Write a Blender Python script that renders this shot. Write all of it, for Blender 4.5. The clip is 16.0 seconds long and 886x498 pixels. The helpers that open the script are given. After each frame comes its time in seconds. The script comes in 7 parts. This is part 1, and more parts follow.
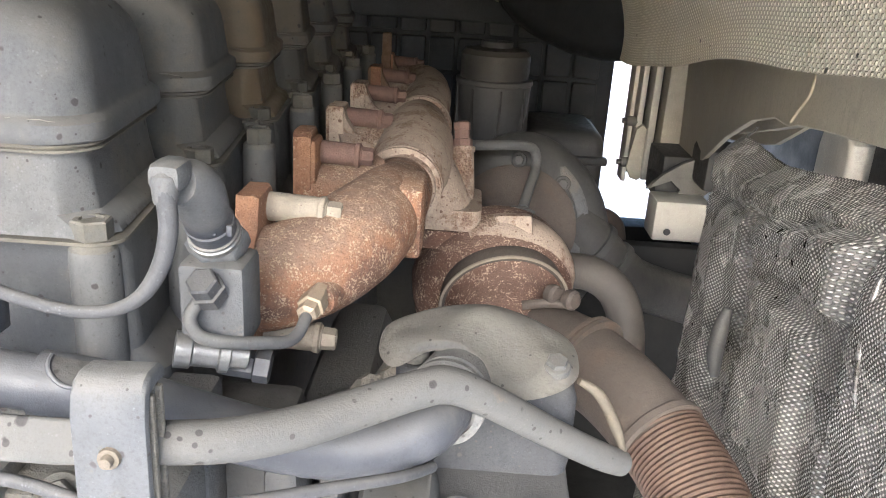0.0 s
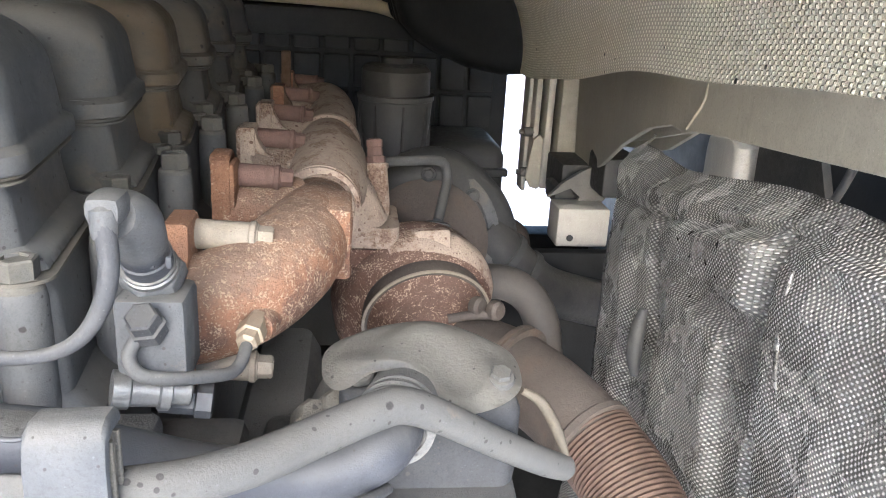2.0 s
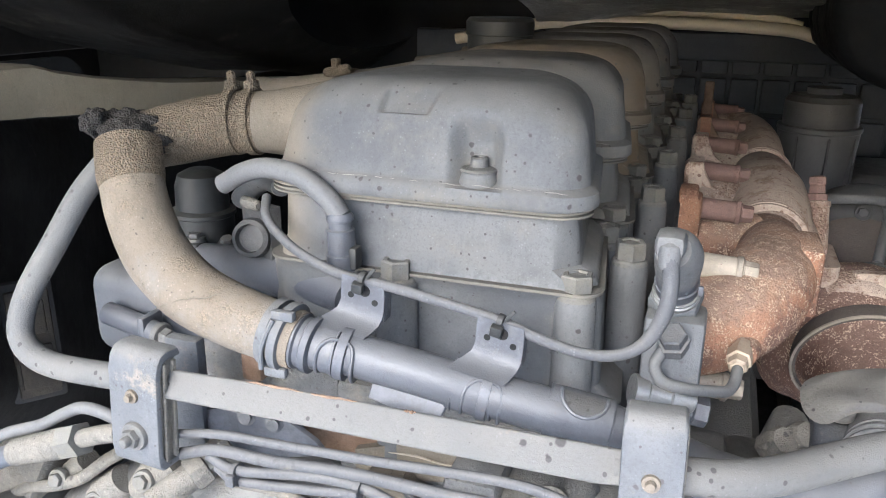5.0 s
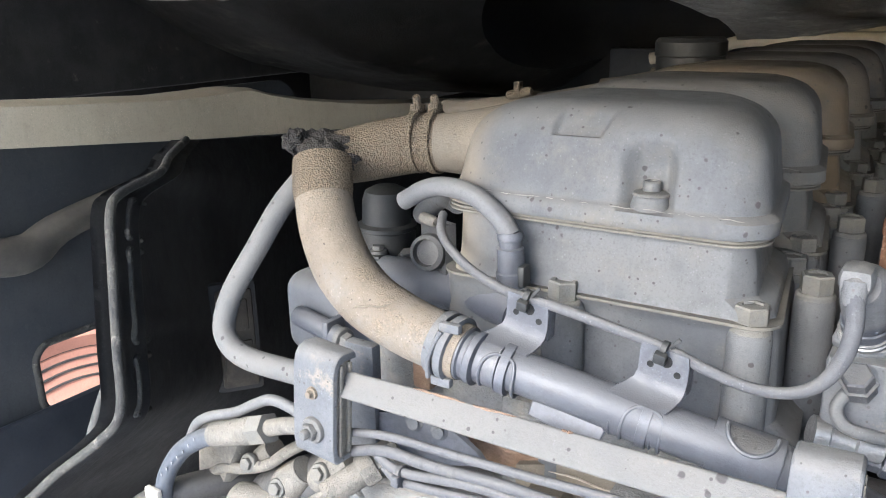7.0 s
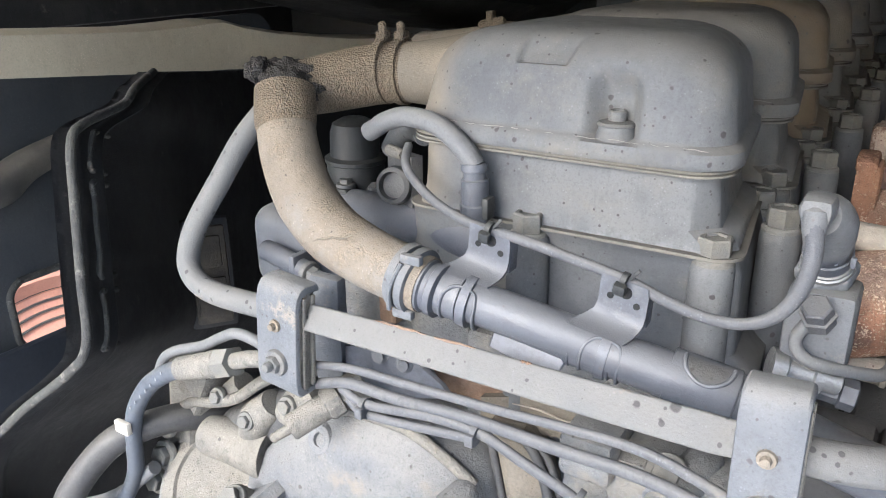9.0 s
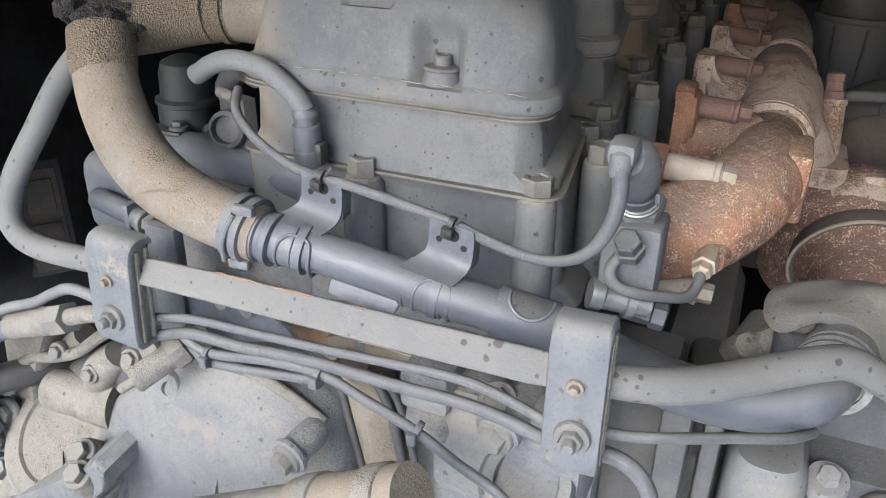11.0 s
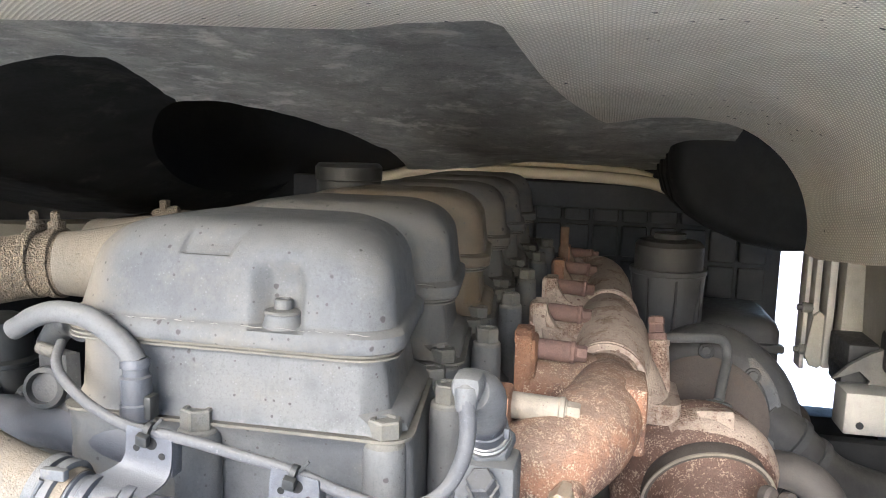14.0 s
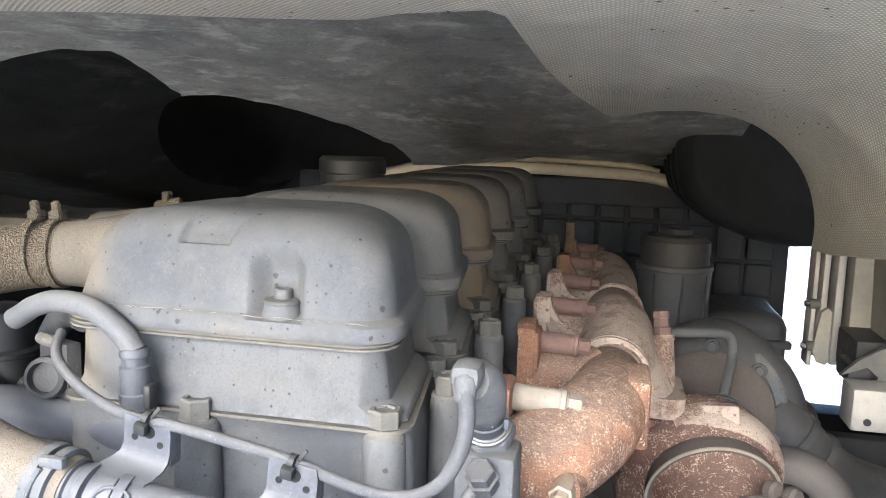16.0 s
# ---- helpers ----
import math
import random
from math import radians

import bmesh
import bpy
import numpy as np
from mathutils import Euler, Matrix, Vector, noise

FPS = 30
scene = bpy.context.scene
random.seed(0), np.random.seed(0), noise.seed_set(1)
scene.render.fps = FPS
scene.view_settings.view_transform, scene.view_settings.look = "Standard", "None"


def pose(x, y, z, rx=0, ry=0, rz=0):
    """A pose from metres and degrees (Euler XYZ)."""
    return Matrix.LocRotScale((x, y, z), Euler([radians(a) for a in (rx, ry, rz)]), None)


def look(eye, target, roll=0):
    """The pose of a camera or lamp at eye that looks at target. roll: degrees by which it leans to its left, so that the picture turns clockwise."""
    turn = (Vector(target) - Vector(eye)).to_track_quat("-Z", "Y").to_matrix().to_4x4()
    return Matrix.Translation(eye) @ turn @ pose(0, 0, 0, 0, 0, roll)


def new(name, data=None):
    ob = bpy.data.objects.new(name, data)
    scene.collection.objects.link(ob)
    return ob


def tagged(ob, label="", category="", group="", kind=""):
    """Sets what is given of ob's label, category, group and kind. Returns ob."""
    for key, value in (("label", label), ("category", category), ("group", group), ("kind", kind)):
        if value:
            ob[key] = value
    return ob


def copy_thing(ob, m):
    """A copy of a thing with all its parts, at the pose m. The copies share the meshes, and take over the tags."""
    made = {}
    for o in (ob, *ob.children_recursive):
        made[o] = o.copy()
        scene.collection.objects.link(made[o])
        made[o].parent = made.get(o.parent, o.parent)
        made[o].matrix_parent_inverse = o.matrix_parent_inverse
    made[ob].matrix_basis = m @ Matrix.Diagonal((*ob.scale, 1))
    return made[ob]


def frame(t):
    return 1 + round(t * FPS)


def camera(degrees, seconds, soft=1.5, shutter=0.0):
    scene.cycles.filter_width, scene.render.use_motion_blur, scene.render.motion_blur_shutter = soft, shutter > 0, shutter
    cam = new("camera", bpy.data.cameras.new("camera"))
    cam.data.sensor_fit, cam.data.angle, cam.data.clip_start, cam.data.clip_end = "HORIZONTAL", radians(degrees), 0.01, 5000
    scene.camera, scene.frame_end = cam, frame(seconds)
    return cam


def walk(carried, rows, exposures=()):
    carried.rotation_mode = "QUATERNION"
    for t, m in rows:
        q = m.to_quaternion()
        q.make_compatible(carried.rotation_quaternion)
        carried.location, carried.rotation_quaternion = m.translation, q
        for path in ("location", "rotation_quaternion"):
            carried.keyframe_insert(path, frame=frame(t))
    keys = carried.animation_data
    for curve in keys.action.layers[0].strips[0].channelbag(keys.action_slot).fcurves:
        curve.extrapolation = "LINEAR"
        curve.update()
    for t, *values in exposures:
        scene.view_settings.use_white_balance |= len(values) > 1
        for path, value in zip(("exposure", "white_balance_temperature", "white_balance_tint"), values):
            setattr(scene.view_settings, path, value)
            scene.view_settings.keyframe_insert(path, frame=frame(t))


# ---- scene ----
cam = camera(58.8, 16.0, soft=1.0)
PATH = [
    (0, (0.106, -0.366, 0.188), (0.066, 1.513, -0.498), 3.6),
    (0.5, (0.108, -0.358, 0.187), (0.208, 1.524, -0.482), 3.5),
    (1, (0.098, -0.36, 0.189), (0.27, 1.521, -0.468), 3.2),
    (1.5, (0.089, -0.363, 0.192), (0.305, 1.517, -0.455), 3.6),
    (2, (0.079, -0.365, 0.189), (0.307, 1.517, -0.449), 3.2),
    (2.5, (0.041, -0.38, 0.189), (0.27, 1.503, -0.444), 3.2),
    (3, (0.012, -0.403, 0.197), (0.153, 1.489, -0.436), 2.5),
    (3.5, (-0.005, -0.42, 0.203), (-0.071, 1.475, -0.431), 2.1),
    (4, (-0.012, -0.44, 0.208), (-0.353, 1.425, -0.429), 0.2),
    (4.5, (-0.013, -0.45, 0.212), (-0.538, 1.374, -0.419), -0.3),
    (5, (-0.009, -0.439, 0.218), (-0.633, 1.353, -0.415), 0.5),
    (5.2, (-0.006, -0.445, 0.228), (-0.67, 1.335, -0.396), -0.5),
    (7.3, (0.006, -0.443, 0.217), (-1.063, 1.144, -0.367), -1.0),
    (7.5, (0.004, -0.443, 0.214), (-1.053, 1.152, -0.37), -0.8),
    (8, (0.001, -0.443, 0.209), (-1.026, 1.165, -0.391), -0.5),
    (8.2, (0.004, -0.437, 0.206), (-1.018, 1.172, -0.397), -0.6),
    (10.3, (0.036, -0.423, 0.224), (-0.942, 1.058, -0.698), -0.9),
    (10.5, (0.039, -0.419, 0.221), (-0.928, 1.075, -0.691), -0.7),
    (11, (0.037, -0.42, 0.231), (-0.646, 1.222, -0.685), 0.9),
    (11.5, (0.032, -0.421, 0.235), (-0.389, 1.312, -0.671), 2.5),
    (12, (0.04, -0.421, 0.23), (-0.382, 1.433, -0.391), 2.0),
    (12.5, (0.039, -0.419, 0.227), (-0.379, 1.512, -0.085), 1.8),
    (13, (0.039, -0.419, 0.222), (-0.373, 1.516, -0.075), 1.6),
    (13.5, (0.04, -0.418, 0.219), (-0.366, 1.517, -0.084), 1.5),
    (14, (0.04, -0.416, 0.216), (-0.365, 1.524, -0.059), 1.7),
    (14.5, (0.042, -0.417, 0.216), (-0.367, 1.523, -0.047), 1.5),
    (15, (0.034, -0.419, 0.211), (-0.38, 1.52, -0.057), 1.8),
    (15.5, (0.04, -0.407, 0.216), (-0.374, 1.53, -0.056), 1.7),
    (16, (0.044, -0.413, 0.211), (-0.38, 1.522, -0.07), 1.7),
]
walk(cam, [(t, look(eye, target, roll)) for t, eye, target, roll in PATH],
     exposures=[(0.0, 2.88, 6200, 10), (1.5, 2.88, 6050, 10), (3.0, 2.82, 5750, 10), (4.0, 2.70, 5750, 10), (5.0, 2.76, 5750, 10), (8.0, 2.86, 5850, 10), (10.5, 2.42, 5850, 10), (11.5, 2.40, 5900, 10), (12.0, 2.54, 5950, 10), (12.5, 2.92, 6000, 10), (13.0, 3.12, 6000, 10), (14.5, 3.12, 5900, 10), (16.0, 3.17, 5850, 10)])

# ---- world and light ----
def sky_world(elev, rot, strength):
    w = bpy.data.worlds.new("overcast_sky")
    scene.world = w
    w.use_nodes = True
    nt = w.node_tree
    sky = nt.nodes.new("ShaderNodeTexSky")
    sky.sky_type, sky.sun_disc = "NISHITA", False
    sky.sun_elevation, sky.sun_rotation = radians(elev), radians(rot)
    sky.air_density, sky.dust_density = 1.0, 3.0
    bg = nt.nodes["Background"]
    bg.inputs["Strength"].default_value = strength
    nt.links.new(sky.outputs[0], bg.inputs["Color"])


SUN_EL, SUN_AZ = 31, 190          # azimuth clockwise from +y: the veiled sun stands behind the viewer, to the left
sky_world(SUN_EL, SUN_AZ, 0.15)
sun = new("sun", bpy.data.lights.new("sun", "SUN"))
sun.data.energy, sun.data.angle, sun.data.color = 1.3, radians(40), (0.95, 0.98, 1.0)
_d = Vector((math.sin(radians(SUN_AZ)) * math.cos(radians(SUN_EL)), math.cos(radians(SUN_AZ)) * math.cos(radians(SUN_EL)), math.sin(radians(SUN_EL))))
sun.matrix_world = look(_d * 10, (0, 0, 0))



# ---- materials ----
def node_kit(m):
    """Short names for the nodes of a material."""
    m.use_nodes = True
    N, L = m.node_tree.nodes, m.node_tree.links

    def put(sock, v):
        if isinstance(v, tuple):
            sock.default_value = (*v, 1) if len(v) == 3 and sock.type == "RGBA" else v
        elif isinstance(v, (int, float)):
            sock.default_value = v
        else:
            L.new(v, sock)

    def noise_tex(co, s, d=5.0, r=0.6, out="Fac"):
        n = N.new("ShaderNodeTexNoise")
        n.inputs["Scale"].default_value, n.inputs["Detail"].default_value, n.inputs["Roughness"].default_value = s, d, r
        L.new(co, n.inputs["Vector"])
        return n.outputs[out]

    def ramp(fac, lo, hi, a=0.0, c=1.0):
        r = N.new("ShaderNodeMapRange")
        r.inputs["From Min"].default_value, r.inputs["From Max"].default_value = lo, hi
        r.inputs["To Min"].default_value, r.inputs["To Max"].default_value = a, c
        r.interpolation_type = "SMOOTHSTEP"
        L.new(fac, r.inputs["Value"])
        return r.outputs[0]

    def calc(op, a, c=0.0):
        q = N.new("ShaderNodeMath")
        q.operation = op
        put(q.inputs[0], a)
        put(q.inputs[1], c)
        return q.outputs[0]

    def mix(fac, a, c):
        q = N.new("ShaderNodeMix")
        q.data_type = "RGBA"
        put(q.inputs["Factor"], fac)
        put(q.inputs[6], a)
        put(q.inputs[7], c)
        return q.outputs[2]

    def warp(co, by, amount):
        q = N.new("ShaderNodeVectorMath")
        q.operation = "MULTIPLY_ADD"
        L.new(by, q.inputs[0])
        q.inputs[1].default_value = (amount, amount, amount)
        L.new(co, q.inputs[2])
        return q.outputs[0]

    return N, L, put, noise_tex, ramp, calc, mix, warp


def surf(name, c1, c2, scale=30.0, rough=0.6, metal=0.0, bump=0.15, fine=500.0, spots=None, dust=None, patch=None, rough_var=0.15, spec=0.3, grime=0.35, flakes=None, grit=None, tint=None, fleck=0.5, wear=0.0):
    """A worn surface: two tones in blotches, grime at a middle scale, fine grain, and where given dark specks, settled dust, patches and pale flakes."""
    m = bpy.data.materials.new(name)
    N, L, put, noise_tex, ramp, calc, mix, warp = node_kit(m)
    b = N["Principled BSDF"]
    tc, oi = N.new("ShaderNodeTexCoord"), N.new("ShaderNodeObjectInfo")
    shift = N.new("ShaderNodeVectorMath")
    shift.operation = "MULTIPLY_ADD"
    comb = N.new("ShaderNodeCombineXYZ")
    for i in range(3):
        L.new(oi.outputs["Random"], comb.inputs[i])
    shift.inputs[1].default_value = (3.1, 2.3, 1.7)
    L.new(comb.outputs[0], shift.inputs[0])
    L.new(tc.outputs["Object"], shift.inputs[2])
    co = shift.outputs[0]
    big, small = noise_tex(co, scale, 6.0), noise_tex(co, fine, 4.0, 0.7)
    mid = noise_tex(co, scale * 4.5, 8.0, 0.72)
    col = mix(ramp(big, 0.35, 0.65), c1, c2)
    dark, pale = tuple(0.55 * v for v in c1), tuple(1.35 * v for v in c2)
    col = mix(calc("MULTIPLY", ramp(mid, 0.50, 0.30), grime), col, dark)
    col = mix(calc("MULTIPLY", ramp(mid, 0.52, 0.72), grime), col, pale)
    col = mix(calc("MULTIPLY", ramp(small, 0.48, 0.70), min(0.5, grime)), col, dark)
    pits = noise_tex(co, 340.0, 6.0, 0.8)
    col = mix(calc("MULTIPLY", ramp(pits, 0.56, 0.64), min(0.6, grime)), col, tuple(0.6 * v for v in c1))
    col = mix(calc("MULTIPLY", ramp(pits, 0.42, 0.34), min(0.5, 0.8 * grime)), col, pale)
    if patch:
        pc, ps, lo, hi = patch
        col = mix(ramp(noise_tex(co, ps, 9.0, 0.72), lo, hi), col, pc)
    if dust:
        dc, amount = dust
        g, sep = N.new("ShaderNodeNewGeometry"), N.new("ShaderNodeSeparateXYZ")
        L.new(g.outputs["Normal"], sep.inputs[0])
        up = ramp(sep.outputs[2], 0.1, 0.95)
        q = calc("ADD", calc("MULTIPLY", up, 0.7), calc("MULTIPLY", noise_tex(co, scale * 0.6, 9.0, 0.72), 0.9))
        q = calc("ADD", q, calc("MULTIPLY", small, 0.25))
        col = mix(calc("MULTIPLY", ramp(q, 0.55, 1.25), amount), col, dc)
    wob = noise_tex(co, 260.0, 2.0, 0.5, "Color")
    if fleck:
        fv = N.new("ShaderNodeTexVoronoi")
        fv.inputs["Scale"].default_value = 620.0
        L.new(warp(co, wob, 0.0008), fv.inputs["Vector"])
        fsep = N.new("ShaderNodeSeparateColor")
        L.new(fv.outputs["Color"], fsep.inputs[0])
        keepf = calc("MULTIPLY", ramp(fsep.outputs[0], 0.62, 1.0), ramp(noise_tex(co, 22.0, 5.0, 0.7), 0.40, 0.62))
        dotf = ramp(calc("SUBTRACT", fv.outputs["Distance"], calc("MULTIPLY", keepf, 0.42)), 0.05, -0.05)
        col = mix(calc("MULTIPLY", dotf, fleck), col, tuple(min(0.9, 1.6 * v) for v in c2))
        st = N.new("ShaderNodeVectorMath")
        st.operation = "MULTIPLY"
        st.inputs[1].default_value = (150.0, 150.0, 28.0)
        L.new(warp(co, wob, 0.004), st.inputs[0])
        smear = noise_tex(st.outputs[0], 1.0, 5.0, 0.65)
        col = mix(calc("MULTIPLY", ramp(smear, 0.56, 0.70), 0.55 * fleck), col, tuple(0.62 * v for v in c1))
        col = mix(calc("MULTIPLY", ramp(smear, 0.42, 0.30), 0.5 * fleck), col, tuple(1.35 * v for v in c2))
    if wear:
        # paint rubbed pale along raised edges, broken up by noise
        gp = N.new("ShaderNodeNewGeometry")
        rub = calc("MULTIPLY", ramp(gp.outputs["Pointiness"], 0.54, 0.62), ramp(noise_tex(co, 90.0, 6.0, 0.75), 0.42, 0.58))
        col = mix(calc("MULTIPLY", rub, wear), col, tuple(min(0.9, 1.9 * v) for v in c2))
    if tint:
        # a broad dirt stain that fades along one axis of the object
        ti, lo, hi, tcol, amount = tint
        ts = N.new("ShaderNodeSeparateXYZ")
        L.new(warp(tc.outputs["Object"], noise_tex(co, 45.0, 6.0, 0.7, "Color"), 0.018), ts.inputs[0])
        col = mix(calc("MULTIPLY", ramp(ts.outputs[ti], lo, hi), amount), col, tcol)
    grains = None
    if grit:
        # caked grains, where the middle-scale noise lets them lie
        gs, lo, hi, gcol, gdark = grit
        gv = N.new("ShaderNodeTexVoronoi")
        gv.inputs["Scale"].default_value = gs
        gv.inputs["Randomness"].default_value = 1.0
        L.new(warp(co, wob, 0.0012), gv.inputs["Vector"])
        lie = ramp(noise_tex(co, 26.0, 6.0, 0.75), lo, hi)
        grains = calc("MULTIPLY", ramp(gv.outputs["Distance"], 0.75, 0.10), lie)
        gsep = N.new("ShaderNodeSeparateColor")
        L.new(gv.outputs["Color"], gsep.inputs[0])
        col = mix(calc("MULTIPLY", lie, 0.45), col, mix(gsep.outputs[0], gdark, gcol))
        col = mix(calc("MULTIPLY", calc("MULTIPLY", ramp(gv.outputs["Distance"], 0.45, 0.70), lie), 0.5), col, tuple(0.7 * v for v in gdark))
    if spots:
        sc, ss, thr = spots
        for k, (mult, lo, f) in enumerate(((1.0, 0.25, 0.9), (2.6, 0.45, 0.8))):
            v = N.new("ShaderNodeTexVoronoi")
            v.inputs["Scale"].default_value = ss * mult
            L.new(warp(co, wob, 0.0022 / mult), v.inputs["Vector"])
            sepc = N.new("ShaderNodeSeparateColor")
            L.new(v.outputs["Color"], sepc.inputs[0])
            lim = calc("MULTIPLY", ramp(sepc.outputs[0], lo, 1.0), thr * (1.0 + 0.4 * k))
            soft = calc("SUBTRACT", v.outputs["Distance"], lim)
            col = mix(calc("MULTIPLY", ramp(soft, 0.03, -0.03), f), col, sc)
    edge = None
    if flakes:
        fc, fs, lo, amount = flakes
        keep = ramp(noise_tex(co, fs * 0.16, 4.0, 0.6), 0.34, 0.62)
        q = calc("ADD", noise_tex(co, fs, 5.0, 0.62), calc("MULTIPLY", keep, 0.14))
        edge = ramp(q, lo, lo + 0.035)
        col = mix(calc("MULTIPLY", edge, amount), col, fc)
        pit = ramp(noise_tex(warp(co, wob, 0.01), fs * 1.3, 3.0, 0.6), 0.40, 0.33)
        if lo < 0.7:
            col = mix(calc("MULTIPLY", pit, 0.75), col, tuple(0.38 * v for v in c1))
    L.new(col, b.inputs["Base Color"])
    b.inputs["Metallic"].default_value = metal
    b.inputs["Specular IOR Level"].default_value = spec
    L.new(ramp(mid, 0.25, 0.75, max(0.05, rough - rough_var), min(1.0, rough + rough_var)), b.inputs["Roughness"])
    if bump:
        s = calc("ADD", calc("ADD", calc("MULTIPLY", small, 0.8), calc("MULTIPLY", big, 1.5)), calc("MULTIPLY", mid, 0.7))
        if edge is not None:
            s = calc("ADD", s, calc("MULTIPLY", edge, 0.45))
        if grains is not None:
            s = calc("ADD", s, calc("MULTIPLY", grains, 0.8))
        bp = N.new("ShaderNodeBump")
        bp.inputs["Strength"].default_value, bp.inputs["Distance"].default_value = min(1.0, bump * 1.3), 0.002
        L.new(s, bp.inputs["Height"])
        L.new(bp.outputs[0], b.inputs["Normal"])
    return m


def woven(name, c_low, c_high, period, rough=0.7, metal=0.0, stain=None, depth=0.0015, stain_lo=0.5, fade=0.0, holes=0.0, oily=False):
    """A coarse woven cloth: raised dots in staggered rows along the UV map (metres); fade smooths them out in places, holes pricks it."""
    m = bpy.data.materials.new(name)
    N, L, put, noise_tex, ramp, calc, mix, warp = node_kit(m)
    b = N["Principled BSDF"]
    uv = N.new("ShaderNodeTexCoord").outputs["UV"]
    sep = N.new("ShaderNodeSeparateXYZ")
    L.new(warp(uv, noise_tex(uv, 5.0, 1.0, 0.5, "Color"), 0.003), sep.inputs[0])
    w = [calc("SINE", calc("MULTIPLY", sep.outputs[i], math.tau / period)) for i in range(2)]
    p = calc("MULTIPLY", w[0], w[1])
    dots = ramp(p, -0.12, 0.72)
    grain = noise_tex(uv, 700.0, 3.0, 0.7)
    big = noise_tex(uv, 12.0, 9.0, 0.68)
    if fade:
        dots = calc("MULTIPLY", dots, ramp(noise_tex(uv, 7.0, 4.0, 0.6), 0.40, 0.58, 1.0 - fade, 1.0))
    bright = calc("MULTIPLY", dots, ramp(grain, 0.3, 0.6, 0.55, 1.0))
    col = mix(bright, c_low, c_high)
    col = mix(calc("MULTIPLY", ramp(grain, 0.5, 0.72), 0.4), col, tuple(0.5 * v for v in c_low))
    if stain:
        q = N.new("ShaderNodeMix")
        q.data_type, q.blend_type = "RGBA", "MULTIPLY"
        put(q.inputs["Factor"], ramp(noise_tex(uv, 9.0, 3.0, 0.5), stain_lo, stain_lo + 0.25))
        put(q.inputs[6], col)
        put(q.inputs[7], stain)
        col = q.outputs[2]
    if holes:
        v = N.new("ShaderNodeTexVoronoi")
        v.inputs["Scale"].default_value = 110.0
        L.new(uv, v.inputs["Vector"])
        sc = N.new("ShaderNodeSeparateColor")
        L.new(v.outputs["Color"], sc.inputs[0])
        gate = calc("MULTIPLY", ramp(sc.outputs[0], 0.55, 1.0), ramp(noise_tex(uv, 5.0, 3.0), 0.46, 0.60))
        hole = ramp(calc("SUBTRACT", v.outputs["Distance"], calc("MULTIPLY", gate, holes)), 0.02, -0.04)
        col = mix(hole, col, (0.025, 0.023, 0.020))
    L.new(col, b.inputs["Base Color"])
    b.inputs["Metallic"].default_value = metal
    low, high = max(0.1, rough - 0.15), rough + 0.2
    L.new(ramp(big, 0.3, 0.7, high if oily else low, low if oily else high), b.inputs["Roughness"])
    h = calc("ADD", calc("MULTIPLY", dots, 1.0), calc("MULTIPLY", grain, 0.35))
    bp = N.new("ShaderNodeBump")
    bp.inputs["Strength"].default_value, bp.inputs["Distance"].default_value = 1.0, depth
    L.new(h, bp.inputs["Height"])
    L.new(bp.outputs[0], b.inputs["Normal"])
    return m


DUST = (0.120, 0.115, 0.103)
SPECK = (0.05, 0.045, 0.045)
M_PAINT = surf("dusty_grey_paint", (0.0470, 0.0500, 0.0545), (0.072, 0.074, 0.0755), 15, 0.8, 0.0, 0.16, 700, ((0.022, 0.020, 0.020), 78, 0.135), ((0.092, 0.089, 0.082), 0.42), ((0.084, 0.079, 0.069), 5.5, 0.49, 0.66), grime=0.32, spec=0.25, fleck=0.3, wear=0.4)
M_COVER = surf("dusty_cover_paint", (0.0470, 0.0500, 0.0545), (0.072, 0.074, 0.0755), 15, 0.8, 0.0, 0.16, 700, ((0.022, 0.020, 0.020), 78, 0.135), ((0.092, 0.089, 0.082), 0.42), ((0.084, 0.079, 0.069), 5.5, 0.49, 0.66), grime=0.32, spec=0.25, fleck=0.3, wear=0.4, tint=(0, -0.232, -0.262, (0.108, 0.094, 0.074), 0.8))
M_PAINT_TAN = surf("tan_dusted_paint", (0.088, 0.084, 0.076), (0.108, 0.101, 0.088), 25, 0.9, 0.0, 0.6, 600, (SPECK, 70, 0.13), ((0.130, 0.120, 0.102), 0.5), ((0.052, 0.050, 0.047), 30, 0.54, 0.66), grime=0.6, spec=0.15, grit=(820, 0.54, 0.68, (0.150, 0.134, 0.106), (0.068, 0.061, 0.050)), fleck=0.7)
M_COVER3 = surf("yellowed_cover_paint", (0.092, 0.070, 0.045), (0.073, 0.058, 0.041), 20, 0.6, 0.0, 0.12, 700, (SPECK, 66, 0.14), ((0.132, 0.112, 0.086), 0.45))
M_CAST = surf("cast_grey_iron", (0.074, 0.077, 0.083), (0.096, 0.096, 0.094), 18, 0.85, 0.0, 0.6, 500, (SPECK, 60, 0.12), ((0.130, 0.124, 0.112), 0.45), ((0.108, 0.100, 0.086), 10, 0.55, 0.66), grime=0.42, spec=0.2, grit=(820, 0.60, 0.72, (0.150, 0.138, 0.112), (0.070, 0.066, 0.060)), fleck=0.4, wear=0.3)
M_GASKET = surf("buff_gasket_line", (0.092, 0.086, 0.074), (0.074, 0.070, 0.062), 60, 0.85, 0.0, 0.2, 800, spec=0.15)
M_SEALANT = surf("dried_white_sealant", (0.158, 0.155, 0.145), (0.119, 0.115, 0.106), 120, 0.8, 0.0, 0.3, 800)
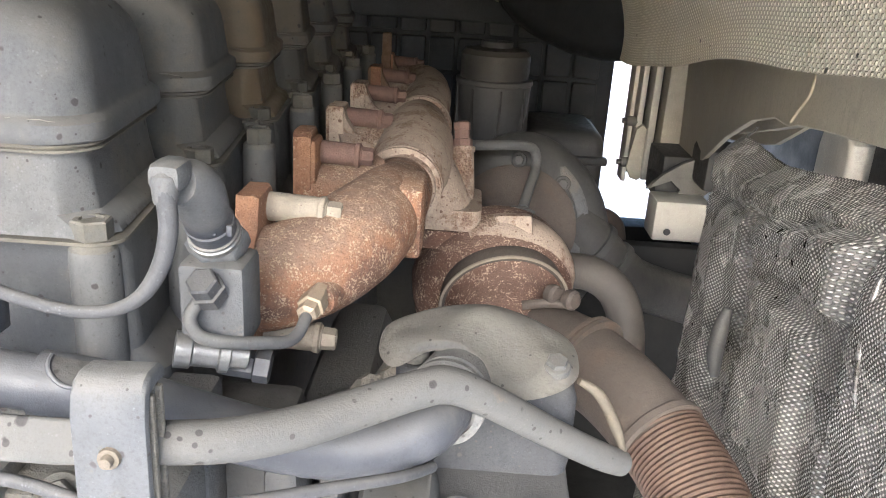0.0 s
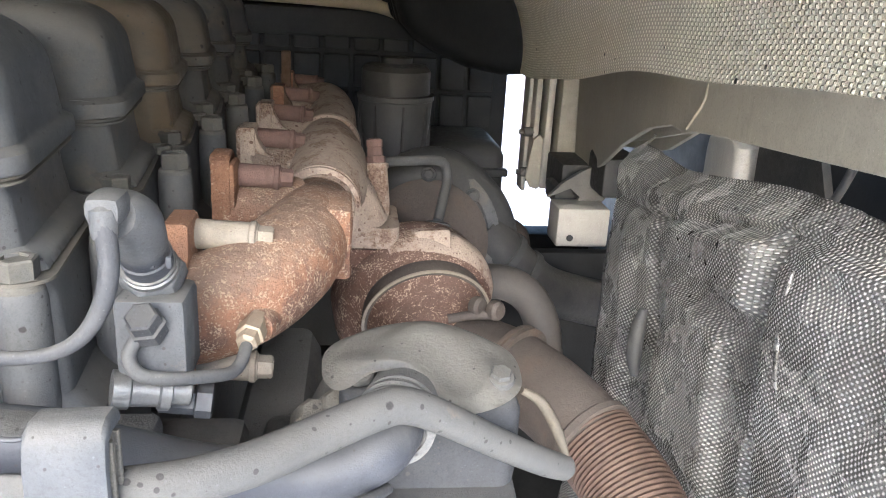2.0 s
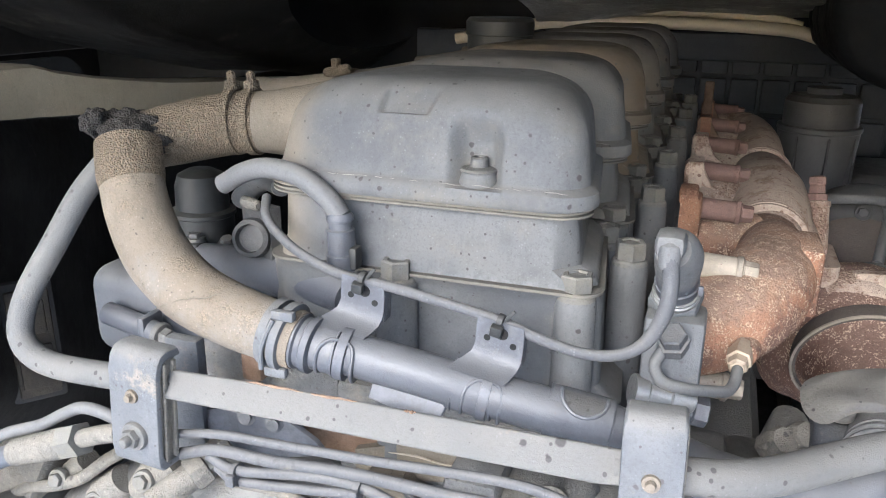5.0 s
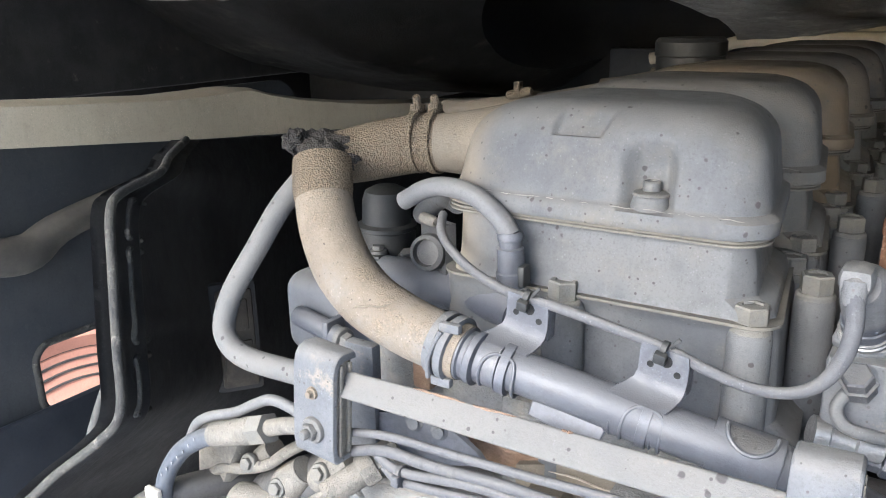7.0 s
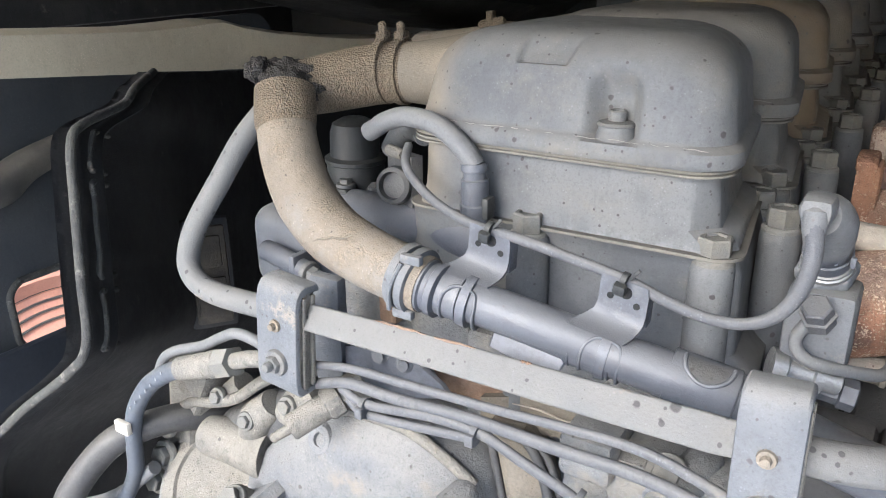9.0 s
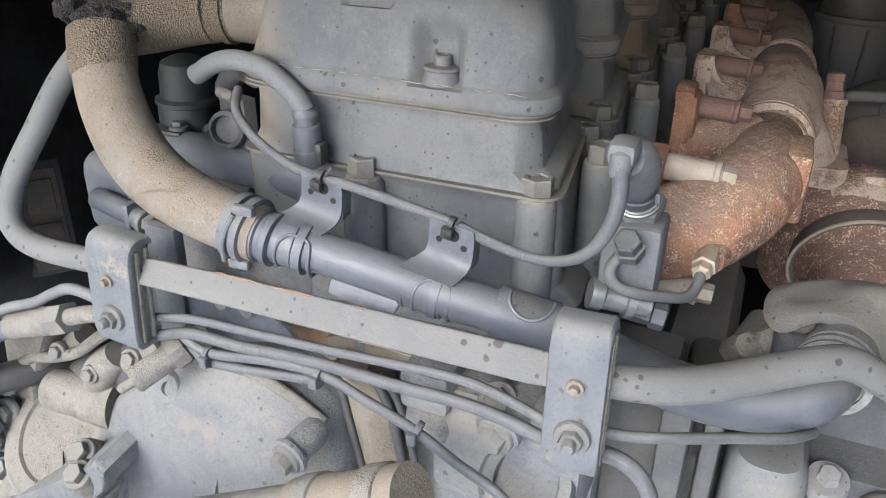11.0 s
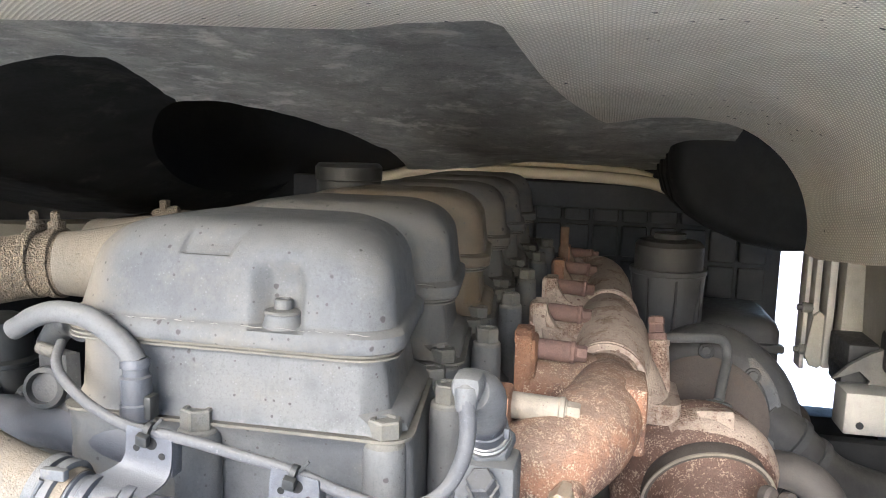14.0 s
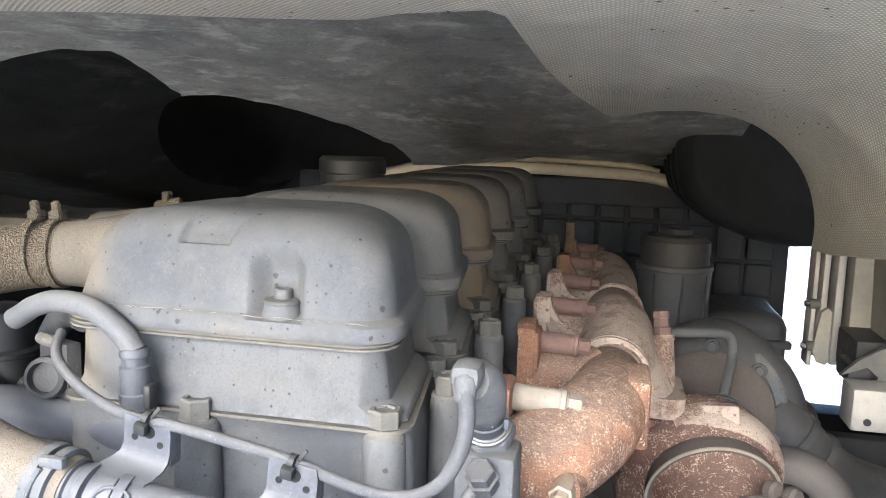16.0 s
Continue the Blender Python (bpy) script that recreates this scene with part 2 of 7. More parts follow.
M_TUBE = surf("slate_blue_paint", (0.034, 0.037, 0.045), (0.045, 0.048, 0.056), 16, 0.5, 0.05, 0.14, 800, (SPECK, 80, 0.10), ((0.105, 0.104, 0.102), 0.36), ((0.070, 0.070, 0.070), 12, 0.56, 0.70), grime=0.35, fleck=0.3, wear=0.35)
M_PIPE = surf("zinc_pipe", (0.078, 0.077, 0.074), (0.066, 0.067, 0.067), 16, 0.8, 0.0, 0.25, 700, ((0.026, 0.025, 0.025), 68, 0.20), ((0.095, 0.091, 0.084), 0.35), ((0.106, 0.089, 0.070), 22, 0.60, 0.70), grime=0.3, spec=0.2, fleck=0.35)
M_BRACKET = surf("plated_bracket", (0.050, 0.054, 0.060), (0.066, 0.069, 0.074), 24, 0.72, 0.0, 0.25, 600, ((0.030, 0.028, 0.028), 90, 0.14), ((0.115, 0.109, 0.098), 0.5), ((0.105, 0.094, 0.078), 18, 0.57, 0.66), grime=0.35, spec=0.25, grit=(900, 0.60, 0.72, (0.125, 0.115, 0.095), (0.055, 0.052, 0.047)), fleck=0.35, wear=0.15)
M_RUST = surf("flaking_rust", (0.242, 0.126, 0.076), (0.186, 0.095, 0.061), 30, 0.85, 0.05, 0.7, 420, None, ((0.272, 0.196, 0.146), 0.5), ((0.106, 0.060, 0.045), 24, 0.47, 0.58), grime=0.7, flakes=((0.403, 0.312, 0.232), 680, 0.645, 0.9))
M_RUST_ORANGE = surf("orange_rust", (0.205, 0.109, 0.066), (0.165, 0.086, 0.056), 45, 0.9, 0.05, 0.7, 400, None, None, ((0.264, 0.145, 0.079), 35, 0.55, 0.65), grime=0.5, flakes=((0.343, 0.238, 0.172), 420, 0.70, 0.6))
M_RUST_BROWN = surf("brown_casting_rust", (0.092, 0.056, 0.036), (0.132, 0.092, 0.066), 40, 0.8, 0.1, 0.4, 400)
M_RUST_DARK = surf("dark_rust", (0.132, 0.073, 0.054), (0.098, 0.056, 0.043), 45, 0.8, 0.1, 0.6, 420, None, ((0.179, 0.129, 0.106), 0.35), grime=0.6, flakes=((0.415, 0.320, 0.241), 560, 0.66, 0.9))
M_CREAM = surf("scaled_cream_iron", (0.335, 0.270, 0.222), (0.280, 0.222, 0.182), 22, 0.9, 0.0, 0.6, 450, ((0.115, 0.072, 0.055), 110, 0.20), ((0.29, 0.24, 0.20), 0.3), ((0.170, 0.108, 0.082), 26, 0.50, 0.60), grime=0.6, spec=0.15, grit=(420, 0.52, 0.62, (0.36, 0.29, 0.23), (0.150, 0.095, 0.070)), fleck=0.8)
M_STUD = surf("pale_rusted_sleeve", (0.238, 0.211, 0.175), (0.191, 0.165, 0.132), 70, 0.75, 0.1, 0.3, 600, ((0.079, 0.053, 0.040), 160, 0.15))
M_STUD_DARK = surf("brown_rusted_sleeve", (0.158, 0.099, 0.083), (0.127, 0.083, 0.073), 70, 0.8, 0.2, 0.4, 600)
M_EXH = surf("brown_exhaust_pipe", (0.055, 0.045, 0.039), (0.066, 0.054, 0.047), 30, 0.75, 0.1, 0.3, 500, None, ((0.077, 0.068, 0.060), 0.35), ((0.071, 0.051, 0.040), 14, 0.52, 0.64), grime=0.5)
M_CORR = surf("copper_rust_corrugation", (0.073, 0.047, 0.036), (0.054, 0.035, 0.027), 60, 0.65, 0.3, 0.3, 400, grime=0.6)
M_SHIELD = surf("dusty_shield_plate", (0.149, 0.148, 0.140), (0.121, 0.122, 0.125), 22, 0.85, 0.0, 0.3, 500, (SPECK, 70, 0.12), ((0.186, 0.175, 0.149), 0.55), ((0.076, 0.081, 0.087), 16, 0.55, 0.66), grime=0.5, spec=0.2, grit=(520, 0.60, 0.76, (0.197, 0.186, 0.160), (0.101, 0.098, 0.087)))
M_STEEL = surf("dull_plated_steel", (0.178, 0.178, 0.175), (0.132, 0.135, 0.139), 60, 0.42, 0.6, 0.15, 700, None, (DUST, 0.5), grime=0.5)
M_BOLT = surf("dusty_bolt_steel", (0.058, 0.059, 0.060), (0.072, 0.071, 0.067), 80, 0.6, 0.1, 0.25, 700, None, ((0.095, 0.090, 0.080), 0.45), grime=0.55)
M_BOLT_TAN = surf("tan_head_bolt", (0.083, 0.079, 0.068), (0.069, 0.069, 0.066), 80, 0.8, 0.0, 0.25, 700, None, (DUST, 0.5), grime=0.5, spec=0.2)
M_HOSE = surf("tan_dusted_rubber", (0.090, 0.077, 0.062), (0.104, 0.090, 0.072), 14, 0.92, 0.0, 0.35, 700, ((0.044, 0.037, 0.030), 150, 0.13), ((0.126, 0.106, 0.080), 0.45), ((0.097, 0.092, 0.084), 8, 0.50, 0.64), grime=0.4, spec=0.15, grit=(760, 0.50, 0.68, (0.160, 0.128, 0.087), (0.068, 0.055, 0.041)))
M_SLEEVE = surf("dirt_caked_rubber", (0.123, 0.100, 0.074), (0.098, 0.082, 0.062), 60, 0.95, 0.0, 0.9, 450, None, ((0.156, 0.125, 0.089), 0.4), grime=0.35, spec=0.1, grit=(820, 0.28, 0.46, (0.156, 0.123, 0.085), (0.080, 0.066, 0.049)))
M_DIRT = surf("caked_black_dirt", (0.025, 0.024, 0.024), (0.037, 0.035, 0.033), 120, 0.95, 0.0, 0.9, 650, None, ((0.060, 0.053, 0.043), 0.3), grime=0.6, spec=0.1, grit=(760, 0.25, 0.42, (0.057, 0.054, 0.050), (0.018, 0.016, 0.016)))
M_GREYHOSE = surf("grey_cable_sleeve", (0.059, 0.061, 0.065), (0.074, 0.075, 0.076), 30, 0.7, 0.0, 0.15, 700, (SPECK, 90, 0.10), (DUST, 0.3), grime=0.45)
M_CABLE = surf("slate_cable_sleeve", (0.040, 0.042, 0.047), (0.052, 0.053, 0.057), 30, 0.7, 0.0, 0.2, 700, None, (DUST, 0.3), ((0.074, 0.071, 0.064), 24, 0.58, 0.70), grime=0.5, spec=0.25, fleck=0.8)
M_RUBBER = surf("black_rubber", (0.018, 0.018, 0.019), (0.030, 0.029, 0.028), 40, 0.6, 0.0, 0.2, 500, None, ((0.09, 0.083, 0.07), 0.3), grime=0.5)
M_PLASTIC = surf("black_plastic", (0.009, 0.010, 0.011), (0.016, 0.017, 0.017), 30, 0.55, 0.0, 0.1, 500, None, ((0.046, 0.044, 0.038), 0.25), None, 0.1, 0.3)
M_DARKMETAL = surf("sooty_and_shaded_metal", (0.030, 0.031, 0.033), (0.047, 0.046, 0.044), 25, 0.6, 0.1, 0.2, 400, None, (DUST, 0.18))
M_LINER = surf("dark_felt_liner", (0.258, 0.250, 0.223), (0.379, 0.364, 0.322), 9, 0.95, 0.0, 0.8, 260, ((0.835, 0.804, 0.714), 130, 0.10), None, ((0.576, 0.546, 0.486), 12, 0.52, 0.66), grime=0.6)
M_BEAM = surf("tan_frame_paint", (0.302, 0.283, 0.242), (0.336, 0.312, 0.264), 8, 0.6, 0.0, 0.06, 500, None, (DUST, 0.3), ((0.151, 0.118, 0.080), 20, 0.68, 0.76))
M_HINGE = surf("dull_hinge_steel", (0.136, 0.130, 0.118), (0.100, 0.098, 0.092), 20, 0.6, 0.1, 0.15, 500, None, (DUST, 0.4), grime=0.5)
M_NECK = surf("tan_caked_neck", (0.098, 0.085, 0.067), (0.084, 0.075, 0.061), 18, 0.9, 0.0, 0.4, 600, (SPECK, 90, 0.10), ((0.115, 0.098, 0.076), 0.5), grime=0.45, spec=0.15, grit=(600, 0.52, 0.70, (0.123, 0.100, 0.069), (0.061, 0.051, 0.039)))
M_BEAM_L = surf("sand_frame_paint", (0.322, 0.285, 0.214), (0.298, 0.260, 0.198), 8, 0.6, 0.0, 0.05, 500)
M_WHITE = surf("white_painted_steel", (0.43, 0.41, 0.37), (0.38, 0.36, 0.32), 12, 0.5, 0.0, 0.05, 500)
# The liner felt again, with the shade deep in the bay put into its colour.
M_LINER_SHADE = surf("shaded_black_felt", (0.014, 0.014, 0.013), (0.022, 0.022, 0.020), 8, 0.95, 0.0, 0.6, 260, ((0.140, 0.133, 0.119), 130, 0.06), None, ((0.048, 0.046, 0.038), 7, 0.54, 0.68), grime=0.5, spec=0.1)
M_FOIL = surf("oily_foil_edge", (0.24, 0.232, 0.22), (0.15, 0.143, 0.135), 30, 0.32, 0.7, 0.6, 300, None, None, ((0.06, 0.055, 0.05), 20, 0.5, 0.6))
M_ARCH = surf("dusty_blue_black_plastic", (0.024, 0.027, 0.031), (0.037, 0.039, 0.041), 6, 0.7, 0.0, 0.1, 300, None, ((0.085, 0.080, 0.070), 0.35), grime=0.3, spec=0.25)
M_FENDER = surf("dusty_black_fender", (0.019, 0.019, 0.020), (0.031, 0.031, 0.031), 12, 0.7, 0.0, 0.25, 420, None, None, ((0.076, 0.071, 0.065), 30, 0.6, 0.75), 0.1, 0.15)
M_EDGE = surf("dusty_black_edge", (0.022, 0.022, 0.022), (0.040, 0.040, 0.036), 40, 0.8, 0.0, 0.5, 400, None, None, ((0.108, 0.100, 0.090), 60, 0.54, 0.66), grime=0.5, spec=0.2)
M_FOAM = woven("woven_insulation_sheet", (0.52, 0.475, 0.385), (1.0, 0.955, 0.83), 0.0062, 0.48, 0.0, None, 0.0020, 0.76, 0.10, 0.26)
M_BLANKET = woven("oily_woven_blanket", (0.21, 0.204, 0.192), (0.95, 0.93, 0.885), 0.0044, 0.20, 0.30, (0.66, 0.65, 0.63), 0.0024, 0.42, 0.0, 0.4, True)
M_GROUND = surf("pale_concrete", (0.78, 0.77, 0.74), (0.83, 0.82, 0.79), 1.5, 0.9, 0.0, 0.3, 60)
M_WHEEL = surf("dusty_red_wheel", (0.36, 0.18, 0.135), (0.30, 0.15, 0.115), 10, 0.7, 0.0, 0.1, 300)
M_BLUE = surf("dark_blue_panel", (0.016, 0.019, 0.025), (0.022, 0.025, 0.030), 6, 0.55, 0.0, 0.05, 200)
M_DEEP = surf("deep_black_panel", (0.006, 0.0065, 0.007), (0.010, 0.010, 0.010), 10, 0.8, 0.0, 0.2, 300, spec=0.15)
M_SHROUD = surf("dusty_black_moulding", (0.024, 0.027, 0.031), (0.039, 0.042, 0.046), 9, 0.75, 0.0, 0.2, 400, None, ((0.070, 0.069, 0.064), 0.3), grime=0.4, spec=0.2)
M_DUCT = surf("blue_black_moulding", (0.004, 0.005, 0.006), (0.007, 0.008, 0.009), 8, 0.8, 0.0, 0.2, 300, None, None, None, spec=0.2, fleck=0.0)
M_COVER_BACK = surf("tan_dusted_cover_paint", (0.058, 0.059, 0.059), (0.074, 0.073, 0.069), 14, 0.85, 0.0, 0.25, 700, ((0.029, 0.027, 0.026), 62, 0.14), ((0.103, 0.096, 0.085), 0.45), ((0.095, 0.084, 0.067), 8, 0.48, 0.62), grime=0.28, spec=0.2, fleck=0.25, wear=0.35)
M_INK = surf("pale_ink", (0.10, 0.105, 0.11), (0.13, 0.13, 0.135), 50, 0.8, fleck=0.0)


# ---- mesh tools ----
def mesh_of(bm, name, mat, sharp=38):
    bmesh.ops.recalc_face_normals(bm, faces=bm.faces)
    lim = radians(sharp)
    for f in bm.faces:
        f.smooth = True
    for e in bm.edges:
        if len(e.link_faces) == 2 and e.calc_face_angle(0.0) > lim:
            e.smooth = False
    me = bpy.data.meshes.new(name)
    bm.to_mesh(me)
    bm.free()
    me.materials.append(mat)
    return me


def thing(name, at, label, category, group="", kind=""):
    ob = new(name)
    ob.empty_display_size = 0.01
    ob.location = at
    return tagged(ob, label, category, group, kind)


def part(name, bm, mat, parent, label="", sharp=38):
    """One mesh object, given in world metres, under a thing or a part."""
    ob = new(name, mesh_of(bm, name, mat, sharp))
    ob.parent = parent
    if parent.parent is None:
        ob.matrix_parent_inverse = Matrix.Translation(-parent.location)
    return tagged(ob, label)


def solo(name, bm, mat, label, category, group="", kind="", sharp=38):
    return tagged(new(name, mesh_of(bm, name, mat, sharp)), label, category, group, kind)


def smooth_path(pts, sub=6):
    P = [Vector(p) for p in pts]
    if len(P) < 3 or sub < 2:
        return P, [i for i in range(len(P))]
    out, where = [], []
    for i in range(len(P) - 1):
        a, b, c, d = P[max(i - 1, 0)], P[i], P[i + 1], P[min(i + 2, len(P) - 1)]
        for j in range(sub):
            t = j / sub
            out.append(0.5 * (2 * b + (c - a) * t + (2 * a - 5 * b + 4 * c - d) * t * t + (3 * b - a - 3 * c + d) * t ** 3))
            where.append(i + t)
    out.append(P[-1])
    where.append(len(P) - 1)
    return out, where


def tube(bm, pts, r, n=16, sub=6, caps=True, ripple=None):
    """A pipe along a smoothed path; r is one radius or one for each given point; ripple(length along) adds to it."""
    path, where = smooth_path(pts, sub)
    rs = r if isinstance(r, (list, tuple)) else [r] * len(pts)
    tan = [(path[min(i + 1, len(path) - 1)] - path[max(i - 1, 0)]).normalized() for i in range(len(path))]
    side = tan[0].orthogonal().normalized()
    rings, run = [], 0.0
    for i, p in enumerate(path):
        side = (side - tan[i] * side.dot(tan[i])).normalized()
        other = tan[i].cross(side)
        k = min(int(where[i]), len(rs) - 2) if len(rs) > 1 else 0
        rad = rs[k] + (rs[min(k + 1, len(rs) - 1)] - rs[k]) * (where[i] - k)
        run += (p - path[i - 1]).length if i else 0.0
        if ripple:
            rad += ripple(run)
        rings.append([bm.verts.new(p + rad * (math.cos(a) * side + math.sin(a) * other)) for a in (math.tau * j / n for j in range(n))])
    for a, b in zip(rings, rings[1:]):
        for j in range(n):
            bm.faces.new((a[j], a[(j + 1) % n], b[(j + 1) % n], b[j]))
    if caps:
        bm.faces.new(rings[0])
        bm.faces.new(rings[-1])
    return bm


def axis_matrix(at, axis):
    return Matrix.Translation(at) @ Vector(axis).normalized().to_track_quat("Z", "Y").to_matrix().to_4x4()


def lathe(bm, at, axis, profile, n=24, turn=0.0):
    """A turned body: profile of (radius, height along the axis)."""
    m = axis_matrix(at, axis)
    rings = []
    for r, h in profile:
        if r < 1e-6:
            rings.append([bm.verts.new(m @ Vector((0, 0, h)))])
        else:
            rings.append([bm.verts.new(m @ Vector((r * math.cos(a), r * math.sin(a), h))) for a in (turn + math.tau * j / n for j in range(n))])
    for a, b in zip(rings, rings[1:]):
        for j in range(n):
            q = [a[j % len(a)], a[(j + 1) % len(a)], b[(j + 1) % len(b)], b[j % len(b)]]
            q = [v for i, v in enumerate(q) if v not in q[:i]]
            if len(q) > 2:
                bm.faces.new(q)
    if len(rings[0]) > 1:
        bm.faces.new(rings[0])
    if len(rings[-1]) > 1:
        bm.faces.new(rings[-1])
    return bm


def hex_bolt(bm, at, axis, r, h, washer=1.45, turn=0.3, cup=False):
    """A flanged hexagon bolt head that stands on the point at."""
    lathe(bm, at, axis, [(r * washer, -0.002), (r * washer, 0.0008), (r * washer * 0.92, 0.0022), (r * 0.98, 0.0028)], 20)
    p = [(r, 0.002), (r, h - 0.001), (r * 0.9, h)]
    if cup:
        p += [(r * 0.62, h), (r * 0.55, h - 0.0012), (0, h - 0.0012)]
    lathe(bm, at, axis, p, 6, turn)
    return bm


def rounded_rect(x0, x1, y0, y1, r, n=6):
    """Corner-rounded rectangle, counter-clockwise."""
    out = []
    for cx, cy, a0 in ((x1 - r, y1 - r, 0), (x0 + r, y1 - r, 90), (x0 + r, y0 + r, 180), (x1 - r, y0 + r, 270)):
        for j in range(n + 1):
            a = radians(a0 + 90 * j / n)
            out.append((cx + r * math.cos(a), cy + r * math.sin(a)))
    return out


def loft(bm, rings, caps=True):
    vs = [[bm.verts.new(p) for p in ring] for ring in rings]
    n = len(vs[0])
    for a, b in zip(vs, vs[1:]):
        for j in range(n):
            bm.faces.new((a[j], a[(j + 1) % n], b[(j + 1) % n], b[j]))
    if caps:
        bm.faces.new(vs[0])
        bm.faces.new(vs[-1])
    return bm


def rbox(bm, lo, hi, bevel=0.003, m=None, segments=2):
    """A box from corner to corner with rounded edges."""
    lo, hi = Vector(lo), Vector(hi)
    made = bmesh.ops.create_cube(bm, size=1.0, matrix=Matrix.Translation((lo + hi) / 2) @ Matrix.Diagonal((*(hi - lo), 1)))
    es = list({e for v in made["verts"] for e in v.link_edges})
    res = bmesh.ops.bevel(bm, geom=es, offset=min(bevel, 0.45 * min(hi - lo)), segments=segments, affect="EDGES", profile=0.5)
    if m is not None:
        vs = {v for f in res["faces"] for v in f.verts} | {v for v in made["verts"] if v.is_valid}
        bmesh.ops.transform(bm, matrix=m, verts=list(vs))
    return bm


def plate(bm, outline, thick, m, bevel=0.0008):
    """A flat sheet cut to an outline in its own xy plane, with softened edges."""
    lo = [bm.verts.new(m @ Vector((x, y, 0))) for x, y in outline]
    cx, cy = sum(p[0] for p in outline) / len(outline), sum(p[1] for p in outline) / len(outline)
    k = 1 - bevel / max(0.004, max(math.hypot(x - cx, y - cy) for x, y in outline))
    mid = [bm.verts.new(m @ Vector((x, y, thick - bevel))) for x, y in outline]
    top = [bm.verts.new(m @ Vector((cx + (x - cx) * k, cy + (y - cy) * k, thick))) for x, y in outline]
    n = len(outline)
    for a, b in ((lo, mid), (mid, top)):
        for j in range(n):
            bm.faces.new((a[j], a[(j + 1) % n], b[(j + 1) % n], b[j]))
    bm.faces.new(lo)
    bm.faces.new(top)
    return bm


def grid_surface(bm, nu, nv, point, thick=0.0, keep=None, uv=None):
    """A sheet point(u, v) over the unit square, with a UV map in metres and an optional thickness along its normal."""
    layer = bm.loops.layers.uv.verify()
    P = [[Vector(point(i / nu, j / nv)) for j in range(nv + 1)] for i in range(nu + 1)]
    U = [[0.0] * (nv + 1) for _ in range(nu + 1)]
    W = [[0.0] * (nv + 1) for _ in range(nu + 1)]
    for i in range(nu + 1):
        for j in range(nv + 1):
            if i:
                U[i][j] = U[i - 1][j] + (P[i][j] - P[i - 1][j]).length
            if j:
                W[i][j] = W[i][j - 1] + (P[i][j] - P[i][j - 1]).length
    V = [[bm.verts.new(p) for p in row] for row in P]
    for i in range(nu):
        for j in range(nv):
            if keep and not keep((i + 0.5) / nu, (j + 0.5) / nv):
                continue
            ids = ((i, j), (i + 1, j), (i + 1, j + 1), (i, j + 1))
            f = bm.faces.new([V[a][b] for a, b in ids])
            for lp, (a, b) in zip(f.loops, ids):
                lp[layer].uv = uv(a / nu, b / nv) if uv else (U[a][b], W[a][b])
    for v in [v for v in bm.verts if not v.link_faces]:
        bm.verts.remove(v)
    if thick:
        bmesh.ops.solidify(bm, geom=list(bm.faces), thickness=thick)
    return bm


def bump01(t):
    t = max(0.0, min(1.0, t))
    return t * t * (3 - 2 * t)


B = bmesh.new
PITCH = 0.16

# ---- ground and the far closing of the bay ----
solo("ground", grid_surface(B(), 24, 24, lambda u, v: (-600 + 1200 * u, -600 + 1200 * v, -1.15)), M_GROUND,
     "pale concrete yard under the truck", "ground", kind="structure")


def taper(x, y, by=0.015):
    """Covers and heads narrow towards the back on their outer side."""
    return x - by * max(0.0, min(1.0, (y - 0.004) / 0.118)) * max(0.0, min(1.0, (x + 0.16) / 0.085))


# ---- cylinder heads with their bolts ----
def cylinder_head():
    t = thing("cylinder_head", (-0.17, 0.065, -0.12), "dusty grey cast cylinder head with tall bolt columns", "cylinder head", "row of cylinder heads")
    bm = B()
    loft(bm, [[(taper(x, y, 0.012), y, z) for x, y in rounded_rect(x0, x1, y0, y1, 0.014)] for x0, x1, y0, y1, z in (
        (-0.292, -0.046, 0.0, 0.140, -0.120), (-0.292, -0.046, 0.0, 0.140, -0.028), (-0.288, -0.060, -0.002, 0.139, -0.016),
        (-0.286, -0.062, -0.004, 0.138, 0.036), (-0.284, -0.064, -0.008, 0.138, 0.043), (-0.282, -0.064, -0.011, 0.138, 0.0465))])
    part("head_casting", bm, M_PAINT, t)
    cols = ((-0.077, -0.002, 0.0125, 0.044), (-0.189, -0.010, 0.0135, 0.042), (-0.054, 0.067, 0.0125, 0.046), (-0.077, 0.120, 0.0115, 0.040))
    for x, y, r, z in cols:
        bm = B()
        lathe(bm, (x, y, 0), (0, 0, 1), [(r * 1.12, -0.11), (r * 1.05, -0.03), (r, z - 0.006), (r * 0.96, z - 0.001), (r * 0.9, z)], 24)
        col = part("bolt_column", bm, M_PAINT, t)
        bm = B()
        hex_bolt(bm, (x, y, z), (0, 0, 1), 0.0103, 0.0145, 1.16, 0.25 + 9 * x, True)
        part("head_bolt", bm, M_BOLT_TAN, col, "tan dusted hexagon bolt head")
    bm = B()
    loft(bm, [[(taper(x, y), y, z) for x, y in rounded_rect(-0.284, -0.061, -0.0125, 0.136, 0.016)] for z in (0.0468, 0.0486)])
    part("gasket", bm, M_GASKET, t, "buff line of dried sealant")
    return t


heads = [cylinder_head()]
for k in range(1, 6):
    heads.append(copy_thing(heads[0], Matrix.Translation(heads[0].location + Vector((0, PITCH * k, 0)))))


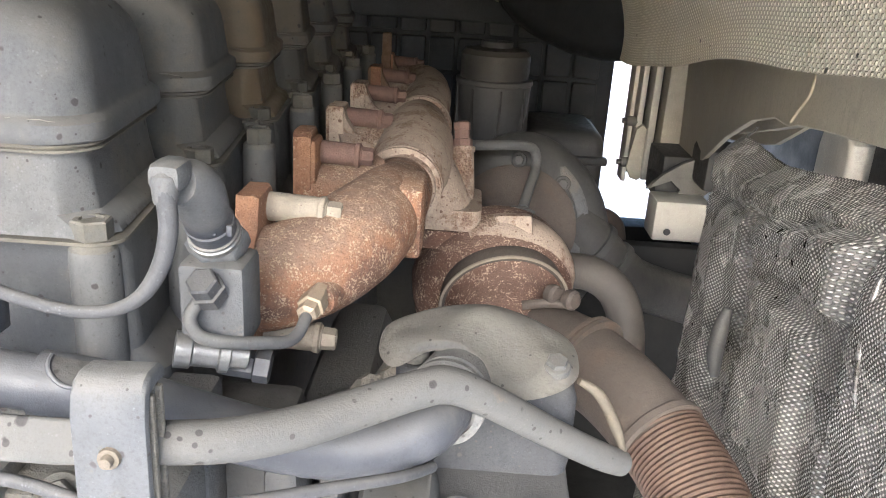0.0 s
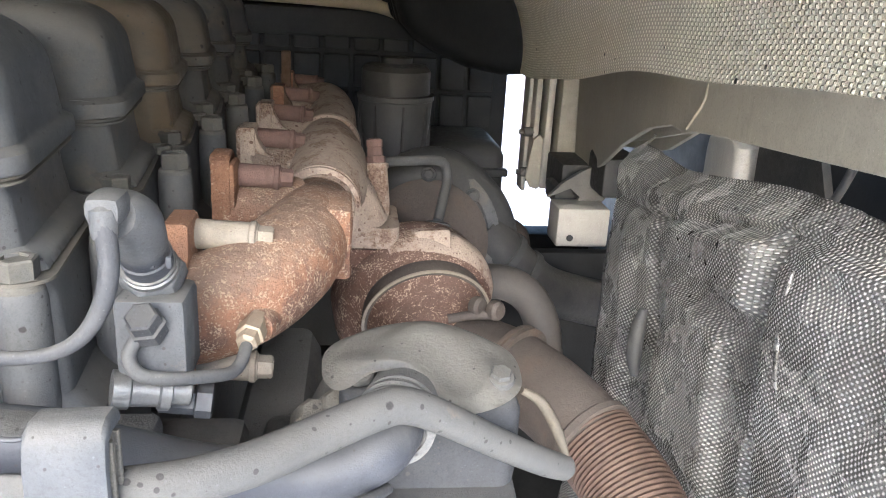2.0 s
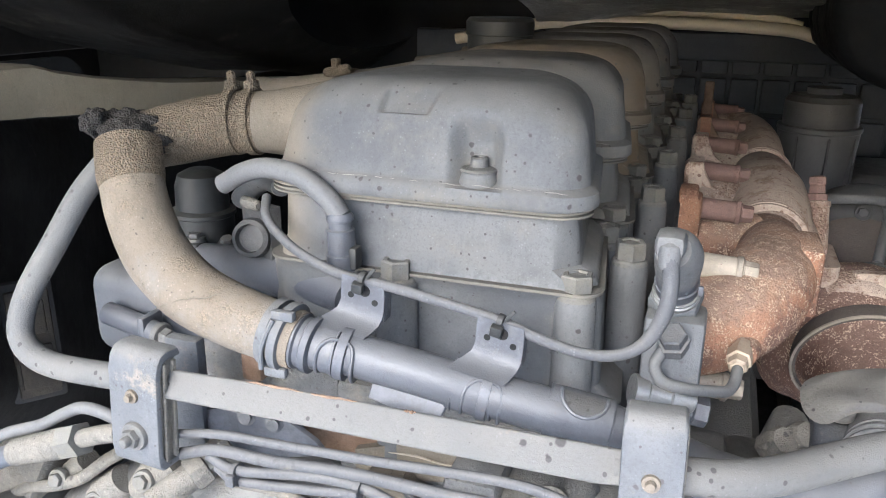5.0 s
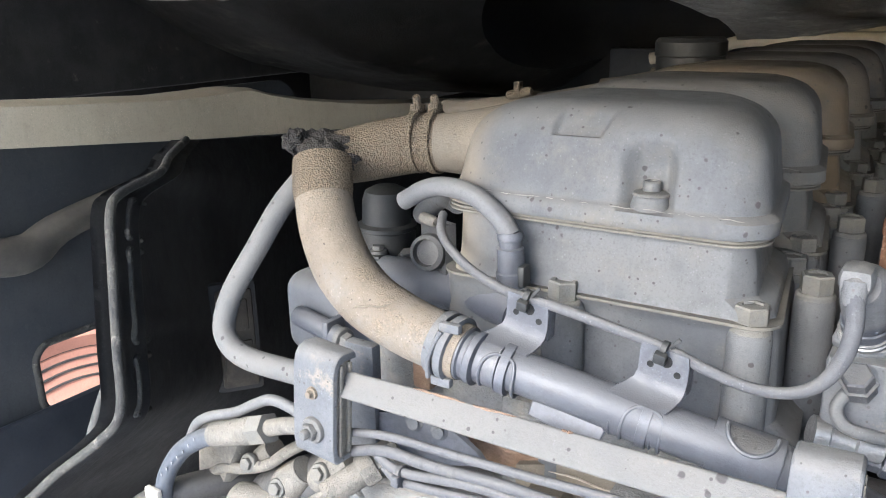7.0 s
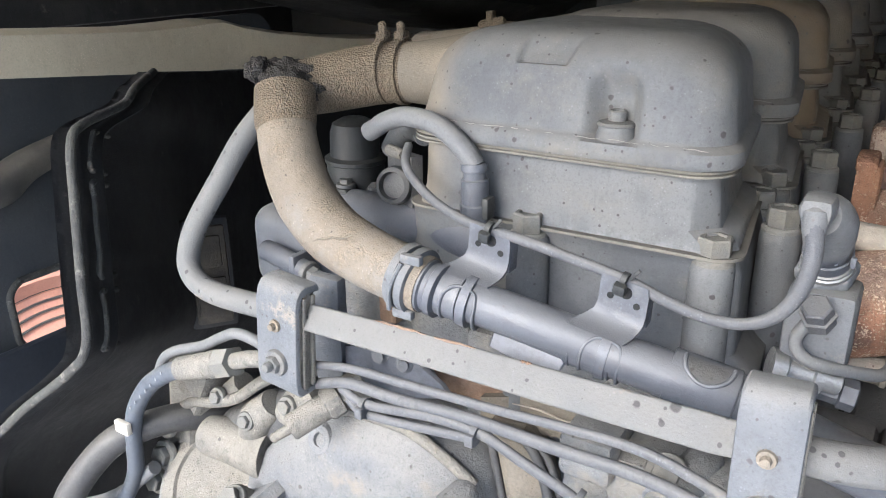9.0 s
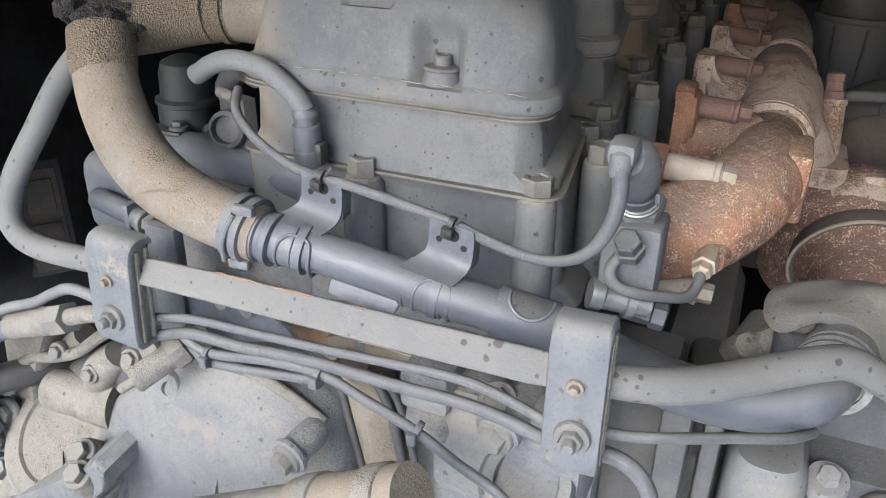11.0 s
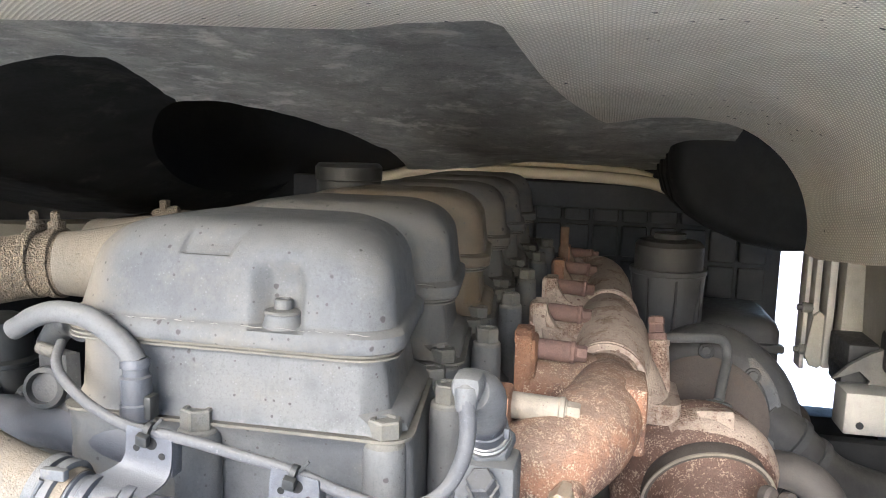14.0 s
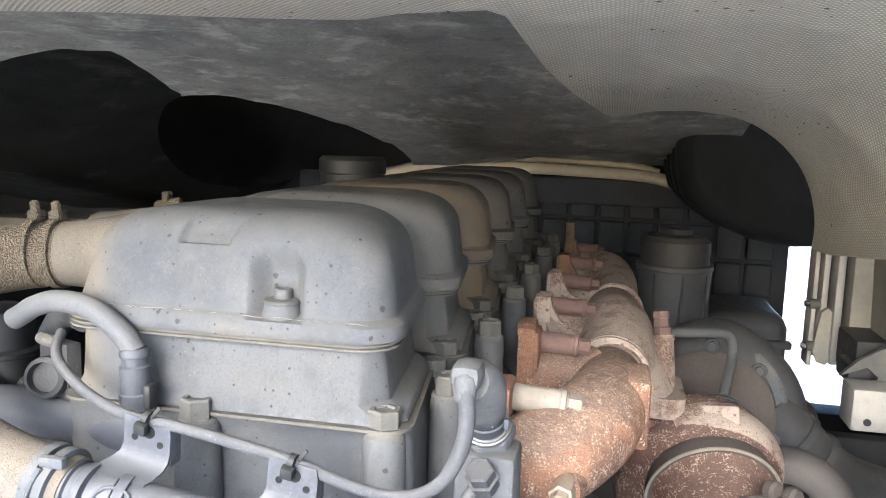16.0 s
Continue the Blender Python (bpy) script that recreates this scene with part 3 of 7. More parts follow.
# ---- rocker covers ----
def rocker_cover(paint):
    t = thing("rocker_cover", (-0.175, 0.055, 0.049), "dusty blue-grey two-part rocker cover with rounded top", "rocker cover", "row of rocker covers")
    # lower half, with a slanting facet on its outer front corner and a foot that flares
    rows = []
    for z, g, cut in ((0.0494, 0.0095, 0.019), (0.0545, 0.008, 0.019), (0.060, 0.002, 0.018), (0.075, 0.0, 0.013), (0.088, -0.001, 0.007), (0.0925, -0.001, 0.005)):
        x0, x1, y0, y1 = -0.274 - g * 0.3, -0.078 + g * 1.5, -0.006 - g * 0.5, 0.122 + g * 0.7
        ring = rounded_rect(x0, x1, y0, y1, 0.016, 8)
        out = []
        for x, y in ring:
            d = (x - (x1 - 0.012)) - (y - y0) - (0.012 - cut)
            if d > 0:
                x, y = x - d / 2, y + d / 2
            out.append((taper(x, y), y, z))
        rows.append(out)
    bm = B()
    loft(bm, rows)
    lathe(bm, (-0.150, 0.0005, 0.070), (0, 0, 1), [(0.001, 0.004), (0.0055, 0.010), (0.0068, 0.027)], 18)
    part("lower_cover", bm, paint, t)
    # joint between the halves
    bm = B()
    loft(bm, [[(taper(x, y), y, z) for x, y in rounded_rect(-0.280 - g, -0.073 + g, -0.0115 - g, 0.1255 + g, 0.024, 8)] for z, g in ((0.0918, 0.0), (0.0926, 0.0022), (0.0938, 0.0022), (0.0943, 0.0006), (0.0949, 0.0006), (0.0953, 0.0020), (0.0963, 0.0020), (0.0968, 0.0))])
    part("gasket", bm, M_GASKET, t, "buff joint line with dried sealant")
    # upper half
    R, zt, zb = 0.031, 0.1658, 0.1015
    levels = [(0.0968, 0.0028), (0.0980, 0.0038), (zb, 0.0038), (zb + 0.0050, 0.0034), (zb + 0.0072, 0.0005)] + [(zb + 0.0085 + (zt - R - zb - 0.0085) * j / 10, -0.0012 - 0.0003 * j) for j in range(11)]
    levels += [(zt - R + R * math.sin(radians(a)), -0.0045 - R * 0.95 * (1 - math.cos(radians(a)))) for a in range(4, 88, 3)]
    rings = []
    for z, g in levels:
        x0, x1, y0, y1 = -0.282 - g, -0.072 + g, -0.013 - g, 0.126 + g
        rad = min(0.026 + max(0.0, -g) * 0.25, 0.45 * (y1 - y0))
        ring = []
        for x, y in rounded_rect(x0, x1, y0, y1, rad, 10):
            ring.append((x, y))
        # even steps along the long sides, so that the face can be shaped
        dense = []
        for i, (a, b) in enumerate(zip(ring, ring[1:] + ring[:1])):
            n = {10: 40, 21: 16, 32: 96, 43: 16}.get(i, 1)
            dense += [(a[0] + (b[0] - a[0]) * j / n, a[1] + (b[1] - a[1]) * j / n) for j in range(n)]
        rings.append([(x, y, z) for x, y in dense])
    n = min(len(r) for r in rings)
    rings = [r[:n] for r in rings]

    def shape(p):
        x, y, z = p
        h = (z - zb) / (zt - zb)
        k = bump01((-0.205 - x) / 0.085)
        z2 = z - k * h * 0.009 - bump01((x + 0.13) / 0.06) * h * 0.004
        y2 = y + (0.045 - y) * k * 0.36 * (0.3 + 0.7 * min(1.0, h * 1.5))
        if y < 0.03 and h > 0.1:
            w = bump01(1.5 - abs(x + 0.139) / 0.0125)
            y2 += 0.013 * w * (1 - bump01((h - 0.42) / 0.38))
            # a flat pad cut into the shoulder: sharp lower ledge, upper edge running out
            s0, s1 = -0.203 + 0.012 * (h - 0.72), -0.1685 + 0.030 * (h - 0.72)
            pad = bump01((x - s0) / 0.004) * bump01((s1 - x) / 0.004) * bump01((h - 0.70) / 0.02) * (1 - bump01((h - 0.80) / 0.17))
            y2 += 0.0034 * pad
            z2 -= 0.0016 * pad
        return (taper(x, y), y2, z2)

    bm = B()
    loft(bm, [[shape(p) for p in r] for r in rings], caps=False)
    bm.verts.ensure_lookup_table()
    last = [bm.verts[i] for i in range(len(bm.verts) - n, len(bm.verts))]
    c = sum((v.co for v in last), Vector()) / n
    inner = [bm.verts.new(c + (v.co - c) * 0.5 + Vector((0, 0, 0.0012))) for v in last]
    mid = bm.verts.new(c + Vector((0, 0, 0.0016)))
    for j in range(n):
        bm.faces.new((last[j], last[(j + 1) % n], inner[(j + 1) % n], inner[j]))
        bm.faces.new((inner[j], inner[(j + 1) % n], mid))
    upper = part("upper_cover", bm, paint, t, sharp=50)
    rnd = random.Random(7)
    bm = B()
    x = -0.262
    while x < -0.088:
        ln = rnd.uniform(0.004, 0.022)
        pts = [(x + ln * j / 4, -0.0138 - rnd.uniform(-0.0004, 0.0004), 0.1085 + rnd.uniform(-0.0005, 0.0005)) for j in range(5)]
        tube(bm, pts, [0.0001, rnd.uniform(0.00015, 0.00035), rnd.uniform(0.00015, 0.00035), 0.0002, 0.0001], 6, 2)
        x += ln + rnd.uniform(0.0, 0.008)
    tagged(part("dried_sealant", bm, M_SEALANT, upper, "broken white line of dried sealant"), kind="stuff")
    bm = B()
    tube(bm, [(-0.205, 0.048, 0.128), (-0.235, 0.047, 0.1285), (-0.258, 0.045, 0.1285), (-0.278, 0.043, 0.1282), (-0.298, 0.041, 0.1275), (-0.318, 0.038, 0.127)], [0.0345, 0.0325, 0.0295, 0.0255, 0.0225, 0.0205], 32)
    part("neck", bm, M_NECK, upper, "tan dusted hose neck")
    bm = B()
    lathe(bm, (-0.139, -0.001, 0.103), (0, 0, 1), [(0.0140, -0.002), (0.0128, 0.004), (0.0112, 0.0085), (0.0106, 0.0115)], 28)
    part("bolt_boss", bm, paint, upper)
    bm = B()
    lathe(bm, (-0.139, -0.001, 0.1145), (0, 0, 1), [(0.0112, 0), (0.0116, 0.0010), (0.0106, 0.0022), (0.0066, 0.0030)], 28)
    lathe(bm, (-0.139, -0.001, 0.1145), (0, 0, 1), [(0.0056, 0.002), (0.0054, 0.0080), (0.0046, 0.0088), (0.0034, 0.0088), (0.0030, 0.0078), (0, 0.0078)], 12, 0.4)
    part("cover_bolt", bm, M_BOLT, t, "dusty flanged bolt")
    return t


covers = [rocker_cover(M_COVER)]
for k in range(1, 6):
    covers.append(copy_thing(covers[0], Matrix.Translation(covers[0].location + Vector((0, PITCH * k, 0)))))
for k in range(1, 6):
    for o in covers[k].children_recursive:
        if o.name.split(".")[0] in ("upper_cover", "lower_cover", "bolt_boss"):
            o.data = o.data.copy()
            o.data.materials[0] = M_COVER3 if k == 2 else M_COVER_BACK
tagged(covers[2], "yellow-brown discoloured two-part rocker cover with rounded top")

# ---- engine block below the heads ----
t = thing("engine_block", (-0.17, 0.45, -0.5), "grey cast engine block under the cylinder heads", "engine block")
bm = B()
rbox(bm, (-0.30, 0.012, -0.55), (-0.040, 0.99, -0.118), 0.012)
part("block_casting", bm, M_CAST, t)
bm = B()
rbox(bm, (-0.235, -0.012, -0.30), (-0.02, 0.02, -0.035), 0.006)
rbox(bm, (-0.36, -0.004, -0.30), (-0.236, 0.02, -0.012), 0.006)
part("end_casting", bm, M_CAST, t)
bm = B()
rbox(bm, (-0.302, -0.022, -0.043), (-0.286, -0.003, -0.020), 0.003)
part("rusty_lug", bm, M_RUST_BROWN, t, "bare rust-brown casting face")
bm = B()
loft(bm, [[(-0.262, y, -0.066), (-0.195, y, -0.050), (-0.155, y, -0.055), (-0.155, y, -0.080), (-0.243, y, -0.091)] for y in (-0.018, -0.008)])
part("rusty_lug", bm, M_RUST_BROWN, t, "bare rust-brown casting face")
bm = B()
rbox(bm, (-0.060, 0.015, -0.33), (0.020, 0.055, -0.058), 0.008)
rbox(bm, (0.020, 0.060, -0.36), (0.062, 0.13, -0.10), 0.01)
part("side_casting", bm, M_DARKMETAL, t)
bm = B()
loft(bm, [[(x, y, z) for x, y in rounded_rect(-0.005 - g, 0.052 + g, 0.09 - g, 0.30, 0.012)] for z, g in ((-0.40, 0.006), (-0.20, 0.004), (-0.13, 0.0), (-0.115, -0.008))])
tube(bm, [(0.030, 0.06, -0.30), (0.036, 0.07, -0.18), (0.050, 0.10, -0.12), (0.070, 0.16, -0.10)], 0.014, 16, 5)
part("lower_side_casting", bm, M_CAST, t)

# ---- exhaust manifold ----
t = thing("exhaust_manifold", (0.0, 0.45, -0.06), "rusty cast exhaust manifold bolted along the cylinder heads", "exhaust manifold")


def manifold_flange(y, mat, tall):
    bm = B()
    out = [(-0.024, 0.050), (-0.020, 0.053), (0.004, 0.053), (0.012, 0.046), (0.016, 0.020), (0.040, 0.004), (0.044, -0.030), (0.030, -0.052), (-0.020, -0.052), (-0.026, -0.046)] if tall else \
          [(-0.022, 0.047), (0.010, 0.047), (0.016, 0.040), (0.020, 0.018), (0.046, 0.0), (0.048, -0.030), (0.034, -0.050), (-0.022, -0.050)]
    if y < 0.2:
        out = [(-0.022, 0.047), (0.010, 0.047), (0.016, 0.040), (0.020, 0.018), (0.046, 0.0), (0.048, -0.030), (0.034, -0.060), (-0.028, -0.066), (-0.040, -0.060), (-0.045, -0.035), (-0.046, -0.005), (-0.040, 0.016), (-0.026, 0.028)]
    m = Matrix(((0, 0, 1, -0.032), (1, 0, 0, y), (0, 1, 0, 0), (0, 0, 0, 1)))
    plate(bm, out, 0.014, m, 0.002)
    return bm


def sleeve_stud(y, z, mat, parent, x0=-0.018, ln=0.036):
    bm = B()
    lathe(bm, (x0, y, z), (1, 0, -0.05), [(0.0088, -0.01), (0.0095, 0.0), (0.0095, ln - 0.004), (0.0104, ln - 0.003), (0.0104, ln), (0.0088, ln + 0.001)], 24)
    s = part("stud_sleeve", bm, mat, parent)
    bm = B()
    lathe(bm, (x0 + ln, y, z - 0.05 * ln), (1, 0, -0.05), [(0.0085, 0), (0.0088, 0.0015), (0.0078, 0.002), (0.0076, 0.0095), (0.0066, 0.011), (0.0042, 0.011), (0.0040, 0.0095), (0, 0.0095)], 6, 0.2)
    part("stud_nut", bm, mat, s)


for k in range(6):
    y = 0.112 + PITCH * k
    fl = part("flange", manifold_flange(y, M_RUST, k == 1), M_RUST_ORANGE if k in (0, 1, 4, 5) else M_CREAM, t, "rust-orange flange plate" if k in (0, 1, 4, 5) else "cream scaled flange plate")
    sleeve_stud(y + 0.005, 0.033, M_STUD if k == 0 else M_STUD_DARK, fl)
    if k == 0:
        sleeve_stud(y - 0.010, -0.050, M_STUD, fl)
    if k > 1:
        bm = B()
        m = Matrix(((1, 0, 0, 0), (0, 0, -1, y - 0.004), (0, 1, 0, 0), (0, 0, 0, 1)))
        plate(bm, [(-0.036, -0.045), (0.026, -0.030), (0.030, 0.010), (0.010, 0.0125), (0.001, 0.015), (-0.007, 0.021), (-0.013, 0.029), (-0.0165, 0.036), (-0.0185, 0.046), (-0.022, 0.048), (-0.034, 0.047), (-0.037, 0.043)], 0.014, m, 0.003)
        part("web", bm, M_RUST_BROWN if k > 3 else M_CREAM, fl, "scalloped casting web")
    if k == 1:
        bm = B()
        rbox(bm, (-0.032, 0.250, 0.008), (-0.014, 0.284, 0.047), 0.004)
        rbox(bm, (-0.034, 0.254, 0.04), (-0.018, 0.280, 0.054), 0.003)
        part("lug", bm, M_RUST_ORANGE, fl, "rust-orange clamp lug")
    if k == 5:
        bm = B()
        rbox(bm, (-0.0345, y - 0.030, -0.02), (-0.0205, y - 0.0195, 0.080), 0.002)
        part("lug", bm, M_RUST_BROWN, fl, "upright rust-brown strap")
bm = B()
tube(bm, [(-0.030, 0.100, -0.012), (-0.008, 0.102, -0.009), (0.014, 0.116, -0.003), (0.034, 0.150, 0.004), (0.044, 0.195, 0.006), (0.048, 0.245, 0.002), (0.048, 0.300, -0.008), (0.048, 0.352, -0.014)],
     [0.036, 0.034, 0.035, 0.035, 0.033, 0.031, 0.030, 0.030], 32, 8)
elbow = part("elbow_section", bm, M_RUST, t, "flaking rust-brown cast elbow", 60)
bm = B()
rbox(bm, (0.052, 0.175, -0.020), (0.078, 0.232, 0.034), 0.004)
part("elbow_flange", bm, M_RUST, elbow)
bm = B()
lathe(bm, (0.0255, 0.098, -0.014), (-0.10, -1, 0.10), [(0.013, -0.02), (0.0115, 0.008), (0.0105, 0.020), (0.0095, 0.026)], 20)
part("sensor_boss", bm, M_RUST, elbow)
for y in (0.352, 0.60):
    bm = B()
    lathe(bm, (0.048, y, -0.014 if y < 0.5 else -0.006), (0.05, 1, 0), [(0.034, -0.008), (0.0385, -0.006), (0.0385, -0.001), (0.036, 0.0), (0.036, 0.003), (0.0385, 0.004), (0.0385, 0.008), (0.034, 0.01)], 36)
    part("joint_ring", bm, M_CREAM, t, "pale scaled slip-joint ring")
bm = B()
tube(bm, [(0.050, 0.34, -0.013), (0.052, 0.40, -0.008), (0.050, 0.48, -0.004), (0.048, 0.56, -0.003), (0.047, 0.60, -0.003)], [0.030, 0.040, 0.043, 0.036, 0.031], 28, 6)
part("centre_section", bm, M_CREAM, t, "cream scaled cast centre section", 60)
for y in (0.435, 0.60):
    bm = B()
    tube(bm, [(-0.025, y - 0.01, -0.008), (0.0, y, -0.006), (0.030, y + 0.02, -0.004)], [0.032, 0.030, 0.030], 24, 4)
    part("branch", bm, M_CREAM, t)
bm = B()
tube(bm, [(0.060, 0.44, -0.02), (0.072, 0.44, -0.042), (0.080, 0.44, -0.062)], [0.036, 0.036, 0.038], 24, 4)
neck = part("turbo_neck", bm, M_CREAM, t)
bm = B()
loft(bm, [[(x, y, z) for x, y in rounded_rect(0.050, 0.127, 0.408, 0.500, 0.012)] for z in (-0.074, -0.072, -0.055, -0.052)])
part("turbo_flange", bm, M_CREAM, neck, "cream flange plate")
bm = B()
loft(bm, [[(x, y, z) for x, y in rounded_rect(0.053, 0.125, 0.411, 0.498, 0.012)] for z in (-0.096, -0.094, -0.079, -0.0765)])
part("lower_flange", bm, M_RUST_DARK, neck, "rust-spotted flange plate")
bm = B()
tube(bm, [(0.047, 0.60, -0.003), (0.047, 0.70, 0.0), (0.045, 0.80, 0.002), (0.030, 0.90, 0.0), (-0.010, 0.915, -0.004), (-0.030, 0.915, -0.006)], [0.030, 0.034, 0.033, 0.033, 0.032, 0.032], 24, 6)
tube(bm, [(-0.025, 0.75, -0.008), (0.0, 0.755, -0.006), (0.030, 0.77, -0.004)], [0.032, 0.030, 0.030], 24, 4)
part("rear_section", bm, M_CREAM, t, "cream and rust cast far section", 60)
bm = B()
tube(bm, [(-0.026, 0.275, -0.010), (0.0, 0.28, -0.008), (0.035, 0.30, -0.003)], [0.033, 0.031, 0.03], 24, 4)
part("branch", bm, M_RUST, t)

# pressure pipe with its nut on the elbow
t = thing("pressure_pipe", (0.0, 0.02, -0.01), "small bent grey steel pipe with a brass-coloured union nut", "pipe")
bm = B()
tube(bm, [(-0.021, -0.008, 0.028), (-0.024, -0.004, 0.019), (-0.028, -0.008, 0.010), (-0.023, -0.009, 0.001), (-0.010, -0.004, -0.004), (0.006, 0.010, -0.010), (0.0145, 0.024, -0.0155), (0.0185, 0.034, -0.0150), (0.0200, 0.044, -0.0115), (0.0205, 0.056, -0.0085)], 0.0036, 14, 6)
part("pipe", bm, M_GREYHOSE, t)
bm = B()
lathe(bm, (0.0200, 0.0475, -0.0100), (0.10, 1, 0.12), [(0.0045, -0.001), (0.0064, 0.001), (0.0066, 0.008), (0.0084, 0.0085), (0.0084, 0.0190), (0.0068, 0.020), (0.006, 0.030)], 6, 0.3)
part("union_nut", bm, surf("brass_nut", (0.290, 0.240, 0.185), (0.245, 0.195, 0.145), 80, 0.5, 0.4, 0.15, 700), t, "brass-coloured hexagon union nut")
bm = B()
lathe(bm, (-0.019, -0.004, 0.024), (-0.1, -0.6, 0.75), [(0.0085, -0.006), (0.0085, 0.002), (0.0098, 0.0022), (0.0098, 0.0035), (0.0082, 0.004), (0.0082, 0.011), (0.0070, 0.012)], 6, 0.2)
part("hex_adapter", bm, M_CABLE, t)

# ---- pressure sensor block beside the first head ----
t = thing("sensor_block", (-0.015, 0.02, 0.0), "grey steel block with an angled cable connector on top", "sensor block")
bm = B()
rbox(bm, (-0.037, 0.0, -0.012), (-0.002, 0.034, 0.036), 0.004)
part("block", bm, M_BRACKET, t)
bm = B()
ax = Vector((0.0, -0.62, 0.785)).normalized()
p0 = Vector((-0.021, 0.020, 0.042))
lathe(bm, p0, ax, [(0.016, -0.006), (0.0165, -0.004), (0.0165, 0.004), (0.0152, 0.006), (0.0140, 0.0065)], 6, 0.3)
part("hex_plate", bm, M_BRACKET, t, "grey hexagon base of the connector")
bm = B()
lathe(bm, p0, ax, [(0.0135, 0.006), (0.0140, 0.0066), (0.0140, 0.0092), (0.0128, 0.0100), (0.0134, 0.0106), (0.0134, 0.0120), (0.0120, 0.0125)], 32)
part("hex_collar", bm, M_STEEL, t, "bright steel locking ring")
bm = B()
lathe(bm, p0, ax, [(0.0122, 0.010), (0.0122, 0.0185), (0.0128, 0.0190), (0.0128, 0.0205), (0.0118, 0.0212), (0.0122, 0.0220), (0.0122, 0.0290), (0.0112, 0.0300)], 32)
for k in range(3):
    rbox(bm, p0 + ax * 0.018 + Vector((-0.004 + 0.008 * k, -0.013, -0.002)), p0 + ax * 0.018 + Vector((-0.001 + 0.008 * k, -0.010, 0.004)), 0.0008)
part("plug_body", bm, M_TUBE, t, "slate-grey plug body with snap ribs")
bm = B()
tube(bm, [p0 + ax * 0.027, p0 + ax * 0.036, p0 + ax * 0.046, p0 + ax * 0.0525 + Vector((-0.001, -0.004, 0.0005)), p0 + ax * 0.0545 + Vector((-0.003, -0.011, 0.0015))], [0.0120, 0.0130, 0.0134, 0.0122, 0.0098], 26, 5)
cap = part("connector", bm, M_GREYHOSE, t, "dusty grey elbow connector")
bm = B()
lathe(bm, (-0.0245, -0.0385, 0.0800), (-0.05, 0.22, 1), [(0.0048, 0.0), (0.0056, 0.002), (0.0060, 0.007), (0.0060, 0.012), (0.0044, 0.014)], 18)
rbox(bm, (-0.0330, -0.0400, 0.0845), (-0.0170, -0.0180, 0.0985), 0.005)
part("cable_boot", bm, M_GREYHOSE, cap, "pale dusted cable boot")
bm = B()
lathe(bm, (-0.040, 0.0, -0.012), (1, 0.35, -0.22), [(0.010, 0.0), (0.010, 0.008), (0.0085, 0.009), (0.0085, 0.022), (0.0105, 0.023), (0.0105, 0.028), (0.0075, 0.029), (0.0075, 0.038), (0.0060, 0.039)], 12)
part("plug", bm, M_STEEL, t, "ribbed steel plug")
bm = B()
lathe(bm, (-0.022, 0.02, -0.028), (1, 0.1, -0.15), [(0.008, 0.0), (0.008, 0.018), (0.0095, 0.019), (0.0095, 0.027), (0.0075, 0.028)], 6, 0.1)
part("lower_plug", bm, M_TUBE, t)

# ---- turbocharger and exhaust ----
t = thing("turbocharger", (0.16, 0.45, -0.20), "rusty turbocharger with a clamped outlet", "turbocharger")
ax = Vector((0.10, -0.72, -0.28)).normalized()
c0 = Vector((0.156, 0.396, -0.142))
vc = Vector((0.146, 0.450, -0.146))
e1 = (Vector((1, 0, 0)) - ax * ax.x).normalized()
e2 = e1.cross(ax)
if e2.z < 0:
    e2 = -e2


def round_volute(deg, r):
    return vc + e1 * (r * math.cos(radians(deg))) + e2 * (r * math.sin(radians(deg)))


bm = B()
lathe(bm, vc, ax, [(0.050, -0.048), (0.070, -0.045), (0.084, -0.033), (0.0895, -0.014), (0.0895, 0.008), (0.084, 0.026), (0.073, 0.040), (0.064, 0.050), (0.058, 0.056)], 56)
tube(bm, [round_volute(200, 0.058), round_volute(225, 0.062), round_volute(250, 0.060)], [0.034, 0.037, 0.030], 24, 5)
part("turbine_housing", bm, M_RUST_DARK, t, "dark rust volute with flaking scale", 60)
bm = B()
tube(bm, [round_volute(d, 0.0565) for d in (150, 130, 110, 85, 60, 35, 10, -15, -40)], [0.020, 0.030, 0.0345, 0.036, 0.0365, 0.0365, 0.036, 0.033, 0.026], 28, 5)
part("volute_cover", bm, M_CREAM, t, "cream scaled shell of the volute", 60)
bm = B()
rbox(bm, (-0.020, -0.020, -0.034), (0.020, 0.016, 0.024), 0.005, Matrix.Translation(round_volute(76, 0.070)) @ Euler((radians(-14), radians(-4), 0)).to_matrix().to_4x4())
part("oil_flange", bm, M_CREAM, t, "square casting pad with dark pitting")
bm = B()
lathe(bm, c0, ax, [(0.060, -0.014), (0.0650, -0.012), (0.0665, -0.004), (0.0665, 0.005), (0.0675, 0.0055), (0.0675, 0.0075), (0.0655, 0.008), (0.0600, 0.008)], 64)
clamp = part("v_band_clamp", bm, M_EXH, t, "thin steel clamp ring")
bm = B()
lathe(bm, c0, ax, [(0.0660, 0.0068), (0.0686, 0.0070), (0.0686, 0.0090), (0.0660, 0.0092), (0.0652, 0.0078)], 64)
part("ring_edge", bm, M_STUD, clamp, "bright worn ring edge")
bm = B()
lathe(bm, c0 + ax * 0.004, ax, [(0.0635, 0.0), (0.0620, 0.006), (0.0575, 0.012), (0.0560, 0.030), (0.053, 0.055), (0.046, 0.08), (0.03, 0.10)], 48)
part("outlet_cone", bm, M_RUST_DARK, t, "dark red-brown outlet cone")
bm = B()
lathe(bm, (0.208, 0.300, -0.095), (0.6, -0.7, 0.1), [(0.0085, 0.0), (0.0095, 0.003), (0.0095, 0.008), (0.007, 0.011), (0.0, 0.0115)], 18)
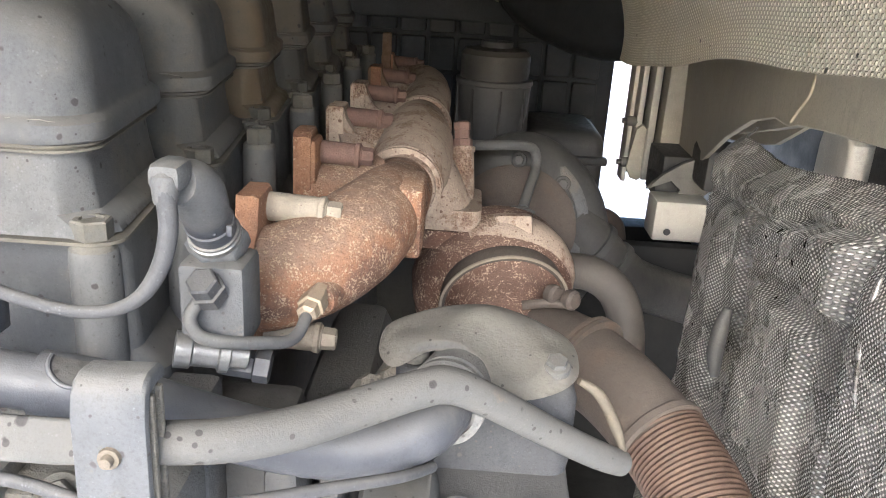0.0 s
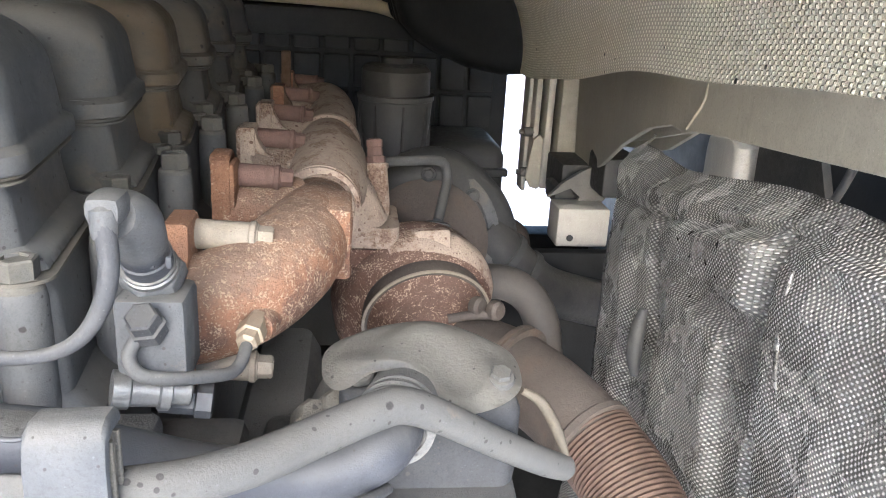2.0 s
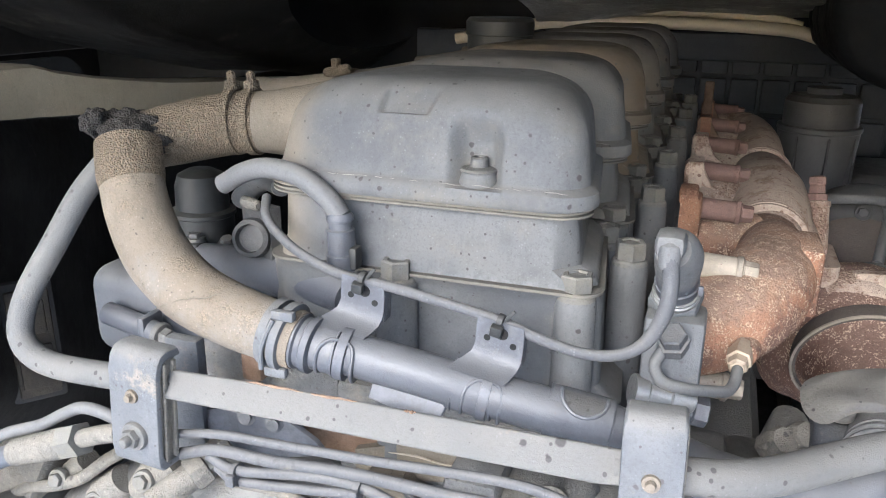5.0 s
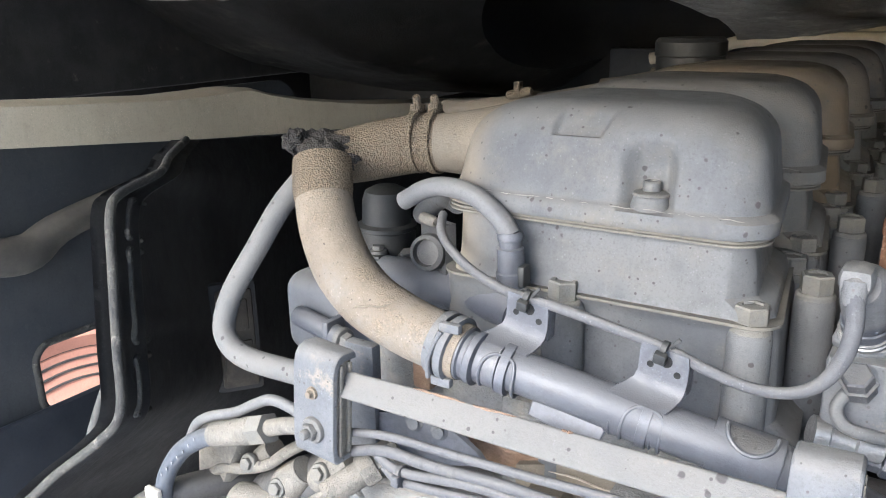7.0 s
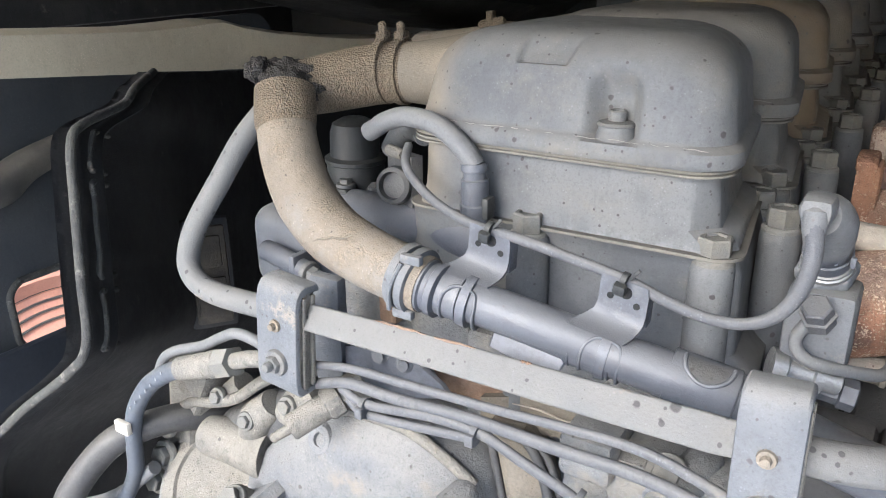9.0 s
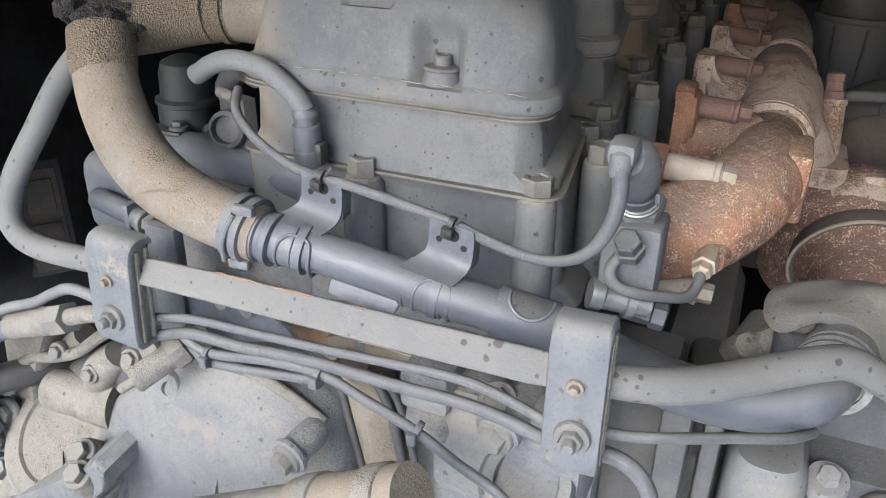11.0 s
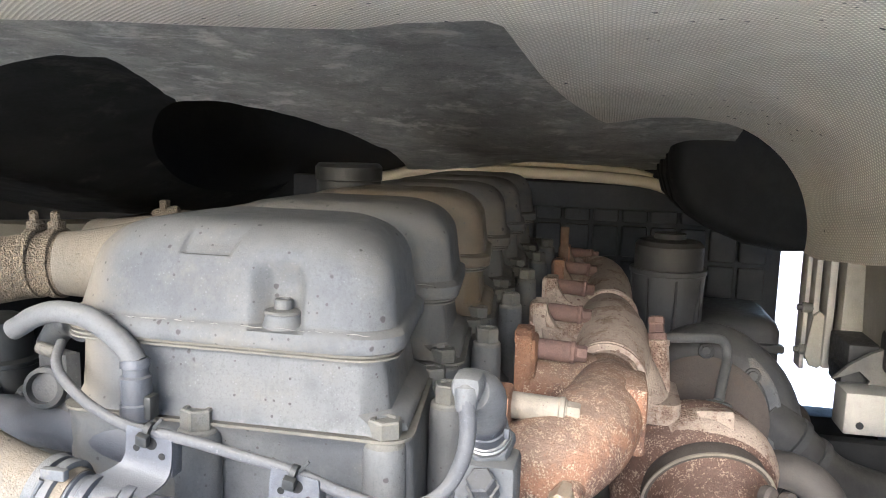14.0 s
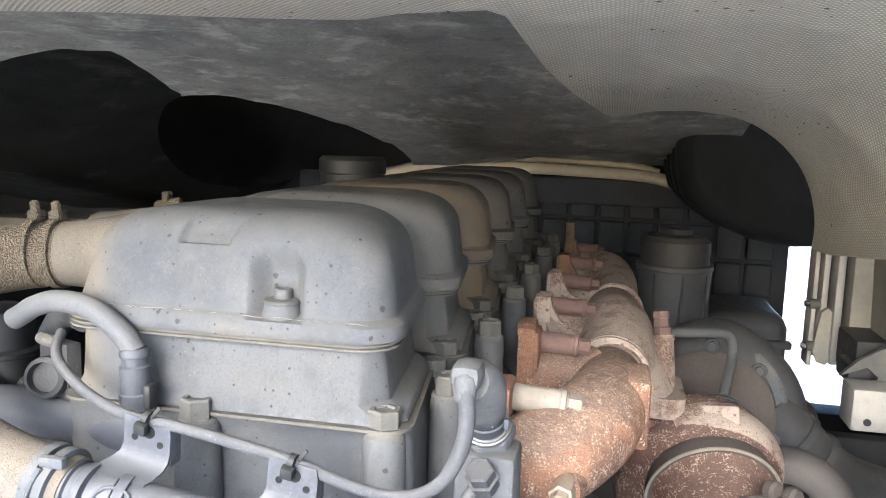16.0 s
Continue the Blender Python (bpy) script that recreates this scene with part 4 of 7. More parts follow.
lathe(bm, (0.192, 0.305, -0.093), (0.6, -0.7, 0.1), [(0.0085, 0.0), (0.0095, 0.003), (0.0095, 0.008), (0.007, 0.011), (0.0, 0.0115)], 18)
tube(bm, [(0.168, 0.30, -0.105), (0.190, 0.298, -0.100), (0.214, 0.294, -0.098)], 0.0045, 12, 3)
part("clamp_bolt", bm, M_EXH, clamp, "paired round clamp nuts")
bm = B()
lathe(bm, (0.176, 0.66, -0.135), (-0.1, -0.9, 0.15), [(0.088, -0.05), (0.096, -0.02), (0.096, 0.0), (0.090, 0.012), (0.078, 0.020), (0.055, 0.022)], 40)
tube(bm, [(0.10, 0.68, -0.15), (0.13, 0.68, -0.08), (0.19, 0.68, -0.055), (0.25, 0.68, -0.10), (0.27, 0.67, -0.17), (0.24, 0.66, -0.24)], [0.028, 0.032, 0.036, 0.040, 0.042, 0.04], 24, 6)
part("compressor_housing", bm, M_DARKMETAL, t, "dull dark compressor shell", 60)
bm = B()
lathe(bm, (0.176, 0.625, -0.135), (-0.1, -0.9, 0.15), [(0.080, 0.0), (0.082, 0.004), (0.075, 0.008), (0.05, 0.012)], 36)
part("heat_plate", bm, M_EXH, t)
bm = B()
lathe(bm, (0.176, 0.648, -0.135), (-0.1, -0.9, 0.15), [(0.094, -0.006), (0.100, -0.004), (0.101, 0.004), (0.096, 0.008), (0.086, 0.009), (0.085, 0.005)], 48)
part("shell_rim", bm, M_CAST, t, "grey clamped rim")
for dx, dz in ((0.06, 0.06), (0.088, 0.0), (0.07, -0.05), (0.0, 0.088)):
    bm = B()
    hex_bolt(bm, (0.176 + dx, 0.635, -0.135 + dz), (-0.1, -0.9, 0.15), 0.007, 0.008)
    part("housing_bolt", bm, M_DARKMETAL, t)

t = thing("oil_feed_pipe", (0.18, 0.55, -0.08), "dull grey bent oil pipe above the turbocharger", "pipe")
bm = B()
tube(bm, [(0.105, 0.54, -0.012), (0.14, 0.555, -0.013), (0.176, 0.568, -0.014), (0.190, 0.577, -0.022), (0.193, 0.574, -0.042), (0.184, 0.535, -0.058), (0.176, 0.500, -0.072)], 0.0060, 14, 5)
part("pipe", bm, M_GREYHOSE, t)
bm = B()
lathe(bm, (0.175, 0.492, -0.074), (0.15, 0.3, 1), [(0.015, -0.006), (0.015, 0.004), (0.009, 0.006)], 6)
part("end_fitting", bm, M_GREYHOSE, t)

t = thing("turbo_mounting_bolt", (0.108, 0.45, -0.06), "cream scaled sleeve bolt with a dark nut", "bolt")
bm = B()
va = Vector((0.102, 0.478, 0.004)) - Vector((0.107, 0.462, -0.056))
lathe(bm, (0.107, 0.462, -0.056), va, [(0.0125, 0.0), (0.0125, 0.052), (0.0138, 0.053), (0.0138, 0.058), (0.011, 0.059)], 22)
sl = part("sleeve", bm, M_CREAM, t)
bm = B()
lathe(bm, (0.107, 0.462, -0.056), va, [(0.0115, 0.058), (0.0115, 0.066), (0.0090, 0.067), (0.0085, 0.076), (0.0095, 0.077), (0.0095, 0.084), (0.006, 0.086)], 6)
part("nut", bm, M_STUD_DARK, sl, "dark rusted nut")

t = thing("exhaust_pipe", (0.29, 0.15, -0.3), "brown exhaust pipe running into a ribbed flexible section", "exhaust pipe")
bm = B()
tube(bm, [(0.150, 0.352, -0.174), (0.184, 0.334, -0.163), (0.217, 0.306, -0.155), (0.246, 0.270, -0.157), (0.270, 0.232, -0.165), (0.288, 0.198, -0.176)], [0.050, 0.047, 0.041, 0.039, 0.038, 0.037], 40, 8)
part("bend", bm, M_EXH, t, "smooth brown pipe bend", 60)
bm = B()
tube(bm, [(0.286, 0.203, -0.174), (0.303, 0.165, -0.190), (0.316, 0.120, -0.212), (0.326, 0.060, -0.245), (0.332, 0.0, -0.285), (0.335, -0.06, -0.33)], 0.0375, 40, 110, True,
     lambda s: 0.0010 * max(-0.75, math.sin(math.tau * s / 0.0043)))
part("flexible_section", bm, M_CORR, t, "copper-brown corrugated metal hose", 60)
bm = B()
lathe(bm, (0.284, 0.206, -0.173), (0.45, -0.85, -0.30), [(0.0375, -0.004), (0.0405, -0.002), (0.0405, 0.004), (0.0375, 0.006)], 40)
part("end_ring", bm, M_EXH, t)
bm = B()
lathe(bm, (0.232, 0.292, -0.153), (0.62, -0.74, -0.12), [(0.0395, -0.006), (0.0445, -0.005), (0.0445, -0.001), (0.0415, 0.0), (0.0445, 0.001), (0.0445, 0.005), (0.0395, 0.006)], 40)
part("pipe_clamp", bm, M_EXH, t, "thin double clamp band")

t = thing("coolant_elbow", (0.30, 0.5, -0.25), "dull brown rubber elbow hose behind the exhaust", "hose")
bm = B()
tube(bm, [(0.225, 0.52, -0.152), (0.262, 0.515, -0.151), (0.292, 0.505, -0.165), (0.308, 0.49, -0.195), (0.311, 0.47, -0.235), (0.31, 0.45, -0.30)], 0.0215, 24, 6)
part("hose", bm, surf("brown_grey_rubber", (0.070, 0.061, 0.053), (0.052, 0.047, 0.043), 20, 0.7), t)

t = thing("charge_air_pipe", (0.34, 0.66, -0.2), "black charge air hose with a band clamp", "hose")
bm = B()
tube(bm, [(0.255, 0.66, -0.13), (0.285, 0.655, -0.158), (0.318, 0.655, -0.190), (0.36, 0.67, -0.222), (0.45, 0.72, -0.262), (0.56, 0.78, -0.30)], [0.034, 0.033, 0.033, 0.034, 0.036, 0.036], 26, 6)
part("hose", bm, M_RUBBER, t)
bm = B()
for p in ((0.292, 0.655, -0.165), (0.318, 0.655, -0.190)):
    lathe(bm, p, (0.75, 0.05, -0.6), [(0.034, -0.006), (0.0365, -0.005), (0.0365, 0.005), (0.034, 0.006)], 30)
part("band_clamp", bm, M_DARKMETAL, t)

# ---- oil filter housing and dark parts beyond ----
t = thing("filter_housing", (0.145, 0.95, -0.2), "dark grey ribbed oil filter housing with a collar", "filter housing")
bm = B()
lathe(bm, (0.145, 0.95, 0), (0, 0, 1), [(0.054, -0.30), (0.054, -0.06), (0.058, -0.04), (0.0615, 0.004), (0.0635, 0.006), (0.0635, 0.013), (0.060, 0.014)], 40)
body = part("body", bm, surf("grey_housing", (0.043, 0.044, 0.046), (0.052, 0.052, 0.052), 25, 0.6, 0.0, 0.1, 500, None, (DUST, 0.3)), t)
for a in range(10, 370, 45):
    bm = B()
    rbox(bm, (-0.002, 0.052, -0.1), (0.002, 0.062, 0.0), 0.001, Matrix.Translation((0.145, 0.95, 0)) @ Matrix.Rotation(radians(a), 4, "Z"))
    part("rib", bm, M_DARKMETAL, body)
bm = B()
lathe(bm, (0.145, 0.95, 0), (0, 0, 1), [(0.0565, 0.012), (0.0565, 0.052), (0.050, 0.060), (0.026, 0.063), (0.026, 0.072), (0.0, 0.073)], 40)
part("lid", bm, M_DARKMETAL, t, "dusty dark ribbed lid")

t = thing("cover_box", (0.30, 1.20, -0.25), "black moulded plastic box behind the turbocharger", "box")
bm = B()
loft(bm, [[(x, y, z) for x, y in rounded_rect(0.215 - g, 0.375 + g, 1.14 - g, 1.34, 0.02)] for z, g in ((-0.42, 0.0), (-0.13, 0.0), (-0.115, -0.006), (-0.105, -0.02))])
part("body", bm, M_DARKMETAL, t)
bm = B()
for x in (0.25, 0.29, 0.335):
    rbox(bm, (x, 1.128, -0.36), (x + 0.008, 1.15, -0.15), 0.003)
rbox(bm, (0.215, 1.125, -0.165), (0.38, 1.15, -0.15), 0.004)
part("rib", bm, M_DARKMETAL, t)

t = thing("fan_shroud", (0.1, 1.46, -0.2), "black ribbed fan shroud behind the engine", "fan shroud")
bm = B()
rbox(bm, (-0.75, 1.47, -0.70), (0.43, 1.50, 0.12), 0.006)
part("panel", bm, M_SHROUD, t)
for i in range(12):
    for j in range(4):
        x, z = -0.36 + i * 0.066, 0.075 - j * 0.082
        bm = B()
        rbox(bm, (x - 0.029, 1.452, z - 0.036), (x + 0.029, 1.474, z + 0.036), 0.006)
        part("rib_pocket", bm, M_SHROUD, t)

bm = B()
rbox(bm, (-0.42, 1.438, 0.066), (0.30, 1.472, 0.128), 0.012)
part("top_band", bm, M_SHROUD, t, "smooth upper band")

# ---- black intake duct hanging under the liner ----
t = thing("intake_duct", (0.27, 1.1, 0.3), "black moulded intake duct hanging under the liner", "duct")
SECT = ((0.150, 0.255), (0.136, 0.215), (0.138, 0.165), (0.150, 0.126), (0.172, 0.103), (0.205, 0.083), (0.260, 0.061), (0.320, 0.051), (0.370, 0.054), (0.400, 0.075), (0.412, 0.120), (0.415, 0.200), (0.400, 0.270), (0.340, 0.300), (0.240, 0.295))
bm = B()
rings = []
for y, k in ((0.905, 0.80), (0.912, 0.90), (0.926, 0.96), (0.95, 1.0), (1.10, 1.0), (1.25, 1.0), (1.36, 0.97), (1.42, 0.92)):
    rings.append([(0.275 + (x - 0.275) * k, y, 0.20 + (z - 0.20) * k) for x, z in SECT])
loft(bm, rings)
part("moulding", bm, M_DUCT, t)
for y in (1.02, 1.16, 1.30):
    bm = B()
    loft(bm, [[(0.275 + (x - 0.275) * k, y + d, 0.20 + (z - 0.20) * k) for x, z in SECT] for d, k in ((-0.010, 1.001), (-0.006, 1.02), (0.006, 1.02), (0.010, 1.001))])
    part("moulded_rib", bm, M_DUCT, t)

# ---- heat shield plate over the water connection ----
t = thing("heat_shield", (0.12, 0.06, -0.04), "dusty pressed shield plate held by two bolts", "heat shield")
bm = B()
NU, NA = 14, 72
rings = []
for i in range(NU + 1):
    k = i / NU
    ring = []
    for j in range(NA):
        a = math.tau * j / NA
        c, s = math.cos(a), math.sin(a)
        rad = 1 / ((abs(c) ** 2.6 + abs(s) ** 2.6) ** (1 / 2.6))
        x, y = 0.0615 * rad * c * k, (0.034 if s > 0 else 0.036) * rad * s * k
        if s < 0:
            d = abs(x + 0.020) / 0.027
            y *= 1 - 0.46 * bump01(1.25 - d) * k
        X, Y = 0.123 + x, 0.068 + y
        ridge = x + 0.018 - 0.45 * (y + 0.02)
        dome = 0.014 * math.exp(-(ridge / 0.026) ** 2) * (1 - 0.75 * bump01((y - 0.004) / 0.03)) + 0.004 * math.exp(-((x - 0.012) / 0.020) ** 2 - ((y - 0.012) / 0.014) ** 2)
        dome -= 0.003 * math.exp(-((x - 0.020) / 0.010) ** 2 - ((y + 0.016) / 0.014) ** 2)
        lobe = 0.004 * math.exp(-(((abs(x) - 0.042) / 0.012) ** 2 + ((y + 0.012) / 0.012) ** 2))
        edge = -0.006 * bump01((k - 0.82) / 0.18)
        z = -0.030 + 0.30 * y + dome + lobe + edge - 0.03 * x + 0.0006 * math.sin(70 * x + 90 * y)
        ring.append(Vector((X, Y, z)))
    rings.append(ring)
cv = bm.verts.new(rings[0][0])
vs = [[bm.verts.new(p) for p in r] for r in rings[1:]]
for j in range(NA):
    bm.faces.new((cv, vs[0][j], vs[0][(j + 1) % NA]))
for a, b in zip(vs, vs[1:]):
    for j in range(NA):
        bm.faces.new((a[j], b[j], b[(j + 1) % NA], a[(j + 1) % NA]))
bmesh.ops.solidify(bm, geom=list(bm.faces), thickness=0.0018)
part("plate", bm, M_SHIELD, t, sharp=60)
for x, y, z in ((0.084, 0.055, -0.0325), (0.169, 0.053, -0.0345)):
    bm = B()
    hex_bolt(bm, (x, y, z), (0, -0.30, 1), 0.0068, 0.0058, 1.3, 0.2, False)
    part("bolt", bm, M_BOLT, t, "flat hexagon bolt")

t = thing("water_housing", (0.13, 0.06, -0.2), "grey cast water housing with a clamped pipe stub", "housing")
bm = B()
loft(bm, [[(x, y, z) for x, y in rounded_rect(0.072, 0.186 + g, y0 - g, 0.10, 0.012)] for z, g, y0 in ((-0.36, 0.0, 0.012), (-0.122, 0.0, 0.012), (-0.114, -0.003, 0.014), (-0.111, -0.002, 0.050), (-0.104, 0.0, 0.055), (-0.062, 0.0, 0.055), (-0.052, -0.004, 0.055), (-0.047, -0.010, 0.055))])
rbox(bm, (0.142, 0.003, -0.30), (0.150, 0.016, -0.125), 0.002)
part("casting", bm, surf("blue_grey_casting", (0.028, 0.030, 0.035), (0.036, 0.038, 0.042), 25, 0.75, 0.0, 0.3, 600, (SPECK, 80, 0.13), ((0.080, 0.077, 0.070), 0.4), grime=0.5, spec=0.2), t)
bm = B()
lathe(bm, (0.1055, 0.026, -0.0455), (-0.20, -0.9, 0.10), [(0.0215, -0.05), (0.0235, -0.006), (0.0215, -0.005), (0.0215, -0.002), (0.0240, -0.001), (0.0240, 0.003), (0.0220, 0.004), (0.0220, 0.007), (0.0235, 0.008), (0.0235, 0.011), (0.0190, 0.012), (0.0190, 0.009), (0.0, 0.009)], 48)
part("pipe_stub", bm, M_CAST, t, "ringed pipe stub")
for p in ((0.056, 0.075, -0.072), (0.070, 0.08, -0.068)):
    bm = B()
    lathe(bm, p, (0.3, -0.6, 0.6), [(0.010, -0.02), (0.011, 0.0), (0.009, 0.006), (0.004, 0.008)], 8)
    part("end_nut", bm, M_PAINT_TAN, t, "tan rounded nut")
bm = B()
lathe(bm, (0.1160, 0.006, -0.110), (0, -0.35, 0.94), [(0.0130, -0.010), (0.0130, 0.0005), (0.0122, 0.0016), (0.0075, 0.0018)], 26)
lathe(bm, (0.1160, 0.006, -0.110), (0, -0.35, 0.94), [(0.0072, 0.001), (0.0072, 0.0070), (0.0062, 0.0082), (0.0, 0.0084)], 6, 0.3)
part("housing_bolt", bm, M_PAINT, t, "dusty bolt on a broad washer")
bm = B()
lathe(bm, (0.1620, 0.012, -0.110), (0, -0.35, 0.94), [(0.0105, -0.006), (0.0105, 0.0005), (0.0090, 0.0016), (0.0, 0.0020)], 24)
part("washer", bm, M_PAINT, t)
bm = B()
lathe(bm, (0.1500, -0.002, -0.122), (0, -0.7, 0.7), [(0.0170, -0.016), (0.0165, -0.002), (0.0140, 0.006), (0.0085, 0.010), (0.0, 0.0115)], 28)
part("cast_dome", bm, M_PAINT, t, "rounded cast dome")
bm = B()
loft(bm, [[(0.080 + (x - 0.080) * k, -0.004 + (y + 0.004) * k, z) for x, y in rounded_rect(0.056, 0.106, -0.022, 0.050, 0.020, 6)] for z, k in ((-0.36, 1.06), (-0.16, 1.0), (-0.112, 0.96), (-0.102, 0.90), (-0.096, 0.74))])
part("side_casting", bm, M_PAINT, t, "smooth rounded casting")

# ---- pipes across the end of the engine ----
t = thing("crossover_pipe", (-0.15, -0.09, -0.01), "long pale zinc pipe with oil spots, bent at both ends", "pipe")
bm = B()
tube(bm, [(-0.399, -0.015, 0.104), (-0.410, -0.032, 0.083), (-0.420, -0.050, 0.054), (-0.433, -0.066, 0.022), (-0.436, -0.075, -0.001), (-0.427, -0.080, -0.014), (-0.405, -0.083, -0.020), (-0.362, -0.086, -0.018), (-0.314, -0.090, -0.0125)], 0.0085, 22, 7)
part("bent_end", bm, M_PIPE, t)
bm = B()
tube(bm, [(-0.037, -0.100, -0.003), (-0.007, -0.099, -0.001), (0.016, -0.088, -0.005), (0.039, -0.070, -0.009), (0.065, -0.045, -0.0115), (0.090, -0.025, -0.0115), (0.106, -0.013, -0.0145), (0.127, 0.0, -0.029), (0.168, 0.030, -0.066), (0.201, 0.052, -0.093), (0.219, 0.066, -0.107)],
     [0.0084, 0.009, 0.0095, 0.0098, 0.0098, 0.0098, 0.0098, 0.0092, 0.009, 0.009, 0.0085], 22, 7)
part("pipe", bm, M_PIPE, t)
bm = B()
rings = []
for x, y, z, h, d in ((-0.318, -0.0898, -0.0128, 0.0084, 0.0080), (-0.304, -0.0907, -0.0120, 0.0089, 0.0056), (-0.227, -0.0932, -0.0090, 0.0093, 0.0050), (-0.123, -0.0970, -0.0060, 0.0093, 0.0050), (-0.046, -0.0997, -0.0034, 0.0092, 0.0056), (-0.032, -0.1000, -0.0026, 0.0084, 0.0080)):
    ca, sa = math.cos(radians(33)), math.sin(radians(33))
    rings.append([(x + 0.03 * v, y + u * ca + v * sa, z - u * sa + v * ca) for u, v in rounded_rect(-d, d, -h, h, 0.0020, 4)])
loft(bm, rings)
part("flat_section", bm, M_PIPE, t, "flattened middle run with a rusty upper edge")
bm = B()
rnd = random.Random(11)
for x0, x1 in ((-0.250, -0.212), (-0.207, -0.178), (-0.150, -0.143)):
    n = 11
    tube(bm, [(q, -0.0925 - 0.038 * (q + 0.227), 0.0010 + 0.0285 * (q + 0.227) + rnd.uniform(-0.0006, 0.0004)) for q in (x0 + (x1 - x0) * i / n for i in range(n + 1))], [0.0002] + [rnd.uniform(0.0004, 0.0010) for _ in range(n - 1)] + [0.0002], 6, 2)
tagged(part("rust_scale", bm, M_RUST_BROWN, t, "broken line of rust scale"), kind="stuff")

t = thing("return_pipe", (0.22, 0.1, -0.1), "thin bent strip beside the flexible exhaust", "strip")
bm = B()
tube(bm, [(0.186, 0.066, -0.050), (0.200, 0.068, -0.060), (0.213, 0.068, -0.082), (0.220, 0.066, -0.100)], [0.0022, 0.0036, 0.0038, 0.0022], 10, 5)
part("strip", bm, M_NECK, t)

t = thing("coolant_tube", (-0.08, -0.06, 0.0), "slate-blue painted coolant tube with stepped collars", "tube")
bm = B()
tube(bm, [(-0.228, -0.0755, 0.0245), (-0.199, -0.073, 0.020), (-0.159, -0.070, 0.014), (-0.117, -0.066, 0.006), (-0.076, -0.062, -0.001), (-0.046, -0.056, -0.0075)], 0.0127, 28, 6)
tube(bm, [(-0.066, -0.0595, -0.0025), (-0.046, -0.055, -0.009), (-0.020, -0.044, -0.024), (0.010, -0.033, -0.040), (0.042, -0.024, -0.050), (0.072, -0.014, -0.052), (0.094, -0.002, -0.048), (0.1045, 0.018, -0.0465)], [0.0135, 0.0138, 0.0142, 0.0150, 0.0158, 0.0162, 0.0165, 0.0165], 28, 6)
body = part("tube", bm, M_TUBE, t)
dv = Vector((-0.046, -0.056, -0.0075)) - Vector((-0.223, -0.075, 0.0235))
du = dv.normalized()
for f0, f1, rr in ((0.03, 0.145, 0.0142), (0.50, 0.655, 0.0142), (0.83, 1.0, 0.0146)):
    bm = B()
    p = Vector((-0.223, -0.075, 0.0235)) + dv * f0
    ln = dv.length * (f1 - f0)
    lathe(bm, p, du, [(0.0125, -0.0005), (rr, 0.001), (rr, ln - 0.001), (0.0125, ln)], 30)
    part("collar", bm, M_TUBE, body)
for f0 in (0.045, 0.135, 0.52, 0.645, 0.85):
    bm = B()
    lathe(bm, Vector((-0.223, -0.075, 0.0235)) + dv * f0, du, [(0.0142, -0.0008), (0.0150, -0.0004), (0.0150, 0.0004), (0.0142, 0.0008)], 30)
    part("collar_ridge", bm, M_TUBE, body)
T0 = Vector((-0.223, -0.075, 0.0235))
nf = (Vector((0, -1, 0)) - du * du.dot(Vector((0, -1, 0)))).normalized()
nu = nf.cross(du)
if nu.z < 0:
    nu = -nu


def on_tube(s_along, deg, r):
    """A point on the tube: metres along it, degrees above its front."""
    return T0 + du * s_along + (nf * math.cos(radians(deg)) + nu * math.sin(radians(deg))) * r


for s0 in (0.026, 0.111):
    bm = B()
    tube(bm, [on_tube(s0 + k, g, 0.0146) for k, g in ((-0.0105, -95), (-0.0105, -50), (-0.0105, -5), (-0.0095, 28), (-0.0050, 50), (0.0020, 54), (0.0080, 46), (0.0103, 22), (0.0105, -10), (0.0105, -55), (0.0105, -95))], 0.0011, 8, 4)
    part("strap_edge", bm, M_TUBE, body, "raised arched edge of the strap")
bm = B()
lathe(bm, T0 + du * 0.146, du, [(0.0140, -0.0004), (0.0152, 0.0), (0.0152, 0.034), (0.0147, 0.0348), (0.0135, 0.035)], 34)
part("end_sleeve", bm, M_TUBE, body)
bm = B()
tube(bm, [on_tube(0.164 + k, g, 0.0155) for k, g in ((-0.0125, 88), (-0.0122, 70), (-0.0100, 52), (-0.0050, 38), (0.0, 34), (0.0050, 38), (0.0100, 52), (0.0122, 70), (0.0125, 88))], 0.0012, 8, 4)
part("notch_edge", bm, M_TUBE, body, "lip of a half-moon notch")
bm = B()
rows = [[on_tube(0.164 + 0.0112 * k * math.sqrt(max(0.0, 1 - ((g - 88) / 52.0) ** 2)), g, 0.01535) for k in (-1, -0.5, 0, 0.5, 1)] for g in (88, 78, 68, 58, 50, 44, 40, 37)]
vs = [[bm.verts.new(p) for p in r] for r in rows]
for a, c in zip(vs, vs[1:]):
    for j in range(4):
        bm.faces.new((a[j], a[j + 1], c[j + 1], c[j]))
bmesh.ops.solidify(bm, geom=list(bm.faces), thickness=0.0006)
part("drain_notch", bm, M_BRACKET, body, "half-moon notch over the inner tube")
bm = B()
plate(bm, [(-0.022, -0.006), (0.022, -0.008), (0.024, 0.004), (-0.022, 0.004)], 0.0016, Matrix.Translation((-0.158, -0.072, -0.004)) @ Euler((radians(60), 0, radians(4))).to_matrix().to_4x4() @ Matrix.Rotation(radians(-10), 4, "Z"))
part("tab", bm, M_TUBE, body)


